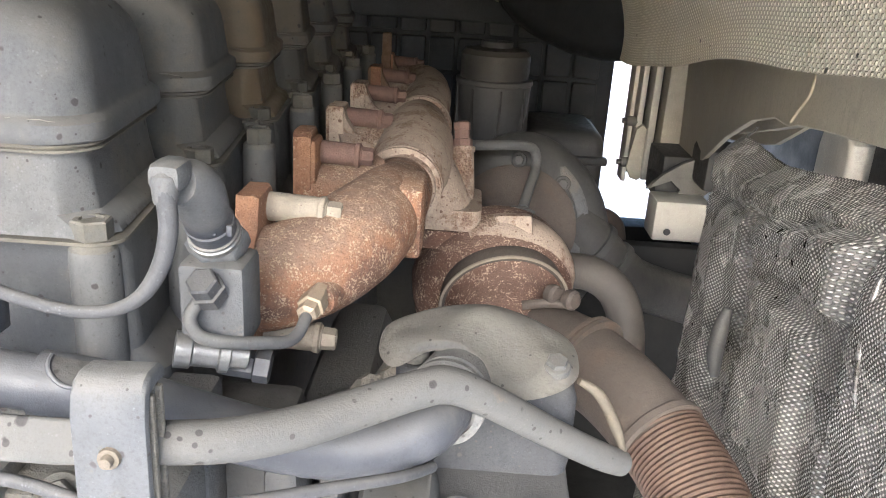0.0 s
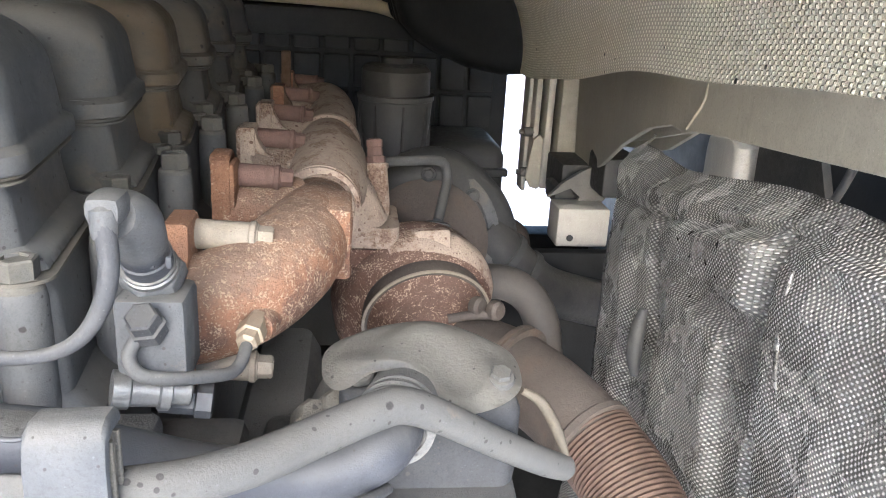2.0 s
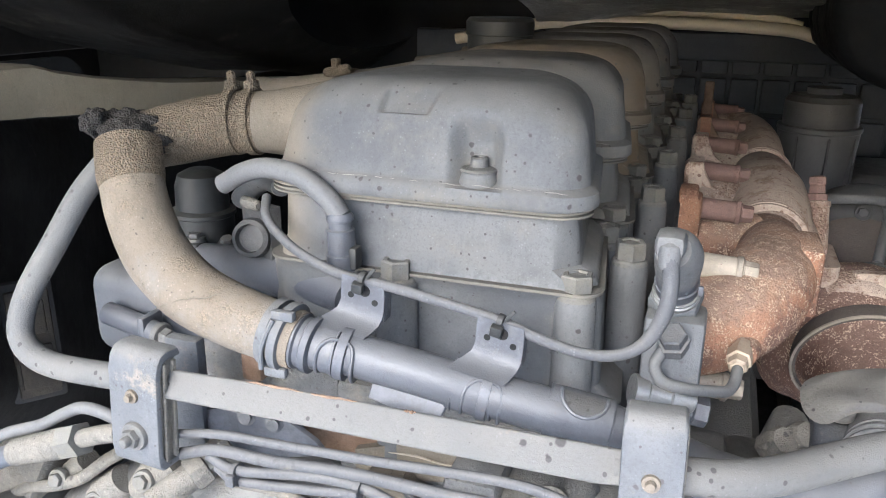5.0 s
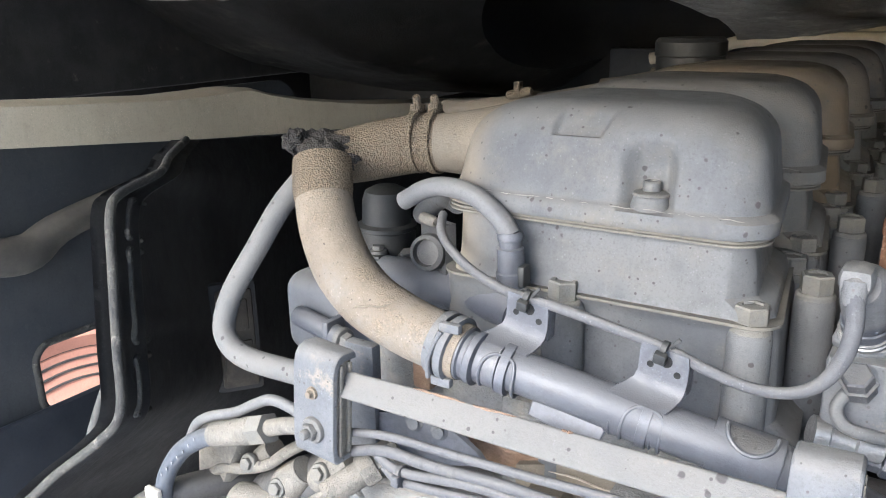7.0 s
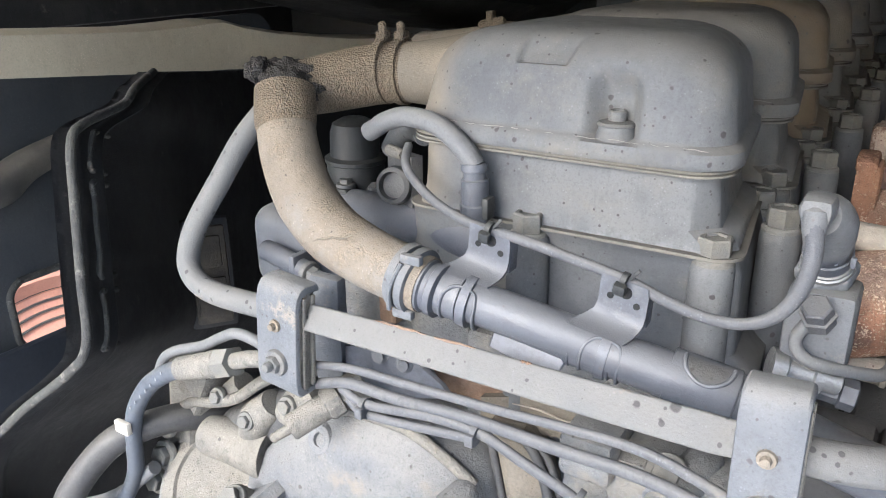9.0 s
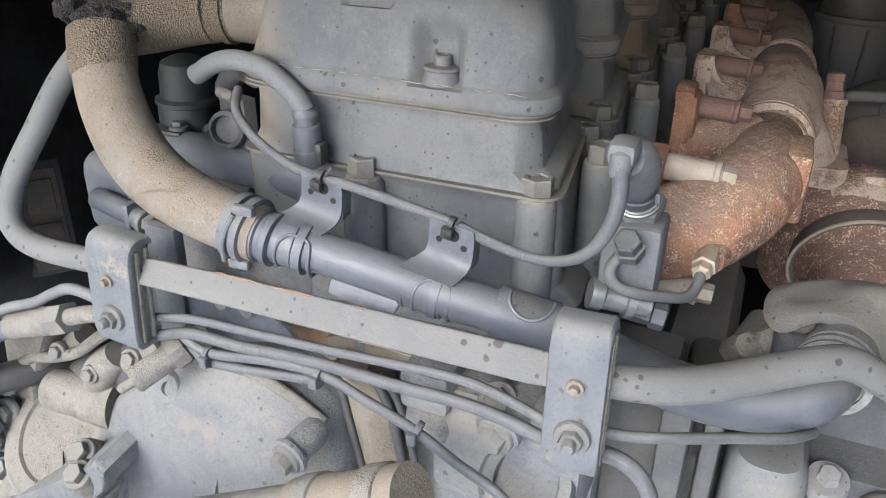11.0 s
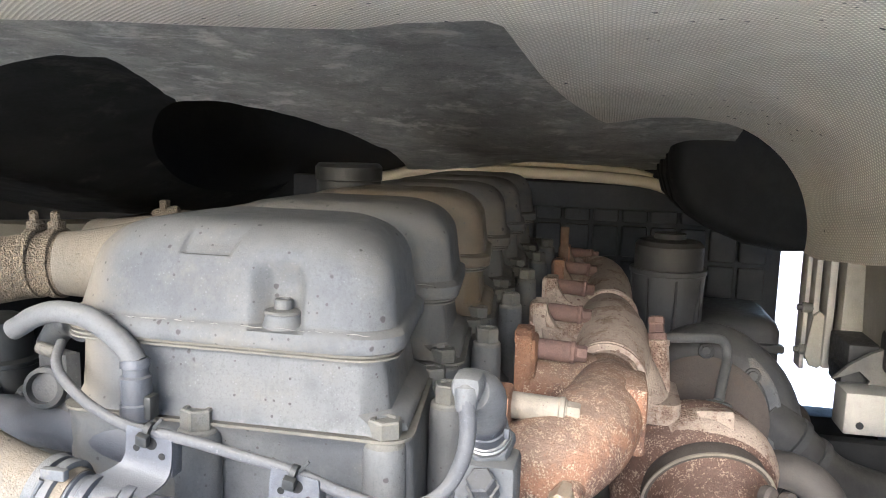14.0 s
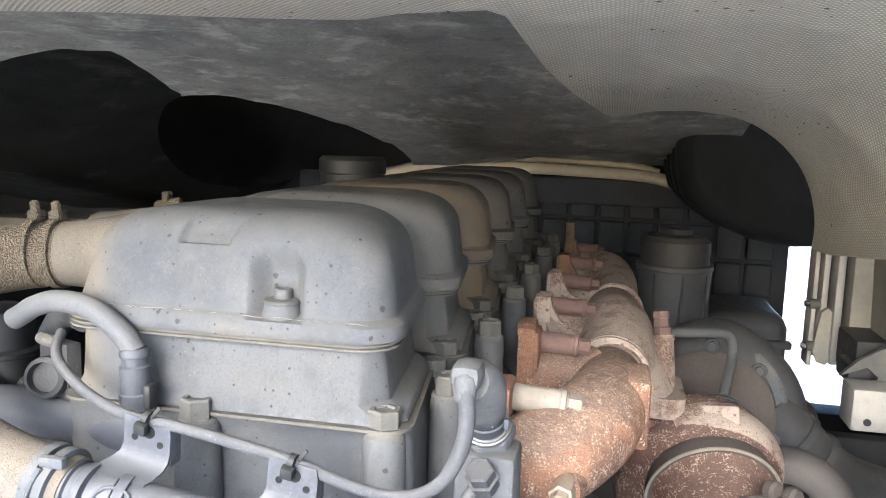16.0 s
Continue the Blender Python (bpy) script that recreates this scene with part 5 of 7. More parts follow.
def clip_bracket(f0, lift):
    """A strap round the tube with an upright tab that carries the cable by a tie."""
    c = Vector((-0.223, -0.075, 0.0235)) + dv * f0
    t = thing("cable_bracket", c, "slate-grey sheet bracket with three holes and a cable tie", "bracket", "cable brackets on the tube")
    bm = B()
    lathe(bm, c - du * 0.003, du, [(0.0130, -0.0005), (0.0158, 0.0), (0.0158, 0.0055), (0.0130, 0.006)], 32)
    part("strap", bm, M_TUBE, t)
    o = Vector((c.x + 0.004, -0.0600, c.z))
    m = Matrix.Translation(o) @ Euler((radians(88), 0, 0)).to_matrix().to_4x4()
    rows = ((-0.0150, 0.0136, -0.024, 0.0085), (-0.0085, 0.0150, -0.0215, 0.0105), (-0.0035, 0.0176, -0.0175, 0.0125), (-0.0010, 0.0212, -0.0138, 0.0138), (0.0, 0.0260, -0.0122, 0.0145), (0.0, lift - 0.0035, -0.0115, 0.0153), (0.0, lift + 0.0022, -0.0108, 0.0146))
    bm = B()
    rings = []
    for y, z, xa, xb in rows:
        xs = [xa + (xb - xa) * i / 6 for i in range(7)]
        rings.append([o + Vector((x, y - 0.0008, z - 0.17 * x + 0.0004)) for x in xs] + [o + Vector((x, y + 0.0008, z - 0.17 * x - 0.0004)) for x in reversed(xs)])
    loft(bm, rings)
    tab = part("tab", bm, M_TUBE, t, sharp=50)
    bm = B()
    rbox(bm, (0.0, 0.0, 0.0), (0.0016, 0.010, lift - 0.020), 0.0005, Matrix.Translation(o + Vector((0.0125, 0.0005, 0.0165))) @ Matrix.Rotation(radians(3), 4, "Y"))
    part("folded_edge", bm, M_TUBE, tab)
    for hx, hy, r in ((-0.0055, lift - 0.0075, 0.0019), (0.0092, lift - 0.0110, 0.0019), (0.0030, lift - 0.0045, 0.0034)):
        bm = B()
        lathe(bm, o + Vector((hx, -0.0008, hy)), (0, -1, 0), [(r, -0.0004), (r, 0.0003), (0.0, 0.0003)], 18)
        part("hole", bm, M_DEEP, tab)
    k = m @ Vector((0.0015, lift + 0.0005, 0.0022))
    bm = B()
    rbox(bm, (-0.0034, -0.0022, -0.0034), (0.0034, 0.0022, 0.0034), 0.001, Matrix.Translation(k + Vector((-0.001, -0.0035, -0.002))) @ Euler((0.3, 0.2, 0)).to_matrix().to_4x4())
    lathe(bm, k + Vector((0.0, 0.001, 0.002)), (0.95, -0.02, -0.22), [(0.0036, -0.0016), (0.0043, -0.0016), (0.0043, 0.0016), (0.0036, 0.0016)], 18)
    rbox(bm, (-0.001, -0.0006, 0.0), (0.001, 0.0006, 0.008), 0.0003, Matrix.Translation(k + Vector((0.003, 0.0, 0.003))) @ Euler((0, 0.7, 0)).to_matrix().to_4x4())
    part("cable_tie", bm, M_PLASTIC, t, "black cable tie")
    return t


clip_bracket(0.16, 0.0395)
clip_bracket(0.62, 0.0400)

t = thing("sensor_cable", (-0.15, -0.05, 0.05), "grey sleeved cable sagging in front of the head", "cable")
bm = B()
tube(bm, [(-0.283, -0.005, 0.086), (-0.275, -0.020, 0.080), (-0.264, -0.030, 0.074), (-0.244, -0.040, 0.066), (-0.221, -0.050, 0.0615), (-0.200, -0.057, 0.0595), (-0.171, -0.058, 0.057), (-0.140, -0.058, 0.052), (-0.108, -0.057, 0.0455), (-0.086, -0.056, 0.038), (-0.064, -0.054, 0.0325), (-0.046, -0.052, 0.0335), (-0.033, -0.050, 0.041), (-0.025, -0.046, 0.055), (-0.0225, -0.042, 0.071), (-0.0245, -0.0385, 0.086)],
     [0.0031] * 12 + [0.0036, 0.0042, 0.0044, 0.0046], 14, 6)
part("cable", bm, M_CABLE, t)

t = thing("breather_hose", (-0.26, -0.018, 0.09), "dusty grey bent hose with a black connector", "hose")
bm = B()
tube(bm, [(-0.314, -0.008, 0.0925), (-0.306, -0.009, 0.097), (-0.295, -0.012, 0.103), (-0.276, -0.016, 0.1085), (-0.253, -0.020, 0.1075), (-0.237, -0.022, 0.1005), (-0.227, -0.022, 0.092), (-0.2215, -0.022, 0.084)], [0.0066] * 6 + [0.0068, 0.007], 20, 5)
part("hose", bm, M_GREYHOSE, t)
bm = B()
lathe(bm, (-0.2215, -0.022, 0.0845), (0.03, 0, -1), [(0.0072, -0.002), (0.0085, 0.0), (0.0085, 0.003), (0.0072, 0.0035), (0.0072, 0.008), (0.0088, 0.009), (0.0088, 0.024), (0.0098, 0.025), (0.0098, 0.034), (0.0075, 0.036)], 22)
conn = part("connector", bm, M_TUBE, t, "slate-grey quick connector")
bm = B()
rbox(bm, (-0.2135, -0.028, 0.052), (-0.2085, -0.018, 0.066), 0.0015)
part("latch", bm, M_PLASTIC, conn)

# ---- big hose, sleeve and clamps ----
t = thing("intake_sleeve", (-0.34, 0.02, 0.12), "dirt-caked rubber sleeve with two clamps on the cover neck", "hose sleeve")
bm = B()
tube(bm, [(-0.311, 0.039, 0.127), (-0.328, 0.035, 0.126), (-0.349, 0.024, 0.1225), (-0.365, 0.012, 0.119), (-0.378, 0.0, 0.1165)], [0.0215, 0.0218, 0.0218, 0.0212, 0.0200], 28, 6)
part("sleeve", bm, M_SLEEVE, t)
for x, y in ((-0.316, 0.0383), (-0.329, 0.0345)):
    bm = B()
    lathe(bm, (x, y, 0.1275), (1, 0.18, 0.06), [(0.0215, -0.0035), (0.0238, -0.003), (0.0238, 0.003), (0.0215, 0.0035)], 32)
    band = part("band", bm, M_SLEEVE, t, "worm clamp under dirt")
    bm = B()
    rbox(bm, (x - 0.004, y - 0.006, 0.149), (x + 0.004, y + 0.004, 0.156), 0.0015)
    lathe(bm, (x + 0.002, y - 0.004, 0.153), (0.2, -0.4, 1), [(0.003, 0.0), (0.003, 0.009), (0.002, 0.010)], 6)
    part("screw", bm, M_SLEEVE, band)

t = thing("dirt_clump", (-0.39, -0.012, 0.12), "dark crumbling dirt clump on the hose joint", "dirt clump")
bm = B()
bmesh.ops.create_icosphere(bm, subdivisions=5, radius=1.0)
for v in bm.verts:
    n = v.co.normalized()
    k = 1 + 0.30 * noise.fractal(n * 2.2, 0.9, 2.0, 5) + 0.06 * noise.noise(n * 14)
    v.co = Vector((n.x * 0.024 * k, n.y * 0.019 * k, n.z * 0.0165 * k))
bmesh.ops.transform(bm, matrix=Matrix.Translation((-0.381, -0.010, 0.121)) @ Matrix.Rotation(0.25, 4, "Y"), verts=bm.verts)
bm2 = bmesh.new()
bmesh.ops.create_icosphere(bm2, subdivisions=4, radius=1.0)
part("clump", bm, M_DIRT, t, sharp=179)
for v in bm2.verts:
    n = v.co.normalized()
    k = 1 + 0.35 * noise.fractal(n * 2.0 + Vector((5, 0, 0)), 0.9, 2.0, 4)
    v.co = Vector((n.x * 0.010 * k - 0.401, n.y * 0.011 * k - 0.020, n.z * 0.009 * k + 0.130))
part("crumb", bm2, M_DIRT, t, sharp=179)

t = thing("coolant_hose", (-0.30, -0.06, 0.05), "tan dusted rubber elbow hose with spring clamp", "hose")
bm = B()
tube(bm, [(-0.222, -0.0755, 0.0235), (-0.245, -0.075, 0.0275), (-0.273, -0.071, 0.0315), (-0.304, -0.065, 0.0395), (-0.331, -0.057, 0.0555), (-0.349, -0.049, 0.079), (-0.360, -0.040, 0.101), (-0.368, -0.030, 0.119)], [0.0172, 0.0182, 0.0192, 0.0202, 0.0208, 0.0204, 0.0198, 0.0195], 32, 7)
hose = part("hose", bm, M_HOSE, t)
bm = B()
tube(bm, [(-0.3575, -0.0425, 0.0960), (-0.3600, -0.0400, 0.1010), (-0.3640, -0.0350, 0.1100), (-0.3685, -0.0295, 0.1200)], [0.0201, 0.0210, 0.0212, 0.0208], 32, 6)
part("cuff", bm, M_SLEEVE, hose, "dirt-caked cuff of the hose")
bm = B()
crack = [(-0.3150, -0.0835, 0.0330), (-0.3080, -0.0845, 0.0372), (-0.3026, -0.0850, 0.0390), (-0.2950, -0.0865, 0.0430), (-0.2900, -0.0865, 0.0440), (-0.2840, -0.0872, 0.0462), (-0.2761, -0.0880, 0.0470), (-0.2680, -0.0870, 0.0505)]
tube(bm, crack, [0.0002, 0.0005, 0.0007, 0.0006, 0.0008, 0.0006, 0.0005, 0.0002], 6, 3)
part("crack", bm, M_NECK, hose, "pale wandering crack line")
bm = B()
ha = Vector((-0.249, -0.0745, 0.0285)) - Vector((-0.222, -0.0755, 0.0235))
for d in (0.008, 0.016):
    p = Vector((-0.222, -0.0755, 0.0235)) + ha.normalized() * d
    lathe(bm, p, ha, [(0.0178, -0.003), (0.0205, -0.0025), (0.0205, 0.0025), (0.0178, 0.003)], 32)
clampo = part("spring_clamp", bm, M_BRACKET, t, "grey double-band spring clamp")
bm = B()
for dx, dz in ((0.003, -0.019), (0.010, 0.017)):
    p = Vector((-0.236 + dx, -0.086, 0.026 + dz))
    rbox(bm, p - Vector((0.007, 0.0025, 0.003)), p + Vector((0.007, 0.0025, 0.003)), 0.0012)
tube(bm, [(-0.2375, -0.094, 0.012), (-0.2355, -0.096, 0.026), (-0.2305, -0.090, 0.041)], 0.0016, 8, 5)
part("clamp_lug", bm, M_BRACKET, clampo)
bm = B()
lathe(bm, (-0.222, -0.0755, 0.0235), (1, 0.03, -0.18), [(0.0165, -0.004), (0.0165, 0.001), (0.0150, 0.002), (0.0150, 0.005), (0.0165, 0.006), (0.0165, 0.010), (0.013, 0.011)], 32)
part("end_ring", bm, M_TUBE, t)


# ---- clamp brackets of the pipe bundle ----
def saddle_bracket(at, w, h, d, lean):
    """A folded upright strap that holds the crossover pipe and the thin pipes."""
    t = thing("saddle_bracket", at, "pale folded steel bracket bolted round the pipes", "bracket", "pipe brackets")
    x, y, z = at
    bm = B()
    m = Matrix.Translation(at) @ Euler((radians(lean[0]), radians(lean[1]), radians(lean[2]))).to_matrix().to_4x4()
    prof = [(d, h * 0.5 - 0.001), (0.010, h * 0.5), (0.005, h * 0.5 - 0.0015), (0.0018, h * 0.5 - 0.006), (0.0, h * 0.5 - 0.014), (0.0, -h * 0.36), (0.0015, -h * 0.45), (0.006, -h * 0.5), (d, -h * 0.5)]
    inner = [(a + (0.0022 if a < 0.004 else 0.0), b - math.copysign(0.0022, b)) for a, b in prof]
    rings = []
    for sx, g in ((-0.5, 0.10), (-0.485, 0.035), (-0.44, 0.0), (0.44, 0.0), (0.485, 0.035), (0.5, 0.10)):
        # the face bows back at its edges, and its ends are rounded
        rings.append([m @ Vector((sx * w, a + g * 0.012, b * (1 - g * (0.9 if abs(b) > 0.3 * h else 0.0)))) for a, b in prof] + [m @ Vector((sx * w, a + g * 0.012, b * (1 - g * (0.9 if abs(b) > 0.3 * h else 0.0)))) for a, b in reversed(inner)])
    loft(bm, rings)
    strap = part("strap", bm, M_BRACKET, t)
    bm = B()
    rbox(bm, (-w / 2 + 0.001, 0.003, -h * 0.47), (w / 2 - 0.0015, d - 0.001, h * 0.45), 0.002, m)
    rbox(bm, (w / 2 - 0.0022, 0.0065, -h * 0.42), (w / 2 + 0.0008, 0.0095, h * 0.40), 0.0006, m)
    rbox(bm, (w / 2 - 0.0022, d - 0.0055, -h * 0.42), (w / 2 + 0.0008, d - 0.0025, h * 0.40), 0.0006, m)
    part("rubber_block", bm, M_PAINT_TAN, t, "dusty rubber clamp block")
    bm = B()
    hex_bolt(bm, m @ Vector((0.001, -0.0005, -h * 0.20)), m.to_3x3() @ Vector((0, -1, 0)), 0.0062, 0.0062, 1.5, 0.2)
    lathe(bm, m @ Vector((0.001, -0.006, -h * 0.20)), m.to_3x3() @ Vector((0, -1, 0)), [(0.0034, 0), (0.0034, 0.0045), (0.0026, 0.0055)], 14)
    part("bolt", bm, M_BOLT, strap)
    bm = B()
    lathe(bm, m @ Vector((0.0, 0.0, h * 0.13)), m.to_3x3() @ Vector((0, -1, 0)), [(0.0045, 0.0), (0.0042, 0.0018), (0.0026, 0.002), (0.0022, 0.005), (0.0, 0.0055)], 14)
    part("locating_pin", bm, M_HOSE, strap)
    return t


saddle_bracket((-0.0190, -0.1215, -0.005), 0.0285, 0.084, 0.021, (-4, -1, 2))
saddle_bracket((-0.3215, -0.106, -0.026), 0.0360, 0.080, 0.020, (-2, 3, -2))


# ---- thin pipes and wires ----
def thin_pipe(name, label, cat, pts, r, mat, n=12):
    t = thing(name, pts[0], label, cat)
    bm = B()
    tube(bm, pts, r, n, 5)
    part("pipe", bm, mat, t)
    return t


thin_pipe("fuel_pipe", "grey plastic-coated fuel pipe in the bundle", "pipe", [(-0.328, -0.090, -0.053), (-0.314, -0.087, -0.051), (-0.280, -0.084, -0.0455), (-0.241, -0.084, -0.0435), (-0.181, -0.084, -0.041), (-0.133, -0.086, -0.0365), (-0.098, -0.087, -0.034), (-0.071, -0.090, -0.034), (-0.035, -0.098, -0.038)], 0.0030, M_CABLE)
thin_pipe("fuel_pipe", "grey plastic-coated fuel pipe in the bundle", "pipe", [(-0.325, -0.090, -0.067), (-0.308, -0.087, -0.064), (-0.281, -0.084, -0.057), (-0.242, -0.084, -0.0565), (-0.189, -0.084, -0.0525), (-0.133, -0.086, -0.0515), (-0.090, -0.087, -0.050), (-0.060, -0.091, -0.050), (-0.032, -0.098, -0.051)], 0.0039, M_CABLE)
thin_pipe("wiring_loom", "grey sleeved wiring running down from the bundle", "wiring", [(-0.287, -0.084, -0.062), (-0.266, -0.086, -0.067), (-0.214, -0.086, -0.059), (-0.180, -0.086, -0.059), (-0.150, -0.089, -0.066), (-0.114, -0.093, -0.075), (-0.087, -0.096, -0.087), (-0.057, -0.100, -0.098), (-0.04, -0.102, -0.12)], 0.0033, M_CABLE)
thin_pipe("wiring_loom", "grey sleeved wiring tied under the fuel pipes", "wiring", [(-0.283, -0.082, -0.071), (-0.266, -0.086, -0.0745), (-0.223, -0.086, -0.070), (-0.184, -0.085, -0.065)], 0.0030, M_CABLE)
thin_pipe("fuel_pipe", "grey thin pipe leading to the water housing", "pipe", [(-0.015, -0.100, -0.033), (0.003, -0.097, -0.034), (0.024, -0.088, -0.0355), (0.057, -0.060, -0.046), (0.085, -0.035, -0.056), (0.10, -0.005, -0.070)], 0.0031, M_CABLE)
thin_pipe("fuel_pipe", "grey pipe bending down behind the bracket", "pipe", [(-0.015, -0.100, -0.046), (0.002, -0.100, -0.047), (0.014, -0.100, -0.054), (0.022, -0.100, -0.070), (0.025, -0.100, -0.11)], 0.0045, M_CABLE)
for p, ax in (((-0.266, -0.086, -0.070), (1, 0, 0.15)), ((-0.183, -0.086, -0.061), (1, 0, -0.1)), ((-0.114, -0.093, -0.075), (0.8, 0, -0.35))):
    bm = B()
    lathe(bm, p, ax, [(0.0062, -0.002), (0.0072, -0.0018), (0.0072, 0.0018), (0.0062, 0.002)], 16)
    rbox(bm, (p[0] - 0.003, p[1] - 0.009, p[2] - 0.004), (p[0] + 0.003, p[1] - 0.005, p[2] + 0.004), 0.001)
    solo("cable_tie", bm, M_CABLE, "dusty grey cable tie round the pipe bundle", "cable tie", "cable ties")

t = thing("gusset_bracket", (-0.29, -0.045, -0.06), "slate-grey gusset plate behind the pipe bundle", "bracket")
bm = B()
m = Matrix(((1, 0, 0, 0), (0, 0, -1, -0.042), (0, 1, 0, 0), (0, 0, 0, 1)))
plate(bm, [(-0.328, -0.100), (-0.225, -0.072), (-0.232, -0.0633), (-0.258, -0.0486), (-0.2937, -0.0500), (-0.310, -0.0545), (-0.328, -0.060)], 0.004, m)
part("gusset", bm, M_TUBE, t)
bm = B()
rbox(bm, (-0.341, -0.050, -0.100), (-0.315, -0.040, -0.004), 0.002)
part("upright", bm, M_BRACKET, t)
for x, z in ((-0.283, -0.054), (-0.262, -0.055)):
    bm = B()
    lathe(bm, (x, -0.046, z), (0.3, -1, 0.2), [(0.0065, -0.004), (0.0065, 0.002), (0.004, 0.003), (0.004, 0.006), (0.0, 0.0062)], 16)
    part("rivet", bm, M_BRACKET, t)

t = thing("shield_strip", (-0.15, -0.02, -0.07), "tan painted strip with a scratched bright edge", "strip")
bm = B()
loft(bm, [[(-0.215, y, -0.078), (-0.172, y, -0.064), (-0.100, y, -0.060), (-0.097, y, -0.078), (-0.168, y, -0.092), (-0.215, y, -0.098)] for y in (-0.024, -0.016)])
strip = part("strip", bm, M_NECK, t)
bm = B()
tube(bm, [(-0.190, -0.025, -0.0745), (-0.170, -0.0255, -0.0725), (-0.150, -0.0255, -0.0745), (-0.130, -0.0255, -0.0715), (-0.118, -0.025, -0.0725)], [0.0003, 0.0009, 0.0006, 0.0010, 0.0003], 6, 3)
part("scratch", bm, M_STUD, strip, "bright scratched line")

# ---- ducts and sensor behind the hose ----
t = thing("air_duct", (-0.38, 0.0, -0.02), "blue-grey moulded air duct with a rounded end", "air duct")
bm = B()
rbox(bm, (-0.4500, -0.004, -0.056), (-0.372, 0.05, 0.016), 0.018, None, 5)
tube(bm, [(-0.385, 0.022, -0.022), (-0.34, 0.020, -0.020), (-0.29, 0.018, -0.014)], [0.026, 0.025, 0.024], 26, 5)
part("duct", bm, surf("blue_grey_duct", (0.052, 0.057, 0.065), (0.043, 0.045, 0.052), 15, 0.5, 0.0, 0.05, 600, None, (DUST, 0.35)), t)
bm = B()
tube(bm, [(-0.420, -0.012, -0.014), (-0.390, -0.018, -0.016), (-0.364, -0.024, -0.018)], [0.0085, 0.0085, 0.0078], 18, 3)
rbox(bm, (-0.380, -0.030, -0.027), (-0.374, -0.008, -0.005), 0.002)
part("stub", bm, M_TUBE, t)
bm = B()
hex_bolt(bm, (-0.364, -0.024, -0.018), (1, -0.2, -0.05), 0.0065, 0.009)
part("stub_nut", bm, M_BOLT, t)
t = thing("air_duct", (-0.32, 0.03, 0.02), "slate-blue painted pipe behind the coolant hose", "air duct")
bm = B()
tube(bm, [(-0.42, 0.045, 0.010), (-0.385, 0.035, 0.015), (-0.313, 0.022, 0.022), (-0.245, 0.008, 0.024), (-0.225, 0.0, 0.022)], [0.015, 0.016, 0.0165, 0.016, 0.015], 24, 5)
part("duct", bm, M_TUBE, t)
t = thing("pressure_sensor", (-0.385, 0.06, 0.03), "black plastic valve sensor with a capped dome", "sensor")
bm = B()
lathe(bm, (-0.381, 0.058, 0.026), (0.02, 0, 1), [(0.0235, -0.012), (0.0235, 0.022), (0.0250, 0.023), (0.0250, 0.026), (0.0205, 0.028), (0.0200, 0.046), (0.0175, 0.054), (0.0100, 0.058), (0.0, 0.0585)], 32)
dome = part("dome", bm, M_PLASTIC, t)
bm = B()
rbox(bm, (-0.408, 0.030, 0.000), (-0.352, 0.085, 0.030), 0.005)
rbox(bm, (-0.356, 0.034, 0.004), (-0.312, 0.075, 0.026), 0.004)
rbox(bm, (-0.398, 0.024, 0.030), (-0.364, 0.040, 0.0345), 0.002)
part("body", bm, M_PLASTIC, t, "black moulded valve body")
for p, ax_ in (((-0.372, 0.034, 0.0345), (0, 0, 1)), ((-0.352, 0.046, 0.030), (0.1, -0.3, 1))):
    bm = B()
    hex_bolt(bm, p, ax_, 0.0055, 0.006)
    part("bolt", bm, M_DARKMETAL, t)
bm = B()
lathe(bm, (-0.350, 0.032, 0.014), (0.75, -0.62, 0.0), [(0.0115, -0.012), (0.0115, 0.004), (0.0100, 0.005), (0.0100, 0.010), (0.0112, 0.011), (0.0112, 0.020), (0.0085, 0.022), (0.0075, 0.022), (0.0070, 0.014), (0.0, 0.014)], 22)
part("socket", bm, M_PLASTIC, t, "black ribbed plug socket")
bm = B()
tube(bm, [(-0.352, 0.070, 0.060), (-0.330, 0.055, 0.078), (-0.306, 0.035, 0.088), (-0.286, 0.020, 0.088)], [0.009, 0.010, 0.009, 0.008], 16, 5)
part("hose_stub", bm, M_PAINT, t, "grey hose stub")
bm = B()
loft(bm, [[(x, y, z) for x, y in ((-0.318, 0.018), (-0.290, 0.008), (-0.286, 0.016), (-0.314, 0.026))] for z in (0.030, 0.034, 0.066, 0.074)])
lathe(bm, (-0.304, 0.008, 0.052), (0.2, -1, 0.2), [(0.013, -0.008), (0.014, 0.0), (0.013, 0.006), (0.010, 0.008), (0.0095, 0.002), (0.0, 0.002)], 22)
part("loop_bracket", bm, M_DARKMETAL, t)
bm = B()
lathe(bm, (-0.306, 0.010, 0.076), (1, -0.3, -0.1), [(0.0040, -0.006), (0.0044, 0.0), (0.0040, 0.007), (0.0026, 0.009)], 14)
part("grommet", bm, M_PAINT_TAN, t, "tan rubber grommet")

# ---- oil filler cap and second neck clamp ----
t = thing("oil_filler_cap", (-0.245, 0.42, 0.15), "black plastic oil filler cap with a moulded mark", "cap")
bm = B()
lathe(bm, (-0.247, 0.43, 0.150), (0, 0, 1), [(0.036, 0.0), (0.036, 0.018), (0.0375, 0.019), (0.0375, 0.033), (0.034, 0.037), (0.0, 0.038)], 32)
part("cap", bm, M_PLASTIC, t)
t = thing("neck_clamp", (-0.317, 0.20, 0.14), "worm clamp on the hose neck of a cover", "hose clamp")
bm = B()
lathe(bm, (-0.316, 0.200, 0.127), (1, 0.1, 0), [(0.0205, -0.004), (0.0225, -0.0035), (0.0225, 0.0035), (0.0205, 0.004)], 30)
bd = part("band", bm, M_SLEEVE, t)
bm = B()
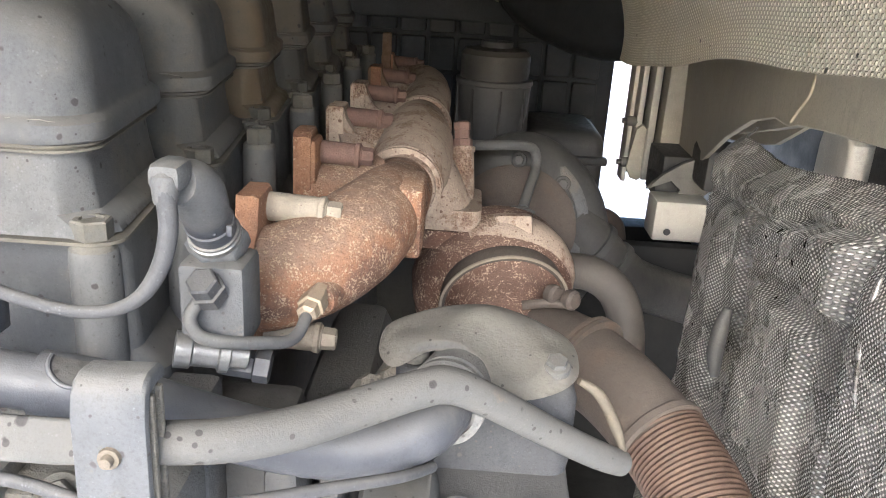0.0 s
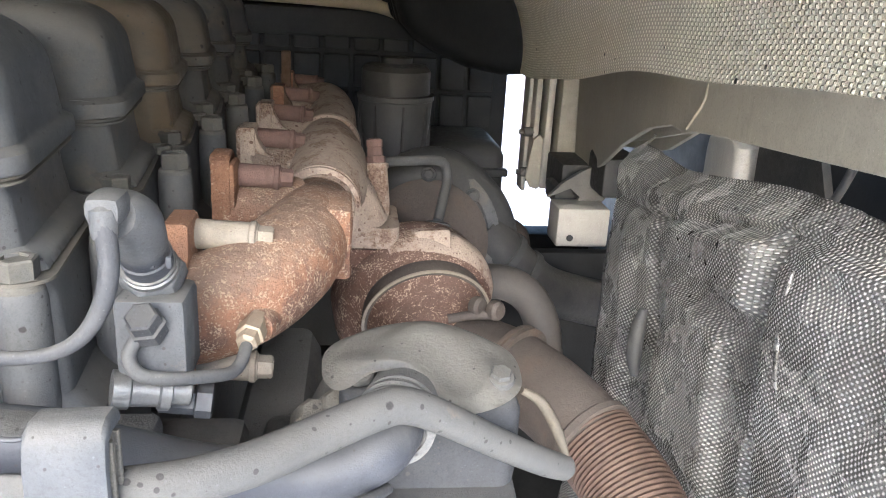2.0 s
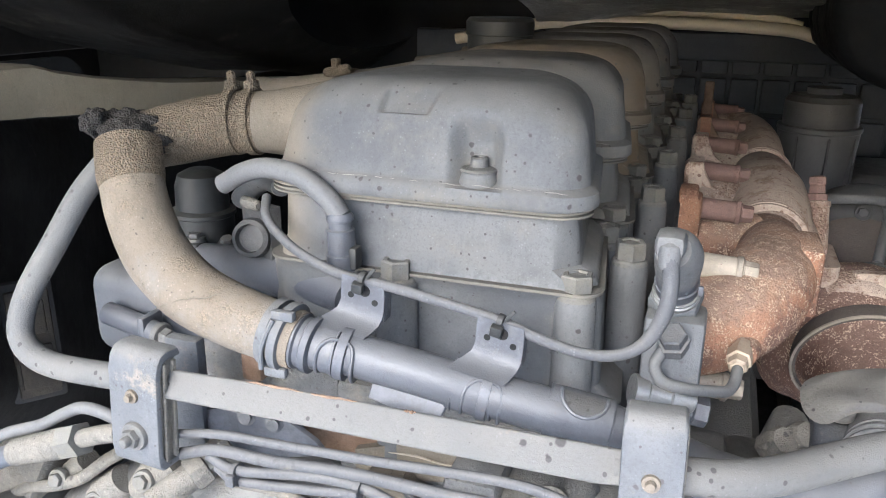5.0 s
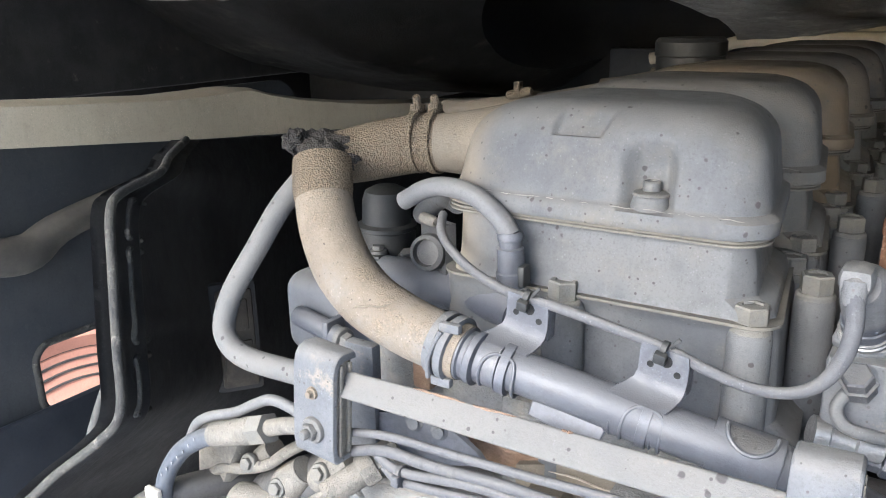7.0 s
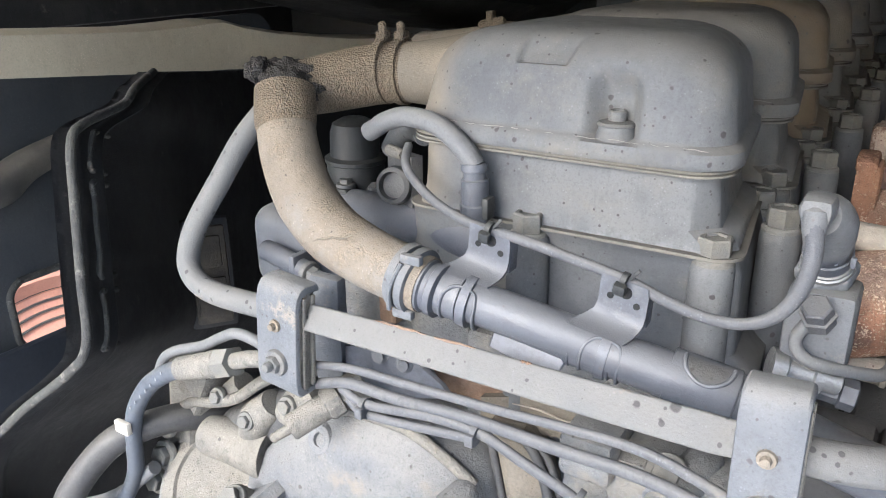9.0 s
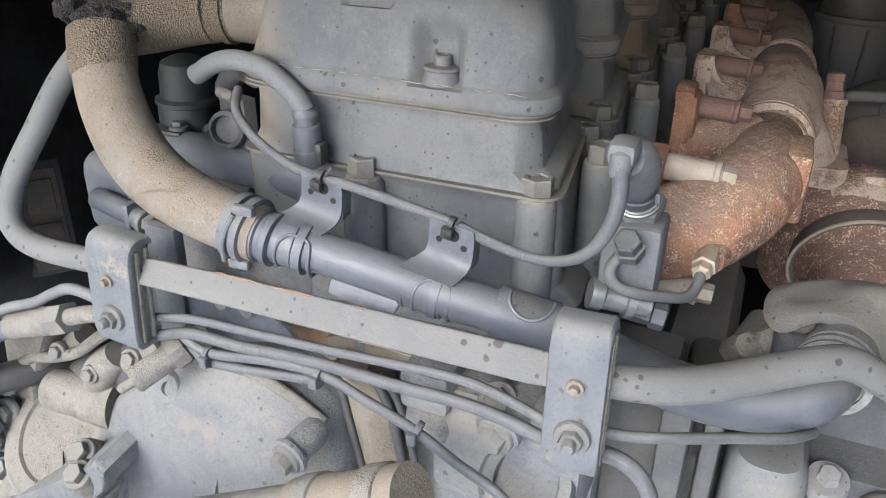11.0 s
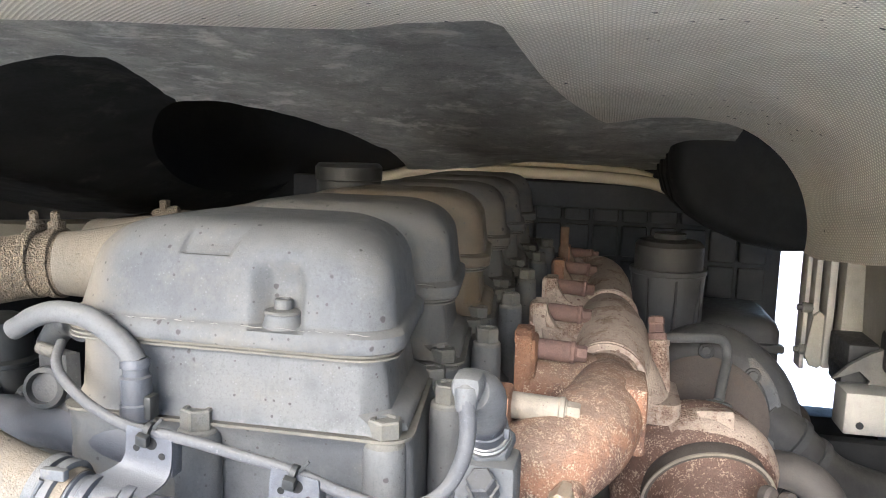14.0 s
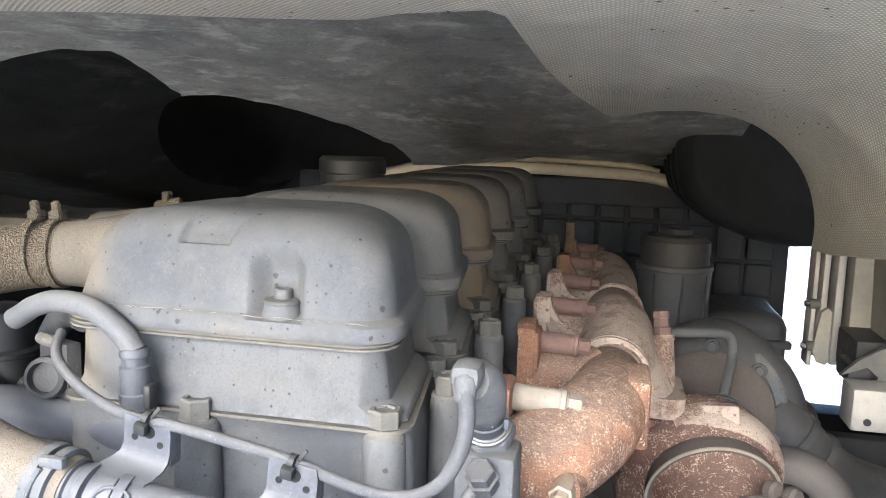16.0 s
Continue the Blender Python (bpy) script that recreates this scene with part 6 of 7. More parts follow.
lathe(bm, (-0.318, 0.172, 0.150), (1, 0, 0.2), [(0.003, -0.012), (0.004, -0.01), (0.004, 0.010), (0.003, 0.012)], 8)
rbox(bm, (-0.322, 0.168, 0.148), (-0.316, 0.176, 0.160), 0.001)
part("screw", bm, M_SLEEVE, bd)
thin_pipe("rear_intake_hose", "tan dusted hose running back from the second cover", "hose", [(-0.31, 0.20, 0.127), (-0.345, 0.195, 0.123), (-0.40, 0.22, 0.115), (-0.47, 0.30, 0.105)], 0.021, M_HOSE, 24)

# ---- timing housing and lower fittings ----
t = thing("timing_housing", (-0.29, -0.05, -0.3), "dusty grey ribbed cast housing under the pipe bundle", "housing")
bm = B()
prof = [(-0.440, -0.32), (-0.430, -0.216), (-0.402, -0.172), (-0.378, -0.148), (-0.352, -0.127), (-0.330, -0.109), (-0.306, -0.098), (-0.278, -0.0945), (-0.250, -0.095), (-0.224, -0.106), (-0.200, -0.122), (-0.190, -0.150), (-0.188, -0.32)]
rings = []
for y, g in ((-0.010, 0.0), (-0.050, 0.0), (-0.056, 0.004), (-0.060, 0.010), (-0.066, 0.032), (-0.0735, 0.060), (-0.0765, 0.075), (-0.078, 0.10), (-0.079, 0.16)):
    cx, cz = -0.305, -0.26
    rings.append([(cx + (x - cx) * (1 - g * 2.2), y, cz + (z - cz) * (1 - g * 2.2)) for x, z in prof])
loft(bm, rings)
part("casting", bm, M_CAST, t)
for pts, w in (([(-0.356, -0.150), (-0.366, -0.185), (-0.379, -0.238), (-0.386, -0.30)], 0.0032), ([(-0.276, -0.140), (-0.280, -0.165), (-0.286, -0.205), (-0.292, -0.30)], 0.0030), ([(-0.232, -0.160), (-0.236, -0.20), (-0.240, -0.30)], 0.0026)):
    bm = B()
    loft(bm, [[(x - w, -0.045, z), (x + w, -0.045, z), (x + w * 0.4, -0.0600 - 0.012 * i, z), (x - w * 0.4, -0.0600 - 0.012 * i, z)] for i, (x, z) in enumerate(pts)])
    part("rib", bm, M_CAST, t)
bm = B()
tube(bm, [(-0.384, -0.058, -0.152), (-0.345, -0.060, -0.121), (-0.306, -0.061, -0.0985), (-0.278, -0.061, -0.0955), (-0.250, -0.061, -0.096), (-0.224, -0.060, -0.107), (-0.200, -0.058, -0.123)], 0.0042, 10, 4)
part("flange_edge", bm, M_PAINT_TAN, t, "tan caked flange edge")
for p, ax_, r in (((-0.322, -0.081, -0.250), (0, -1, 0.2), 0.006), ((-0.4300, -0.066, -0.215), (0, -0.8, 0.6), 0.0045)):
    bm = B()
    lathe(bm, Vector(p) + Vector((0, 0.004, 0)), ax_, [(r * 1.9, -0.012), (r * 1.75, 0.001), (r * 1.5, 0.003)], 18)
    boss = part("bolt_boss", bm, M_CAST, t)
    bm = B()
    hex_bolt(bm, p, ax_, r, 0.006)
    part("bolt", bm, M_BOLT_TAN, boss)
for p, q, r in (((-0.2085, -0.092, -0.1310), (-0.2045, -0.070, -0.1280), 0.0080), ((-0.0703, -0.078, -0.0736), (-0.062, -0.040, -0.066), 0.0085)):
    p, q = Vector(p), Vector(q)
    bm = B()
    ln = (p - q).length
    lathe(bm, q, p - q, [(r * 1.10, -0.010), (r * 1.36, -0.006), (r * 1.42, ln * 0.25), (r * 1.36, ln - 0.0060), (r * 1.46, ln - 0.0052), (r * 1.70, ln - 0.0045), (r * 1.70, ln - 0.0012), (r * 1.52, ln)], 28)
    boss = part("bolt_boss", bm, M_CAST, t)
    bm = B()
    hex_bolt(bm, p, p - q, r, 0.009)
    part("bolt", bm, M_BOLT_TAN, boss)
bm = B()
ud = (Vector((-0.3212, -0.105, -0.0959)) - Vector((-0.297, -0.070, -0.0775))).normalized()
ub = Vector((-0.297, -0.070, -0.0775))
lathe(bm, ub, ud, [(0.0100, -0.016), (0.0118, -0.015), (0.0118, -0.002), (0.0106, -0.001), (0.0098, 0.001), (0.0098, 0.004)], 6, 0.2)
drain = part("drain_union", bm, M_BOLT_TAN, t, "dusty hexagon union with a round cap")
bm = B()
lathe(bm, ub, ud, [(0.0100, 0.003), (0.0126, 0.004), (0.0132, 0.006), (0.0132, 0.013), (0.0118, 0.015), (0.0096, 0.0155)], 6, 0.7)
part("cap_nut", bm, M_PAINT_TAN, drain)
bm = B()
lathe(bm, ub, ud, [(0.0094, 0.014), (0.0094, 0.0420), (0.0084, 0.0435), (0.0014, 0.0437), (0.0010, 0.0425), (0.0, 0.0425)], 28)
part("round_cap", bm, M_PAINT_TAN, drain, "round tan cap")
bm = B()
lathe(bm, (-0.3224, -0.072, -0.1229), (-0.1, -0.9, 0.42), [(0.0140, -0.012), (0.0120, -0.001), (0.0105, 0.001), (0.0052, 0.001), (0.0046, -0.004), (0, -0.004)], 24)
part("dowel_hole", bm, M_CAST, t)
bm = B()
lathe(bm, (-0.4700, -0.056, -0.1790), (1, 0.10, 0.02), [(0.0, 0.0), (0.0130, 0.0005), (0.0165, 0.004), (0.0180, 0.012), (0.0185, 0.030), (0.0210, 0.050), (0.0240, 0.075)], 28)
part("side_boss", bm, M_PAINT_TAN, t, "pale tan cylindrical boss")

t = thing("flywheel_cover", (-0.17, -0.04, -0.2), "tan dusted curved cover with dark rubber edges", "cover")
arc1 = [(-0.1985, -0.082), (-0.1955, -0.094), (-0.1915, -0.112), (-0.187, -0.133), (-0.180, -0.165), (-0.172, -0.21)]
arc2 = [(-0.1760, -0.083), (-0.1643, -0.0965), (-0.1560, -0.118), (-0.1500, -0.148), (-0.1480, -0.175), (-0.148, -0.21)]
bm = B()
loft(bm, [[(a[0] + (c[0] - a[0]) * k, -0.040 - 0.012 * math.sin(math.pi * k), a[1] + (c[1] - a[1]) * k) for k in (0, 0.2, 0.4, 0.6, 0.8, 1.0)] + [(c[0], -0.02, c[1]), (a[0], -0.02, a[1])] for a, c in zip(arc1, arc2)])
part("curved_cover", bm, M_NECK, t)
for arc, y, r in ((arc1, -0.044, 0.0030), (arc2, -0.041, 0.0036), ([(x + 0.008, z - 0.004) for x, z in arc2], -0.037, 0.0030)):
    bm = B()
    tube(bm, [(x, y, z) for x, z in arc], r, 10, 4)
    part("edge_seal", bm, M_RUBBER, t, "black rubber edge")

t = thing("lower_casting", (-0.06, -0.05, -0.2), "grey cast brackets and sockets below the pipe bracket", "casting")
bm = B()
rbox(bm, (-0.120, -0.062, -0.150), (-0.020, -0.010, -0.062), 0.010)
rbox(bm, (-0.138, -0.070, -0.082), (-0.104, -0.010, -0.052), 0.006)
lathe(bm, (-0.121, -0.050, -0.090), (0, -0.5, -0.9), [(0.018, -0.01), (0.017, 0.012), (0.013, 0.02), (0.0, 0.02)], 22)
lathe(bm, (-0.052, -0.070, -0.110), (0.1, -0.6, 0.8), [(0.030, -0.06), (0.030, -0.006), (0.027, 0.0), (0.020, 0.001), (0.019, -0.006), (0.0, -0.006)], 32)
part("casting", bm, M_CAST, t)
bm = B()
hex_bolt(bm, (-0.075, -0.062, -0.062), (0.1, -0.7, 0.5), 0.0085, 0.009)
part("bolt", bm, M_BOLT_TAN, t)
bm = B()
rbox(bm, (0.016, -0.04, -0.40), (0.034, 0.0, -0.055), 0.004)
rbox(bm, (0.040, -0.02, -0.40), (0.052, 0.02, -0.065), 0.004)
part("upright_web", bm, M_DARKMETAL, t)

t = thing("transfer_pipe", (-0.3, -0.16, -0.2), "tan pipe with peeling grey paint and banded rubber end", "pipe")
bm = B()
tube(bm, [(-0.60, -0.155, -0.37), (-0.479, -0.16, -0.287), (-0.374, -0.16, -0.213), (-0.252, -0.16, -0.147), (-0.146, -0.16, -0.089)], [0.0165] * 5, 28, 6)
part("pipe", bm, surf("peeling_pipe_paint", (0.099, 0.092, 0.077), (0.081, 0.076, 0.064), 30, 0.7, 0.0, 0.35, 500, None, ((0.106, 0.098, 0.083), 0.4), ((0.036, 0.039, 0.048), 60, 0.53, 0.56), grime=0.5), t)
bm = B()
tube(bm, [(-0.152, -0.16, -0.092), (-0.115, -0.16, -0.0716), (-0.085, -0.16, -0.0552)], 0.0185, 28, 4)
part("rubber_end", bm, M_HOSE, t)
for k in (0.12, 0.50):
    p = Vector((-0.152, -0.16, -0.092)).lerp(Vector((-0.050, -0.16, -0.036)), k)
    bm = B()
    lathe(bm, p, (0.88, 0, 0.48), [(0.0185, -0.007), (0.0200, -0.006), (0.0200, 0.006), (0.0185, 0.007)], 30)
    part("band", bm, M_PAINT_TAN, t)

# ---- hose fittings on the far side ----
t = thing("hydraulic_fitting", (-0.40, -0.095, -0.07), "pale crimped hose fitting with hexagon nut", "fitting")
bm = B()
tube(bm, [(-0.345, -0.095, -0.052), (-0.362, -0.095, -0.057), (-0.384, -0.095, -0.066)], 0.0062, 16, 3)
part("pipe", bm, M_PAINT_TAN, t)
bm = B()
fa = Vector((-0.062, 0, -0.024))
lathe(bm, (-0.376, -0.095, -0.063), fa, [(0.0115, 0.0), (0.0115, 0.016), (0.0098, 0.017)], 6, 0.3)
part("nut", bm, M_BOLT_TAN, t)
bm = B()
lathe(bm, (-0.390, -0.095, -0.0685), fa, [(0.0098, 0.0), (0.0105, 0.002), (0.0105, 0.012), (0.0092, 0.013), (0.0100, 0.015), (0.0100, 0.028), (0.0088, 0.029), (0.0094, 0.031), (0.0094, 0.050), (0.007, 0.052)], 24)
part("ferrule", bm, M_PAINT_TAN, t, "pale crimped ferrule")
bm = B()
tube(bm, [(-0.432, -0.095, -0.085), (-0.455, -0.096, -0.096), (-0.480, -0.097, -0.115), (-0.498, -0.10, -0.142), (-0.507, -0.10, -0.172), (-0.513, -0.10, -0.207), (-0.535, -0.10, -0.243), (-0.575, -0.10, -0.275), (-0.62, -0.10, -0.305)], [0.0072, 0.0075, 0.0075, 0.0072, 0.007, 0.007, 0.007, 0.007, 0.007], 18, 6)
hose = part("rubber_hose", bm, surf("blue_grey_hose", (0.042, 0.049, 0.061), (0.033, 0.037, 0.044), 40, 0.55, 0.0, 0.05, 600, None, (DUST, 0.3)), t, "blue-grey rubber hose with printed marking")
bm = B()
for i in range(7):
    a = Vector((-0.452, -0.1030, -0.0915)).lerp(Vector((-0.4935, -0.1070, -0.1340)), i / 6)
    rbox(bm, a - Vector((0.0008, 0.0003, 0.0014)), a + Vector((0.0008, 0.0003, 0.0014)), 0.0002)
part("printed_bar", bm, M_INK, hose)
bm = B()
rbox(bm, (-0.512, -0.112, -0.160), (-0.496, -0.107, -0.149), 0.001, None)
part("tag", bm, M_BEAM, hose, "white cable tie head")

t = thing("thick_hose", (-0.55, -0.14, -0.25), "black thick hose with a tan hexagon coupling", "hose")
bm = B()
tube(bm, [(-0.466, -0.015, -0.190), (-0.480, -0.050, -0.168), (-0.503, -0.082, -0.166), (-0.530, -0.110, -0.182), (-0.552, -0.138, -0.222), (-0.556, -0.146, -0.252)], 0.0125, 20, 6)
part("hose", bm, M_RUBBER, t)
bm = B()
lathe(bm, (-0.556, -0.146, -0.250), (-0.15, -0.05, -1), [(0.013, 0.0), (0.0145, 0.001), (0.0145, 0.018), (0.0185, 0.019), (0.0185, 0.038), (0.014, 0.039), (0.014, 0.07)], 6, 0.2)
part("coupling", bm, M_BOLT_TAN, t)

thin_pipe("brake_pipe", "thin grey pipe bent over the fitting", "pipe", [(-0.335, -0.088, -0.056), (-0.358, -0.085, -0.049), (-0.381, -0.085, -0.0465), (-0.400, -0.085, -0.055), (-0.422, -0.085, -0.068), (-0.452, -0.085, -0.080), (-0.470, -0.085, -0.092), (-0.481, -0.085, -0.110)], 0.0042, M_GREYHOSE)
thin_pipe("brake_pipe", "thin tan pipe curving behind the fittings", "pipe", [(-0.365, -0.06, -0.085), (-0.394, -0.06, -0.105), (-0.42, -0.06, -0.126), (-0.448, -0.06, -0.139), (-0.475, -0.06, -0.147), (-0.501, -0.06, -0.166)], 0.0048, M_PAINT_TAN)
thin_pipe("wiring_loom", "grey corrugated loom along the chassis", "wiring", [(-0.80, -0.10, -0.355), (-0.74, -0.10, -0.338), (-0.686, -0.10, -0.318), (-0.604, -0.10, -0.281), (-0.545, -0.10, -0.245), (-0.500, -0.09, -0.205)], 0.0062, M_GREYHOSE)
thin_pipe("wiring_loom", "thick grey loom along the chassis", "wiring", [(-0.80, -0.10, -0.385), (-0.70, -0.10, -0.345), (-0.640, -0.10, -0.316), (-0.585, -0.10, -0.296)], 0.0105, M_GREYHOSE)
thin_pipe("wiring_loom", "blue-grey loom along the chassis", "wiring", [(-0.80, -0.11, -0.42), (-0.70, -0.11, -0.375), (-0.60, -0.11, -0.335)], 0.0115, M_TUBE)

t = thing("support_bracket", (-0.46, -0.07, -0.2), "tan cast support bracket with three bolts", "bracket")
bm = B()
arm = [(-0.478, -0.118, 0.030), (-0.486, -0.140, 0.026), (-0.497, -0.172, 0.020), (-0.506, -0.206, 0.021), (-0.516, -0.240, 0.027), (-0.520, -0.280, 0.034)]
loft(bm, [[(x - w, -0.030, z), (x - w, -0.052, z), (x - w + 0.004, -0.057, z), (x + w - 0.004, -0.062, z), (x + w, -0.057, z), (x + w, -0.030, z)] for x, z, w in arm])
part("web", bm, M_PAINT_TAN, t)
for p in ((-0.503, -0.070, -0.172), (-0.508, -0.072, -0.206), (-0.520, -0.075, -0.235)):
    bm = B()
    hex_bolt(bm, p, (0.0, -1, 0.25), 0.0095, 0.009)
    part("bolt", bm, M_BOLT_TAN, t)
t = thing("pump_cover", (-0.44, -0.09, -0.22), "tan cast pump cover with a tilted flange", "pump cover")
bm = B()
pa, pc = Vector((0.05, -0.62, 0.75)), Vector((-0.440, -0.070, -0.205))
lathe(bm, pc, pa, [(0.062, -0.07), (0.062, -0.006), (0.059, -0.002), (0.054, 0.0), (0.046, 0.0005), (0.044, -0.002), (0.0, -0.001)], 48)
tube(bm, [(-0.43, -0.06, -0.26), (-0.47, -0.08, -0.28), (-0.53, -0.09, -0.32)], [0.05, 0.045, 0.04], 20, 4)
pump = part("casting", bm, M_PAINT_TAN, t)
bm = B()
lathe(bm, pc, pa, [(0.0605, -0.012), (0.0645, -0.011), (0.0645, -0.007), (0.0605, -0.006)], 48)
part("raised_ring", bm, M_CAST, pump)
bm = B()
out = [(-0.474, -0.249), (-0.440, -0.226), (-0.398, -0.196), (-0.364, -0.170), (-0.355, -0.176), (-0.357, -0.193), (-0.372, -0.210), (-0.395, -0.235), (-0.425, -0.262), (-0.450, -0.272)]
loft(bm, [[(x * k + (1 - k) * -0.41, y, z * k + (1 - k) * -0.22 + dz) for x, z in out] for y, k, dz in ((-0.070, 0.97, 0.0), (-0.110, 1.0, -0.003), (-0.114, 0.985, -0.004), (-0.1155, 0.95, -0.004))])
part("bracket_plate", bm, M_CAST, pump, "grey triangular bracket plate")
for p, r in (((-0.392, -0.100, -0.187), 0.0085), ((-0.380, -0.116, -0.190), 0.0080), ((-0.497, -0.098, -0.246), 0.0090), ((-0.540, -0.098, -0.288), 0.0090)):
    bm = B()
    lathe(bm, p, (0.0, -0.6, 0.8), [(r * 1.7, -0.016), (r * 1.6, -0.003), (r * 1.4, -0.001)], 18)
    boss = part("bolt_boss", bm, M_PAINT_TAN, pump)
    bm = B()
    hex_bolt(bm, p, (0.0, -0.6, 0.8), r, 0.009)
    part("bolt", bm, M_BOLT_TAN, boss)
t = thing("chassis_arm", (-0.50, -0.12, -0.34), "chassis arm under the hoses, coloured dark like the shaded gaps", "chassis arm")
# Dark colour gives the arm the shade of the gaps between the castings.
bm = B()
tube(bm, [(-0.72, -0.16, -0.43), (-0.62, -0.14, -0.375), (-0.52, -0.12, -0.315), (-0.45, -0.10, -0.27)], [0.04, 0.04, 0.036, 0.03], 20, 5)
part("arm", bm, M_DARKMETAL, t)
t = thing("side_casting", (-0.38, 0.0, -0.13), "tan rounded castings behind the fittings", "casting")
# Coloured dark as the shade behind the tan bosses.
bm = B()
tube(bm, [(-0.30, -0.02, -0.10), (-0.36, -0.03, -0.13), (-0.41, -0.035, -0.155), (-0.46, -0.03, -0.19)], [0.022, 0.024, 0.022, 0.022], 22, 5)
part("curved_casting", bm, M_DARKMETAL, t)
for pts, r in (([(-0.338, -0.052, -0.098), (-0.356, -0.054, -0.112), (-0.372, -0.052, -0.128)], [0.010, 0.014, 0.011]), ([(-0.388, -0.050, -0.125), (-0.405, -0.052, -0.143), (-0.418, -0.050, -0.165)], [0.012, 0.016, 0.012]), ([(-0.425, -0.046, -0.120), (-0.440, -0.048, -0.134)], [0.010, 0.010])):
    bm = B()
    tube(bm, pts, r, 16, 5)
    lump = part("cast_boss", bm, M_PAINT_TAN, t)
    bm = B()
    hex_bolt(bm, Vector(pts[1]) + Vector((0, -0.014, 0.004)), (0.1, -1, 0.3), 0.0055, 0.006)
    part("bolt", bm, M_BOLT_TAN, lump)
# Dark fill: the shade between the castings is put into this block's colour.
bm = B()
rbox(bm, (-0.42, 0.0, -0.30), (-0.30, 0.06, -0.09), 0.012)
part("block_casting", bm, M_DARKMETAL, t)


# ---- insulation over the engine ----
def tunnel_edge(x):
    """How far back the woven sheet reaches at x."""
    pts = ((-1.6, 0.18), (-0.60, 0.175), (-0.36, 0.16), (-0.16, 0.185), (-0.12, 0.165), (-0.045, 0.16), (-0.04, 0.36), (0.0, 0.56), (0.03, 0.72), (0.08, 0.62), (0.13, 0.60), (0.20, 0.64), (0.30, 0.72), (0.70, 0.72))
    for (a, ya), (b, yb) in zip(pts, pts[1:]):
        if x <= b:
            return ya + (yb - ya) * (x - a) / (b - a)
    return pts[-1][1]


def sheet_point(u, v):
    """The cloth hangs level over the engine and curls down along the side."""
    w = 1.62 * u
    if w < 1.36:
        x, drop = -1.2 + w, 0.0
    else:
        a = min(1.0, (w - 1.36) / 0.26)
        x = 0.16 + 0.145 * math.sin(a * math.pi * 0.55)
        drop = 0.165 * (1 - math.cos(a * math.pi * 0.55)) / (1 - math.cos(math.pi * 0.55))
    y1 = tunnel_edge(x)
    y = -0.32 + (y1 + 0.32) * v
    z = 0.302 - 0.055 * bump01((y - 0.15) / 0.55) - drop * (1.0 - 0.12 * bump01((0.25 - y) / 0.5))
    z += 0.003 * math.sin(9 * x + 4 * y) + 0.0015 * math.sin(23 * y + 5 * x)
    return (x, y, z)


bm = B()
grid_surface(bm, 150, 60, sheet_point, 0.012, uv=lambda u, v: (1.62 * u, sheet_point(u, v)[1]))
solo("insulation_sheet", bm, M_FOAM, "pale woven insulation sheet sagging under the cab floor", "insulation", kind="structure")


def liner_z(x, y):
    z = 0.322 - 0.165 * bump01((y - 0.25) / 1.3) - 0.02 * bump01((y - 0.05) / 1.4)
    z += 0.010 * noise.noise(Vector((x * 3.0, y * 3.0, 0))) + 0.004 * noise.noise(Vector((x * 11, y * 11, 3))) + 0.0022 * noise.noise(Vector((x * 34, y * 20, 5)))
    z += 0.024 * bump01((y - 0.95) / 0.35) * bump01((x + 0.35) / 0.25)
    return z - 0.14 * bump01((-0.62 - x) / 0.35) * bump01((y - 0.2) / 0.6)


def liner_point(u, v):
    x, y = -1.25 + 1.48 * u, 0.05 + 1.40 * v
    x += 0.05 * math.sin(5 * y) * bump01(1 - abs(u - 0.43) / 0.12)
    return (x, y, liner_z(x, y))


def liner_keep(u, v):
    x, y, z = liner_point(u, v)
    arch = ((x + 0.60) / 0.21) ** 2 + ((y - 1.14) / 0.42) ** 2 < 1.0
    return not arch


def to_arch(co):
    """Draws a vertex near the arch exactly onto its rim."""
    dx, dy = (co.x + 0.60) / 0.21, (co.y - 1.14) / 0.42
    q = math.hypot(dx, dy)
    if 0.90 < q < 1.10:
        co.x, co.y = -0.60 + 0.21 * dx / q, 1.14 + 0.42 * dy / q
        co.z = liner_z(co.x, co.y)


def liner_piece(side):
    bm = B()
    grid_surface(bm, 200, 160, liner_point, 0.0, lambda u, v: liner_keep(u, v) and side(u, v))
    for v in bm.verts:
        if any(e.is_boundary for e in v.link_edges):
            to_arch(v.co)
    bmesh.ops.solidify(bm, geom=list(bm.faces), thickness=0.010)
    return bm


t = thing("tunnel_liner", (-0.5, 0.6, 0.3), "scuffed felt liner under the cab floor, one piece painted dark as shade", "liner", kind="structure")
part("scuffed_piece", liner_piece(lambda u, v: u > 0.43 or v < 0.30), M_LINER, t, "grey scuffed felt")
# Same liner, painted black where it runs back into shade.
part("sooty_piece", liner_piece(lambda u, v: u < 0.43 and v > 0.30), M_LINER_SHADE, t, "felt with the shade painted in as black")

t = thing("cross_tube", (-0.15, 1.34, 0.14), "tan painted cross tube behind the engine", "cross tube")
bm = B()
tube(bm, [(-0.60, 1.34, 0.105), (-0.46, 1.34, 0.130), (-0.38, 1.34, 0.146), (-0.15, 1.34, 0.150), (0.05, 1.34, 0.144), (0.13, 1.34, 0.136), (0.19, 1.34, 0.115)], 0.013, 18, 5)
part("tube", bm, M_BEAM_L, t)
bm = B()
tube(bm, [(-0.40, 1.36, 0.168), (-0.15, 1.36, 0.172), (0.05, 1.36, 0.164), (0.13, 1.36, 0.148)], 0.009, 14, 5)
part("rail", bm, M_BEAM_L, t)

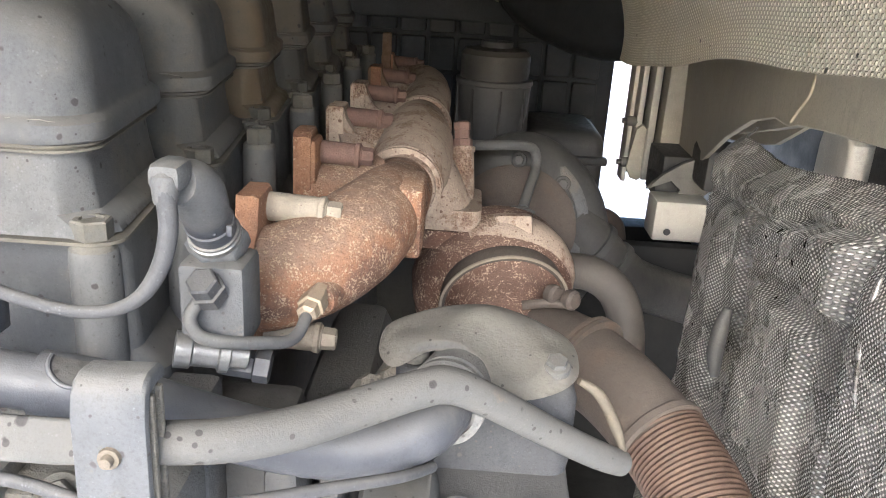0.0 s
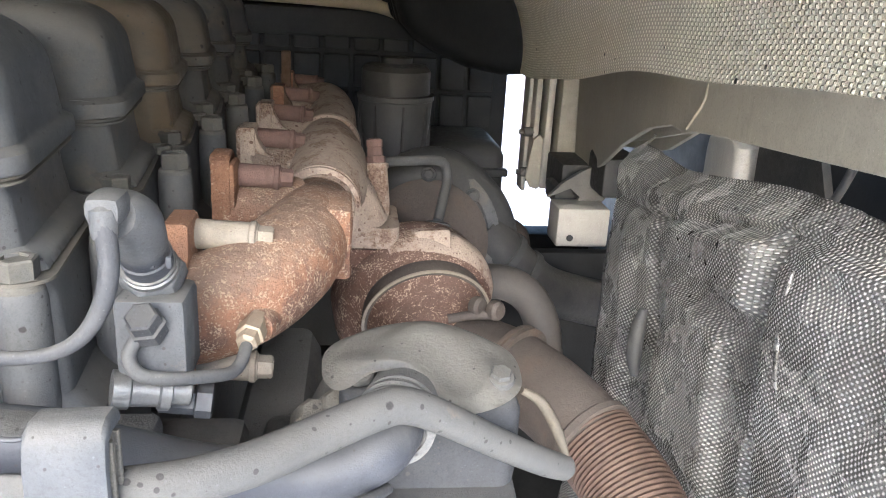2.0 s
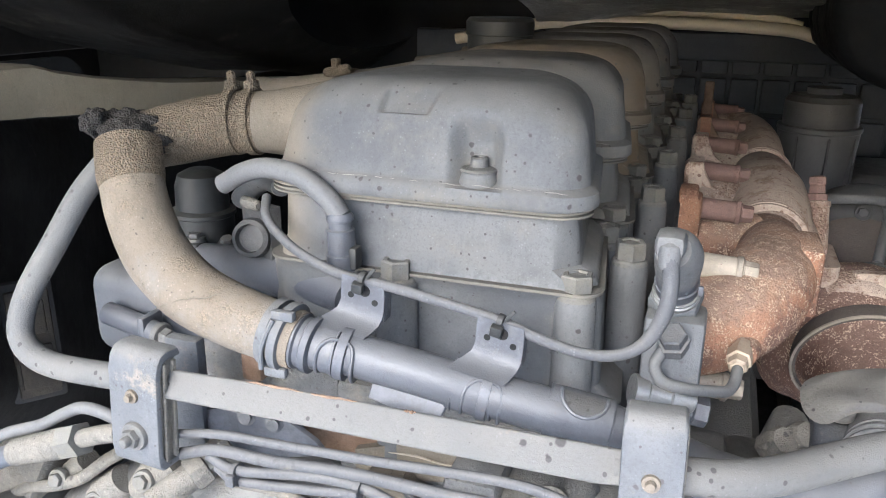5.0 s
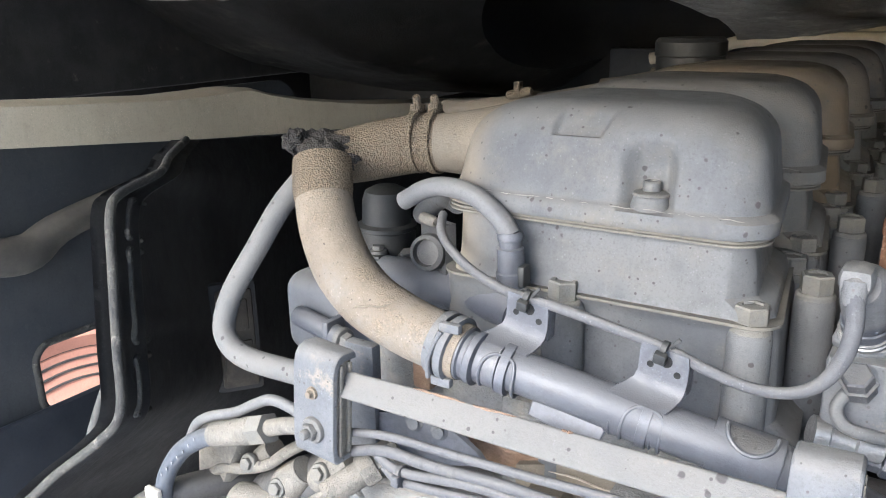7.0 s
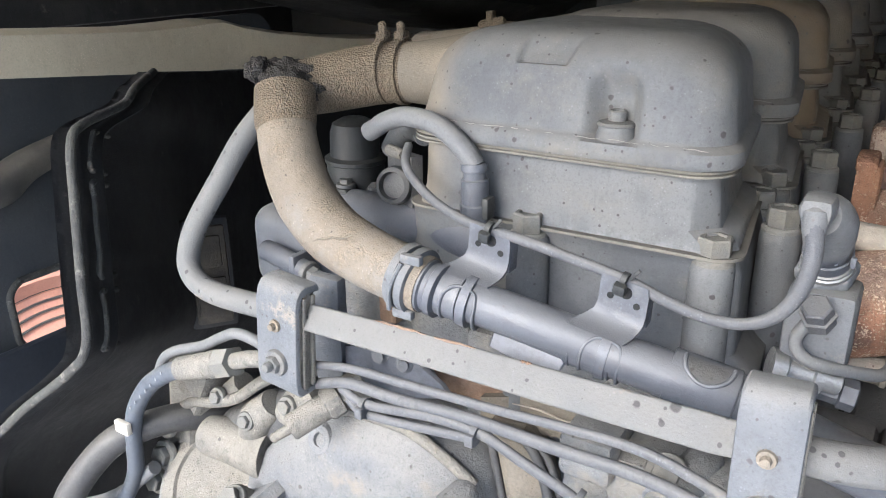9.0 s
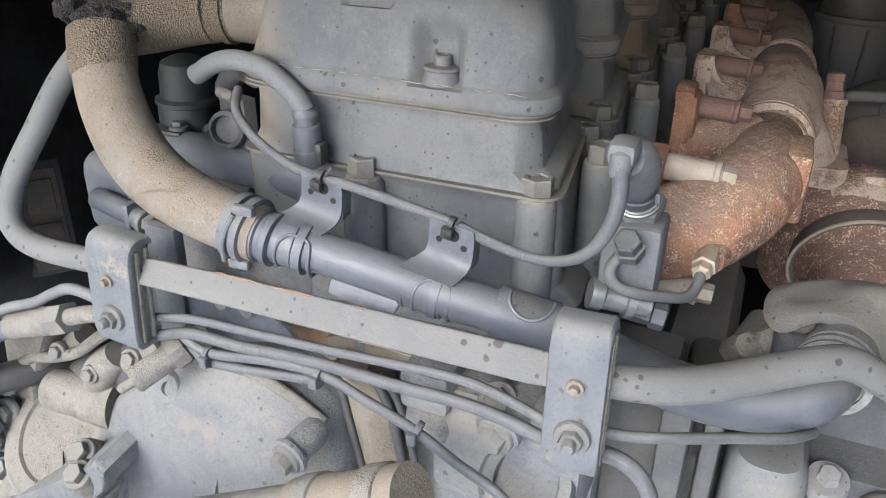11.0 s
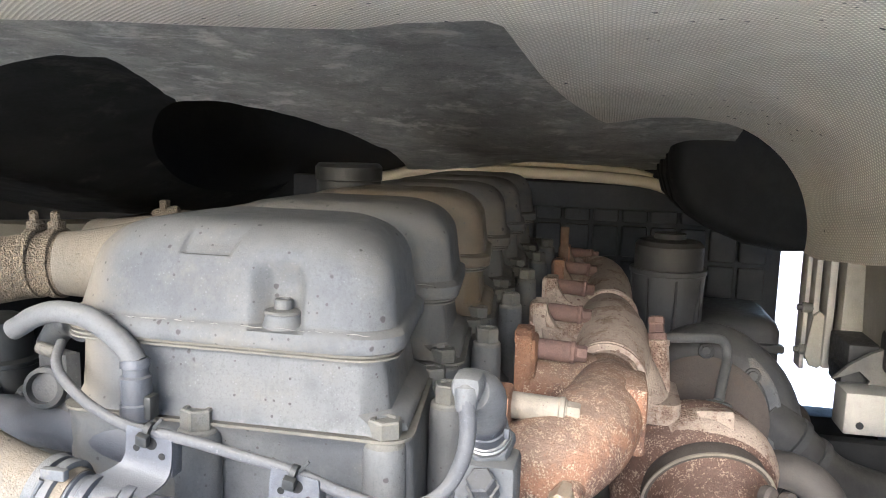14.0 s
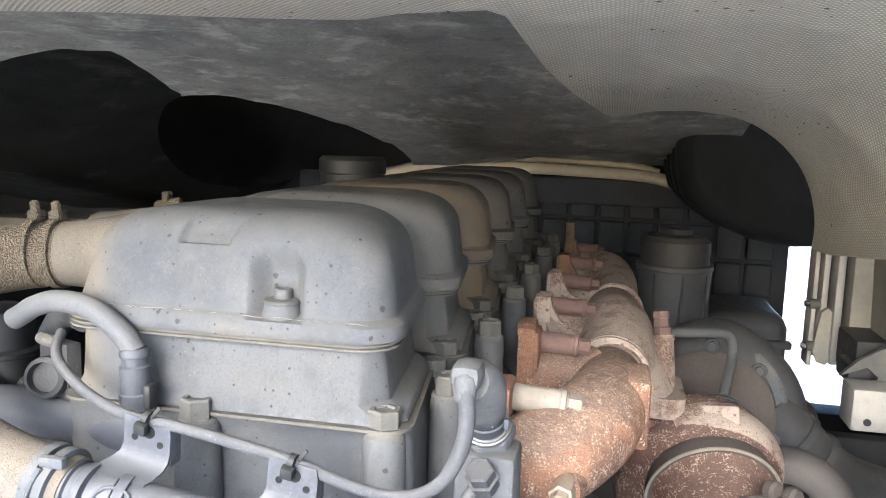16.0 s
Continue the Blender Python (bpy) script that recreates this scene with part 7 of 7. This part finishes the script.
# added closing of the bay: light blockers, and black sheets where it is dark
# Unseen slab, added to keep light off the ground from reaching the far engine.
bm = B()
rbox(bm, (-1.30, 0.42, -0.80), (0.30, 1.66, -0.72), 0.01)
solo("underbody", bm, M_DEEP, "added unseen slab that blocks ground light below the engine", "underbody", kind="structure")
# Black sheets added as a backdrop; the dark of the bay is their colour.
t = thing("bulkhead", (0.0, 1.6, -1.15), "added black backdrop for the dark end of the engine bay", "bulkhead", kind="structure")
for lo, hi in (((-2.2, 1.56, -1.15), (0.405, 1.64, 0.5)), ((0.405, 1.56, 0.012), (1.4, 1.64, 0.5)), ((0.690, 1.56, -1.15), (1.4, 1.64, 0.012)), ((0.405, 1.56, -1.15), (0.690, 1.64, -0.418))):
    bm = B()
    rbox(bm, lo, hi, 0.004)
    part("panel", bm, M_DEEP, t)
# Out of view; front overhang added to hold high sun off the engine.
bm = B()
rbox(bm, (-2.4, -0.55, 0.42), (1.6, 1.9, 0.60), 0.02)
solo("cab_floor", bm, M_FENDER, "black unseen cab floor slab, lengthened to block the sun", "cab floor", kind="structure")

# Made-up black sheets that close off sky and side light by the beam.
bm = B()
rbox(bm, (-1.32, -0.40, 0.09), (-1.26, 1.65, 0.45), 0.01)
rbox(bm, (-1.9, 0.55, -1.15), (-1.84, 1.65, 0.45), 0.01)
solo("side_skirt", bm, M_FENDER, "added black sheets that shut out the sky above the beam", "skirt", kind="structure")

# ---- side with the daylight gap ----
t = thing("cab_beam", (0.46, 0.5, 0.08), "grey-tan pressed cab beam with a notched lower edge", "frame beam")
bm = B()
low = [(-0.25, 0.100), (0.05, 0.086), (0.25, 0.070), (0.40, 0.058), (0.455, 0.052), (0.475, 0.046), (0.52, 0.048), (0.60, 0.030), (0.75, -0.02), (0.95, -0.10), (1.05, -0.13), (1.14, -0.13)]
rings = []
for y, z in low:
    rings.append([(0.445 + 0.07 * bump01((y - 0.5) / 0.6), y, z), (0.4465 + 0.07 * bump01((y - 0.5) / 0.6), y, z - 0.0015), (0.452 + 0.07 * bump01((y - 0.5) / 0.6), y, z - 0.0012), (0.452 + 0.07 * bump01((y - 0.5) / 0.6), y, 0.30), (0.445 + 0.05 * bump01((y - 0.5) / 0.6), y, 0.30)])
loft(bm, rings)
beam = part("web", bm, M_BEAM, t)
bm = B()
tube(bm, [(0.446, 0.435, 0.105), (0.443, 0.435, 0.085), (0.443, 0.452, 0.068), (0.444, 0.470, 0.052)], 0.0018, 8, 4)
part("weld_seam", bm, M_BEAM_L, beam)
bm = B()
loft(bm, [[(x, y, z + d) for x, y, z in ((0.465, 0.49, 0.046), (0.60, 0.49, 0.050), (0.60, 0.76, 0.0), (0.48, 0.76, -0.020))] for d in (0.0, 0.006)])
part("gusset", bm, M_BEAM, beam)

t = thing("hinge_plates", (0.48, 1.25, -0.05), "upright dull grey hinge plates beside the daylight gap", "hinge plates")
for k, (x, y0, w, z0, z1) in enumerate(((0.4285, 1.22, 0.009, -0.215, 0.03), (0.4405, 1.20, 0.011, -0.19, 0.02), (0.460, 1.18, 0.014, -0.20, 0.03), (0.4800, 1.15, 0.060, -0.19, 0.03))):
    bm = B()
    rbox(bm, (x, y0, z0), (x + w, y0 + 0.05, z1 + 0.03), 0.002)
    part("plate", bm, M_WHITE if k < 3 else M_BEAM, t)
# Added behind the plates so that their gaps stay dark against the daylight.
bm = B()
rbox(bm, (0.432, 1.262, -0.205), (0.580, 1.275, 0.06), 0.003)
part("backing_plate", bm, M_DARKMETAL, t, "dark plate added to stop daylight between the plates")
bm = B()
m = Matrix(((1, 0, 0, 0), (0, 0, -1, 1.20), (0, 1, 0, 0), (0, 0, 0, 1)))
plate(bm, [(0.434, -0.150), (0.441, -0.100), (0.452, -0.090), (0.474, -0.110), (0.482, -0.150), (0.474, -0.185), (0.456, -0.205), (0.440, -0.200), (0.431, -0.180)], 0.008, m, 0.002)
part("hinge_lug", bm, M_BEAM, t, "pale worn lug")
bm = B()
rbox(bm, (0.505, 0.92, -0.150), (0.575, 1.02, -0.078), 0.010)
part("mounting_block", bm, M_DARKMETAL, t)
# Solid dark box in place of a hollow; its inner shade is the colour.
bm = B()
rbox(bm, (0.462, 1.03, -0.185), (0.540, 1.15, -0.115), 0.004)
part("hollow_bracket", bm, M_DARKMETAL, t)
for z in (-0.088, -0.172):
    bm = B()
    lathe(bm, (0.425, 1.21, z), (-1, 0, 0), [(0.010, -0.022), (0.010, 0.002), (0.006, 0.003), (0.006, 0.012), (0.0, 0.013)], 10)
    part("hinge_bolt", bm, M_HINGE, t)
bm = B()
m = Matrix(((1, 0, 0, 0), (0, 0, -1, 1.0), (0, 1, 0, 0), (0, 0, 0, 1)))
plate(bm, [(0.4285, -0.168), (0.4545, -0.140), (0.488, -0.1175), (0.540, -0.095), (0.545, -0.160), (0.520, -0.188), (0.478, -0.186), (0.4885, -0.166), (0.470, -0.150)], 0.010, m, 0.002)
part("gusset_plate", bm, M_HINGE, t, "grey folded gusset plate")
bm = B()
rbox(bm, (0.450, 1.02, -0.19), (0.52, 1.10, -0.155), 0.006)
part("foot", bm, M_DARKMETAL, t)

t = thing("grey_box", (0.45, 0.9, -0.2), "small plain light grey box beyond the gap", "box")
bm = B()
rbox(bm, (0.436, 0.93, -0.242), (0.530, 1.00, -0.172), 0.004)
part("body", bm, M_WHITE, t)
bm = B()
lathe(bm, (0.460, 0.929, -0.225), (0, -1, 0), [(0.006, 0), (0.006, 0.002), (0, 0.002)], 12)
part("stud", bm, M_DARKMETAL, t)


t = thing("pipe_elbow", (0.35, 1.0, -0.25), "dull grey pipe elbow behind the charge air hose", "pipe")
bm = B()
tube(bm, [(0.270, 1.02, -0.215), (0.310, 1.01, -0.228), (0.350, 1.0, -0.232), (0.378, 1.0, -0.246), (0.386, 1.0, -0.285)], [0.026, 0.026, 0.025, 0.024, 0.024], 22, 5)
part("pipe", bm, M_EXH, t)
t = thing("hose_coupling", (0.42, 0.93, -0.29), "pale clamped hose coupling below the daylight gap", "coupling")
bm = B()
lathe(bm, (0.375, 0.90, -0.262), (1, 0.1, -0.42), [(0.018, 0.0), (0.023, 0.004), (0.024, 0.012), (0.021, 0.014), (0.021, 0.030), (0.027, 0.032), (0.028, 0.044), (0.024, 0.048), (0.024, 0.085), (0.019, 0.092)], 30)
part("coupling", bm, M_BEAM, t)
bm = B()
tube(bm, [(0.365, 0.875, -0.238), (0.385, 0.870, -0.232), (0.408, 0.872, -0.240), (0.425, 0.878, -0.255)], 0.0045, 10, 5)
rbox(bm, (0.404, 0.866, -0.252), (0.418, 0.880, -0.236), 0.002)
part("clamp", bm, M_HINGE, t, "wire clamp")

# Not a known part: added to block side light behind the blanket.
bm = B()
rbox(bm, (0.66, -0.30, -1.15), (0.72, 0.35, 0.42), 0.01)
solo("side_panel", bm, M_FENDER, "added black panel that blocks light from the blanket side", "panel", kind="structure")


# ---- quilted blanket along the side ----
def blanket_point(u, v):
    """u runs towards the viewer, v down."""
    y = 0.53 - 0.62 * u
    top = 0.030 + 0.005 * bump01((y - 0.36) / 0.12) + 0.034 * bump01((0.40 - y) / 0.3) + 0.012 * bump01((0.15 - y) / 0.3)
    z = top - 0.62 * v
    x = 0.372 + 0.030 * bump01(1 - u * 9) + 0.03 * bump01(1 - v * 22)
    x -= 0.030 * bump01((v - 0.42) / 0.4)
    for cy, cz, ry, rz, h in ((0.05, -0.02, 0.06, 0.10, 0.008), (-0.04, -0.10, 0.07, 0.08, 0.012), (0.40, -0.22, 0.07, 0.06, 0.008)):
        q = ((y - cy) / ry) ** 2 + ((z - cz) / rz) ** 2
        x -= h * bump01(1.25 - q)
    # a rolled band along the top, two pressed pads one below the other, and the near panel beyond a crease
    wave = 0.010 * noise.noise(Vector((7, y * 9, z * 9)))
    yy, zz = y + wave, z + wave
    x += 0.009 * bump01(1 - abs(z - top + 0.034 + 0.10 * (y - 0.2)) / 0.009)
    side = bump01((yy - 0.128) / 0.012)
    x -= 0.017 * side * bump01((0.305 - yy) / 0.030) * bump01((zz + 0.042 - 0.06 * (0.256 - yy)) / 0.010) * bump01((top - 0.030 - zz) / 0.014)
    x -= 0.013 * bump01((yy - 0.150 - 0.10 * (zz + 0.10)) / 0.016) * bump01((0.290 - yy) / 0.022) * bump01((-0.052 - zz) / 0.012) * bump01((zz + 0.215) / 0.03)
    x += 0.011 * bump01(1 - abs(yy - 0.122 - 0.16 * (zz - 0.02)) / 0.012) * bump01((0.045 - zz) / 0.02)
    x -= 0.010 * bump01((0.118 - yy) / 0.014) * bump01((top - 0.036 - zz) / 0.02)
    x -= 0.011 * bump01(1 - abs(yy - 0.395 - 0.25 * (zz + 0.1)) / 0.030) * bump01((-0.02 - zz) / 0.05)
    x += 0.010 * bump01(1 - abs(yy - 0.335 - 0.30 * (zz + 0.05)) / 0.016) * bump01((0.02 - zz) / 0.03)
    calm = bump01(u * 7 + 0.15)
    x += calm * (0.005 * noise.noise(Vector((0, y * 13, z * 13))) + 0.0022 * noise.noise(Vector((2, y * 36, z * 36)))) + 0.0020 * noise.noise(Vector((4, y * 80, z * 80)))
    return (x, y, z)


bm = B()
grid_surface(bm, 170, 160, blanket_point, 0.010, uv=lambda u, v: (0.62 * u, 0.62 * v))
t = thing("insulation_blanket", (0.37, 0.2, -0.5), "oily black and silver quilted insulation blanket", "insulation blanket")
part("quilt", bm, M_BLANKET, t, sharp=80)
bm = B()
tube(bm, [(0.356, 0.302, -0.094), (0.352, 0.300, -0.112), (0.350, 0.297, -0.138), (0.352, 0.293, -0.160)], [0.004, 0.0075, 0.008, 0.004], 12, 4)
part("stiffener", bm, M_DARKMETAL, t, "moulded stiffening strip")
bm = B()
tube(bm, [Vector(blanket_point(0.0, v)) + Vector((-0.001 + 0.0015 * math.sin(40 * v), 0.001 * math.sin(57 * v), 0)) for v in (0.05, 0.10, 0.16, 0.22, 0.28, 0.34, 0.40, 0.46, 0.52)], [0.004, 0.007, 0.007, 0.009, 0.010, 0.009, 0.010, 0.009, 0.006], 14, 5)
part("edge_binding", bm, M_FOIL, t, "glossy oily foil edge")
bm = B()
tube(bm, [(0.361, 0.084, 0.026), (0.358, 0.081, 0.010), (0.356, 0.076, -0.020), (0.356, 0.070, -0.045), (0.358, 0.066, -0.060)], [0.0012, 0.0022, 0.0024, 0.0022, 0.0010], 8, 4)
part("seam", bm, M_FOIL, t, "raised foil seam")

t = thing("outer_rail", (0.57, 0.7, 0.0), "tan painted outer rail with a slanting lower edge", "frame rail")
bm = B()
m = Matrix(((0, 0, 1, 0.560), (1, 0, 0, 0), (0, 1, 0, 0), (0, 0, 0, 1)))
plate(bm, [(1.12, -0.092), (1.12, 0.10), (0.62, 0.10), (0.62, 0.050), (0.69, 0.014), (0.795, -0.036), (0.83, -0.044)], 0.008, m, 0.002)
part("web", bm, M_BEAM, t)
t = thing("white_post", (0.65, 0.74, -0.4), "white painted upright post beyond the beam", "post")
bm = B()
loft(bm, [[(x, y, z) for x, y in rounded_rect(0.622, 0.70, 0.690 + g, 0.800 - g, 0.012)] for z, g in ((-0.60, 0.0), (-0.03, 0.0), (-0.012, 0.004), (-0.004, 0.016))])
part("post", bm, M_WHITE, t)
t = thing("mudguard", (0.75, 0.6, -0.5), "dull grey mudguard panel with a dark backing", "mudguard")
bm = B()
m = Matrix(((0, 0, 1, 0.640), (1, 0, 0, 0), (0, 1, 0, 0), (0, 0, 0, 1)))
plate(bm, [(0.655, -0.40), (0.668, 0.004), (0.655, 0.012), (0.535, 0.020), (0.515, 0.008), (0.455, -0.10), (0.40, -0.40)], 0.012, m, 0.004)
part("front_panel", bm, M_DARKMETAL, t, "grey trapezoid panel")
bm = B()
rbox(bm, (0.70, 0.30, -0.9), (0.76, 1.7, 0.02), 0.02)
part("backing", bm, M_BLUE, t, "dark blue-black backing panel")
t = thing("vent_hose", (0.62, 0.42, -0.05), "thin grey hose behind the blanket", "hose")
bm = B()
tube(bm, [(0.600, 0.385, 0.06), (0.600, 0.394, 0.031), (0.600, 0.411, -0.005), (0.605, 0.435, -0.031), (0.61, 0.47, -0.08)], 0.005, 10, 5)
part("hose", bm, M_DARKMETAL, t)
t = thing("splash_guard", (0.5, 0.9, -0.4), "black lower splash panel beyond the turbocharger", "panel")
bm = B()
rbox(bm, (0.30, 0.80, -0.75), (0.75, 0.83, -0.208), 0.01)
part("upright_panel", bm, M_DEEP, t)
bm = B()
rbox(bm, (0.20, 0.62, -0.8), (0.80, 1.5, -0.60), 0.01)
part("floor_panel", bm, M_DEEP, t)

# ---- far side: beam, fender and wheel ----
t = thing("cab_beam", (-0.86, 0.3, 0.08), "sand-coloured cab beam along the far side", "frame beam")
bm = B()
rings = []
for y, z0, z1 in ((-0.30, 0.118, 0.158), (0.02, 0.0845, 0.129), (0.23, 0.0625, 0.1145), (0.30, 0.056, 0.1145), (0.335, 0.053, 0.1155), (0.362, 0.051, 0.115), (0.380, 0.049, 0.110), (0.40, 0.047, 0.104), (0.47, 0.0415, 0.090), (0.575, 0.033, 0.0745), (0.64, 0.028, 0.066), (1.2, -0.02, 0.016)):
    rings.append([(-0.85, y, z0), (-0.85, y, z1), (-0.856, y, z1 + 0.004), (-0.92, y, z1 + 0.004), (-0.92, y, z0)])
loft(bm, rings)
part("web", bm, M_BEAM_L, t)


EDGE = [(-0.700, 0.12, 0.090), (-0.640, 0.05, 0.088), (-0.607, 0.012, 0.082), (-0.578, -0.050, 0.078), (-0.564, -0.072, 0.068), (-0.549, -0.087, 0.030), (-0.531, -0.105, -0.030), (-0.514, -0.121, -0.076), (-0.535, -0.130, -0.105), (-0.600, -0.150, -0.160), (-0.68, -0.17, -0.25), (-0.70, -0.17, -0.42)]
EDGE_S = smooth_path(EDGE, 8)[0]


def fender_point(u, v):
    """u goes from the rolled edge into the bay, v along the edge."""
    k = v * (len(EDGE_S) - 1)
    i = min(int(k), len(EDGE_S) - 2)
    p = EDGE_S[i].lerp(EDGE_S[i + 1], k - i)
    far = Vector((-1.02, 0.66, 0.0 - 0.65 * v))
    q = p.lerp(far, u)
    d = Vector((0.82, 0.56, 0.0))
    rib = 0.007 * bump01(1 - abs(u - 0.045) / 0.014) + 0.005 * bump01(1 - abs(v - 0.52) / 0.012) * bump01(1 - abs(u - 0.10) / 0.09)
    roll = 0.016 * bump01(1 - u / 0.02)
    return q + d * (rib - roll)


bm = B()
grid_surface(bm, 140, 90, fender_point, 0.006)
t = thing("inner_fender", (-0.75, 0.2, -0.6), "dusty black inner fender with a rolled edge", "fender")
fen = part("panel", bm, M_FENDER, t, sharp=60)
bm = B()
tube(bm, EDGE, 0.0040, 12, 8)
part("rolled_edge", bm, M_EDGE, fen, "dust-greyed rolled edge")
for v0, v1 in ((0.30, 0.41), (0.43, 0.545), (0.565, 0.66)):
    bm = B()
    q = [fender_point(0.034, v0 + (v1 - v0) * j / 5) for j in range(6)]
    q = [fender_point(0.065, v0)] + q + [fender_point(0.065, v1)]
    tube(bm, q, 0.0030, 10, 4)
    part("pressed_rib", bm, M_EDGE, fen)
brace = Matrix.Translation((-0.640, 0.120, 0)) @ Matrix.Rotation(radians(52), 4, "Z")
bm = B()
rbox(bm, (-0.034, 0.0, -0.198), (0.019, 0.012, -0.064), 0.006, brace)
part("brace", bm, M_FENDER, fen)
bm = B()
rbox(bm, (-0.027, -0.005, -0.190), (0.013, 0.002, -0.072), 0.005, brace)
rbox(bm, (-0.021, -0.009, -0.120), (0.007, -0.003, -0.082), 0.005, brace)
rbox(bm, (-0.023, -0.008, -0.180), (0.009, -0.003, -0.132), 0.004, brace)
part("access_plate", bm, surf("brown_dust_plate", (0.060, 0.050, 0.038), (0.034, 0.030, 0.025), 40, 0.8, 0, 0.3, 400), fen, "brown dusted access plate")

# Black sheet added where the bay is only dark; it also stops side light.
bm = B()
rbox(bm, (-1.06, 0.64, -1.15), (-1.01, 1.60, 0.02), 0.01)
solo("bay_side_wall", bm, M_DEEP, "added black sheet for the dark side of the engine bay", "wall", kind="structure")

t = thing("wheel_arch", (-1.05, 0.1, -0.6), "black mudguard shell with a rounded window", "wheel arch")
bm = B()
win = [(y, z) for y, z in rounded_rect(0.060, 0.215, -0.302, -0.200, 0.026, 6)]
out = [(y, z) for y, z in rounded_rect(-0.50, 0.60, -0.90, 0.11, 0.05, 6)]
rings = [[(-1.000, y, z) for y, z in out], [(-0.990, y, z) for y, z in out], [(-0.985, y, z) for y, z in win], [(-1.000, y, z) for y, z in win]]
vs = [[bm.verts.new(p) for p in r] for r in rings]
for a, b in zip(vs, vs[1:] + vs[:1]):
    for j in range(len(a)):
        bm.faces.new((a[j], a[(j + 1) % len(a)], b[(j + 1) % len(a)], b[j]))
shell = part("shell", bm, M_ARCH, t)
bm = B()
loop = [(-0.984, y, z) for y, z in win]
tube(bm, loop + loop[:1], 0.005, 10, 2)
part("window_rim", bm, M_EDGE, shell, "rolled grey window rim")
bm = B()
tube(bm, [(-0.985, -0.30, -0.02), (-0.975, -0.05, -0.045), (-0.972, 0.06, -0.068), (-0.978, 0.14, -0.042), (-0.985, 0.40, 0.0)], [0.02, 0.022, 0.026, 0.02, 0.02], 14, 6)
part("moulded_fold", bm, surf("brown_dust_fold", (0.075, 0.068, 0.056), (0.036, 0.034, 0.031), 12, 0.9), shell, "brown dusted fold")
bm = B()
rbox(bm, (-0.982, -0.50, -0.90), (-0.965, 0.30, -0.285), 0.008, None)
part("lower_shell", bm, M_BLUE, t, "dark blue lower panel")
bm = B()
tube(bm, [(-0.90, 0.16, -0.14), (-0.87, 0.10, -0.21), (-0.84, 0.04, -0.27), (-0.82, 0.0, -0.33)], 0.006, 10, 4)
tube(bm, [(-0.86, 0.13, -0.215), (-0.845, 0.10, -0.24), (-0.83, 0.07, -0.262)], 0.011, 12, 4)
part("stay_rod", bm, M_BRACKET, t, "grey stay rod with a spring")

t = thing("wheel", (-1.5, 0.44, -0.75), "dusty red wheel seen through the arch window", "wheel")
bm = B()
lathe(bm, (-1.50, 0.44, -0.78), (0.8, -0.5, 0.3), [(0.56, -0.15), (0.58, -0.1), (0.58, 0.02), (0.55, 0.05), (0.50, 0.055)], 72)
part("tyre", bm, M_RUBBER, t)
bm = B()
lathe(bm, (-1.50, 0.44, -0.78), (0.8, -0.5, 0.3), [(0.50, 0.05), (0.495, 0.06), (0.455, 0.075), (0.452, 0.060), (0.446, 0.060), (0.443, 0.078), (0.395, 0.09), (0.392, 0.072), (0.386, 0.072), (0.382, 0.092), (0.33, 0.10), (0.30, 0.06), (0.0, 0.06)], 72)
part("rim", bm, M_WHEEL, t)
for r in (0.305, 0.283, 0.262, 0.240):
    bm = B()
    lathe(bm, (-1.50, 0.44, -0.78), (0.8, -0.5, 0.3), [(r + 0.0035, 0.055), (r + 0.002, 0.066), (r - 0.002, 0.066), (r - 0.0035, 0.055)], 72)
    part("rim_groove", bm, M_RUBBER, t, "dark ring on the rim")
bm = B()
lathe(bm, (-1.50, 0.44, -0.78), (0.8, -0.5, 0.3), [(0.16, 0.05), (0.16, 0.12), (0.13, 0.14), (0.0, 0.14)], 40)
part("hub", bm, M_DARKMETAL, t)
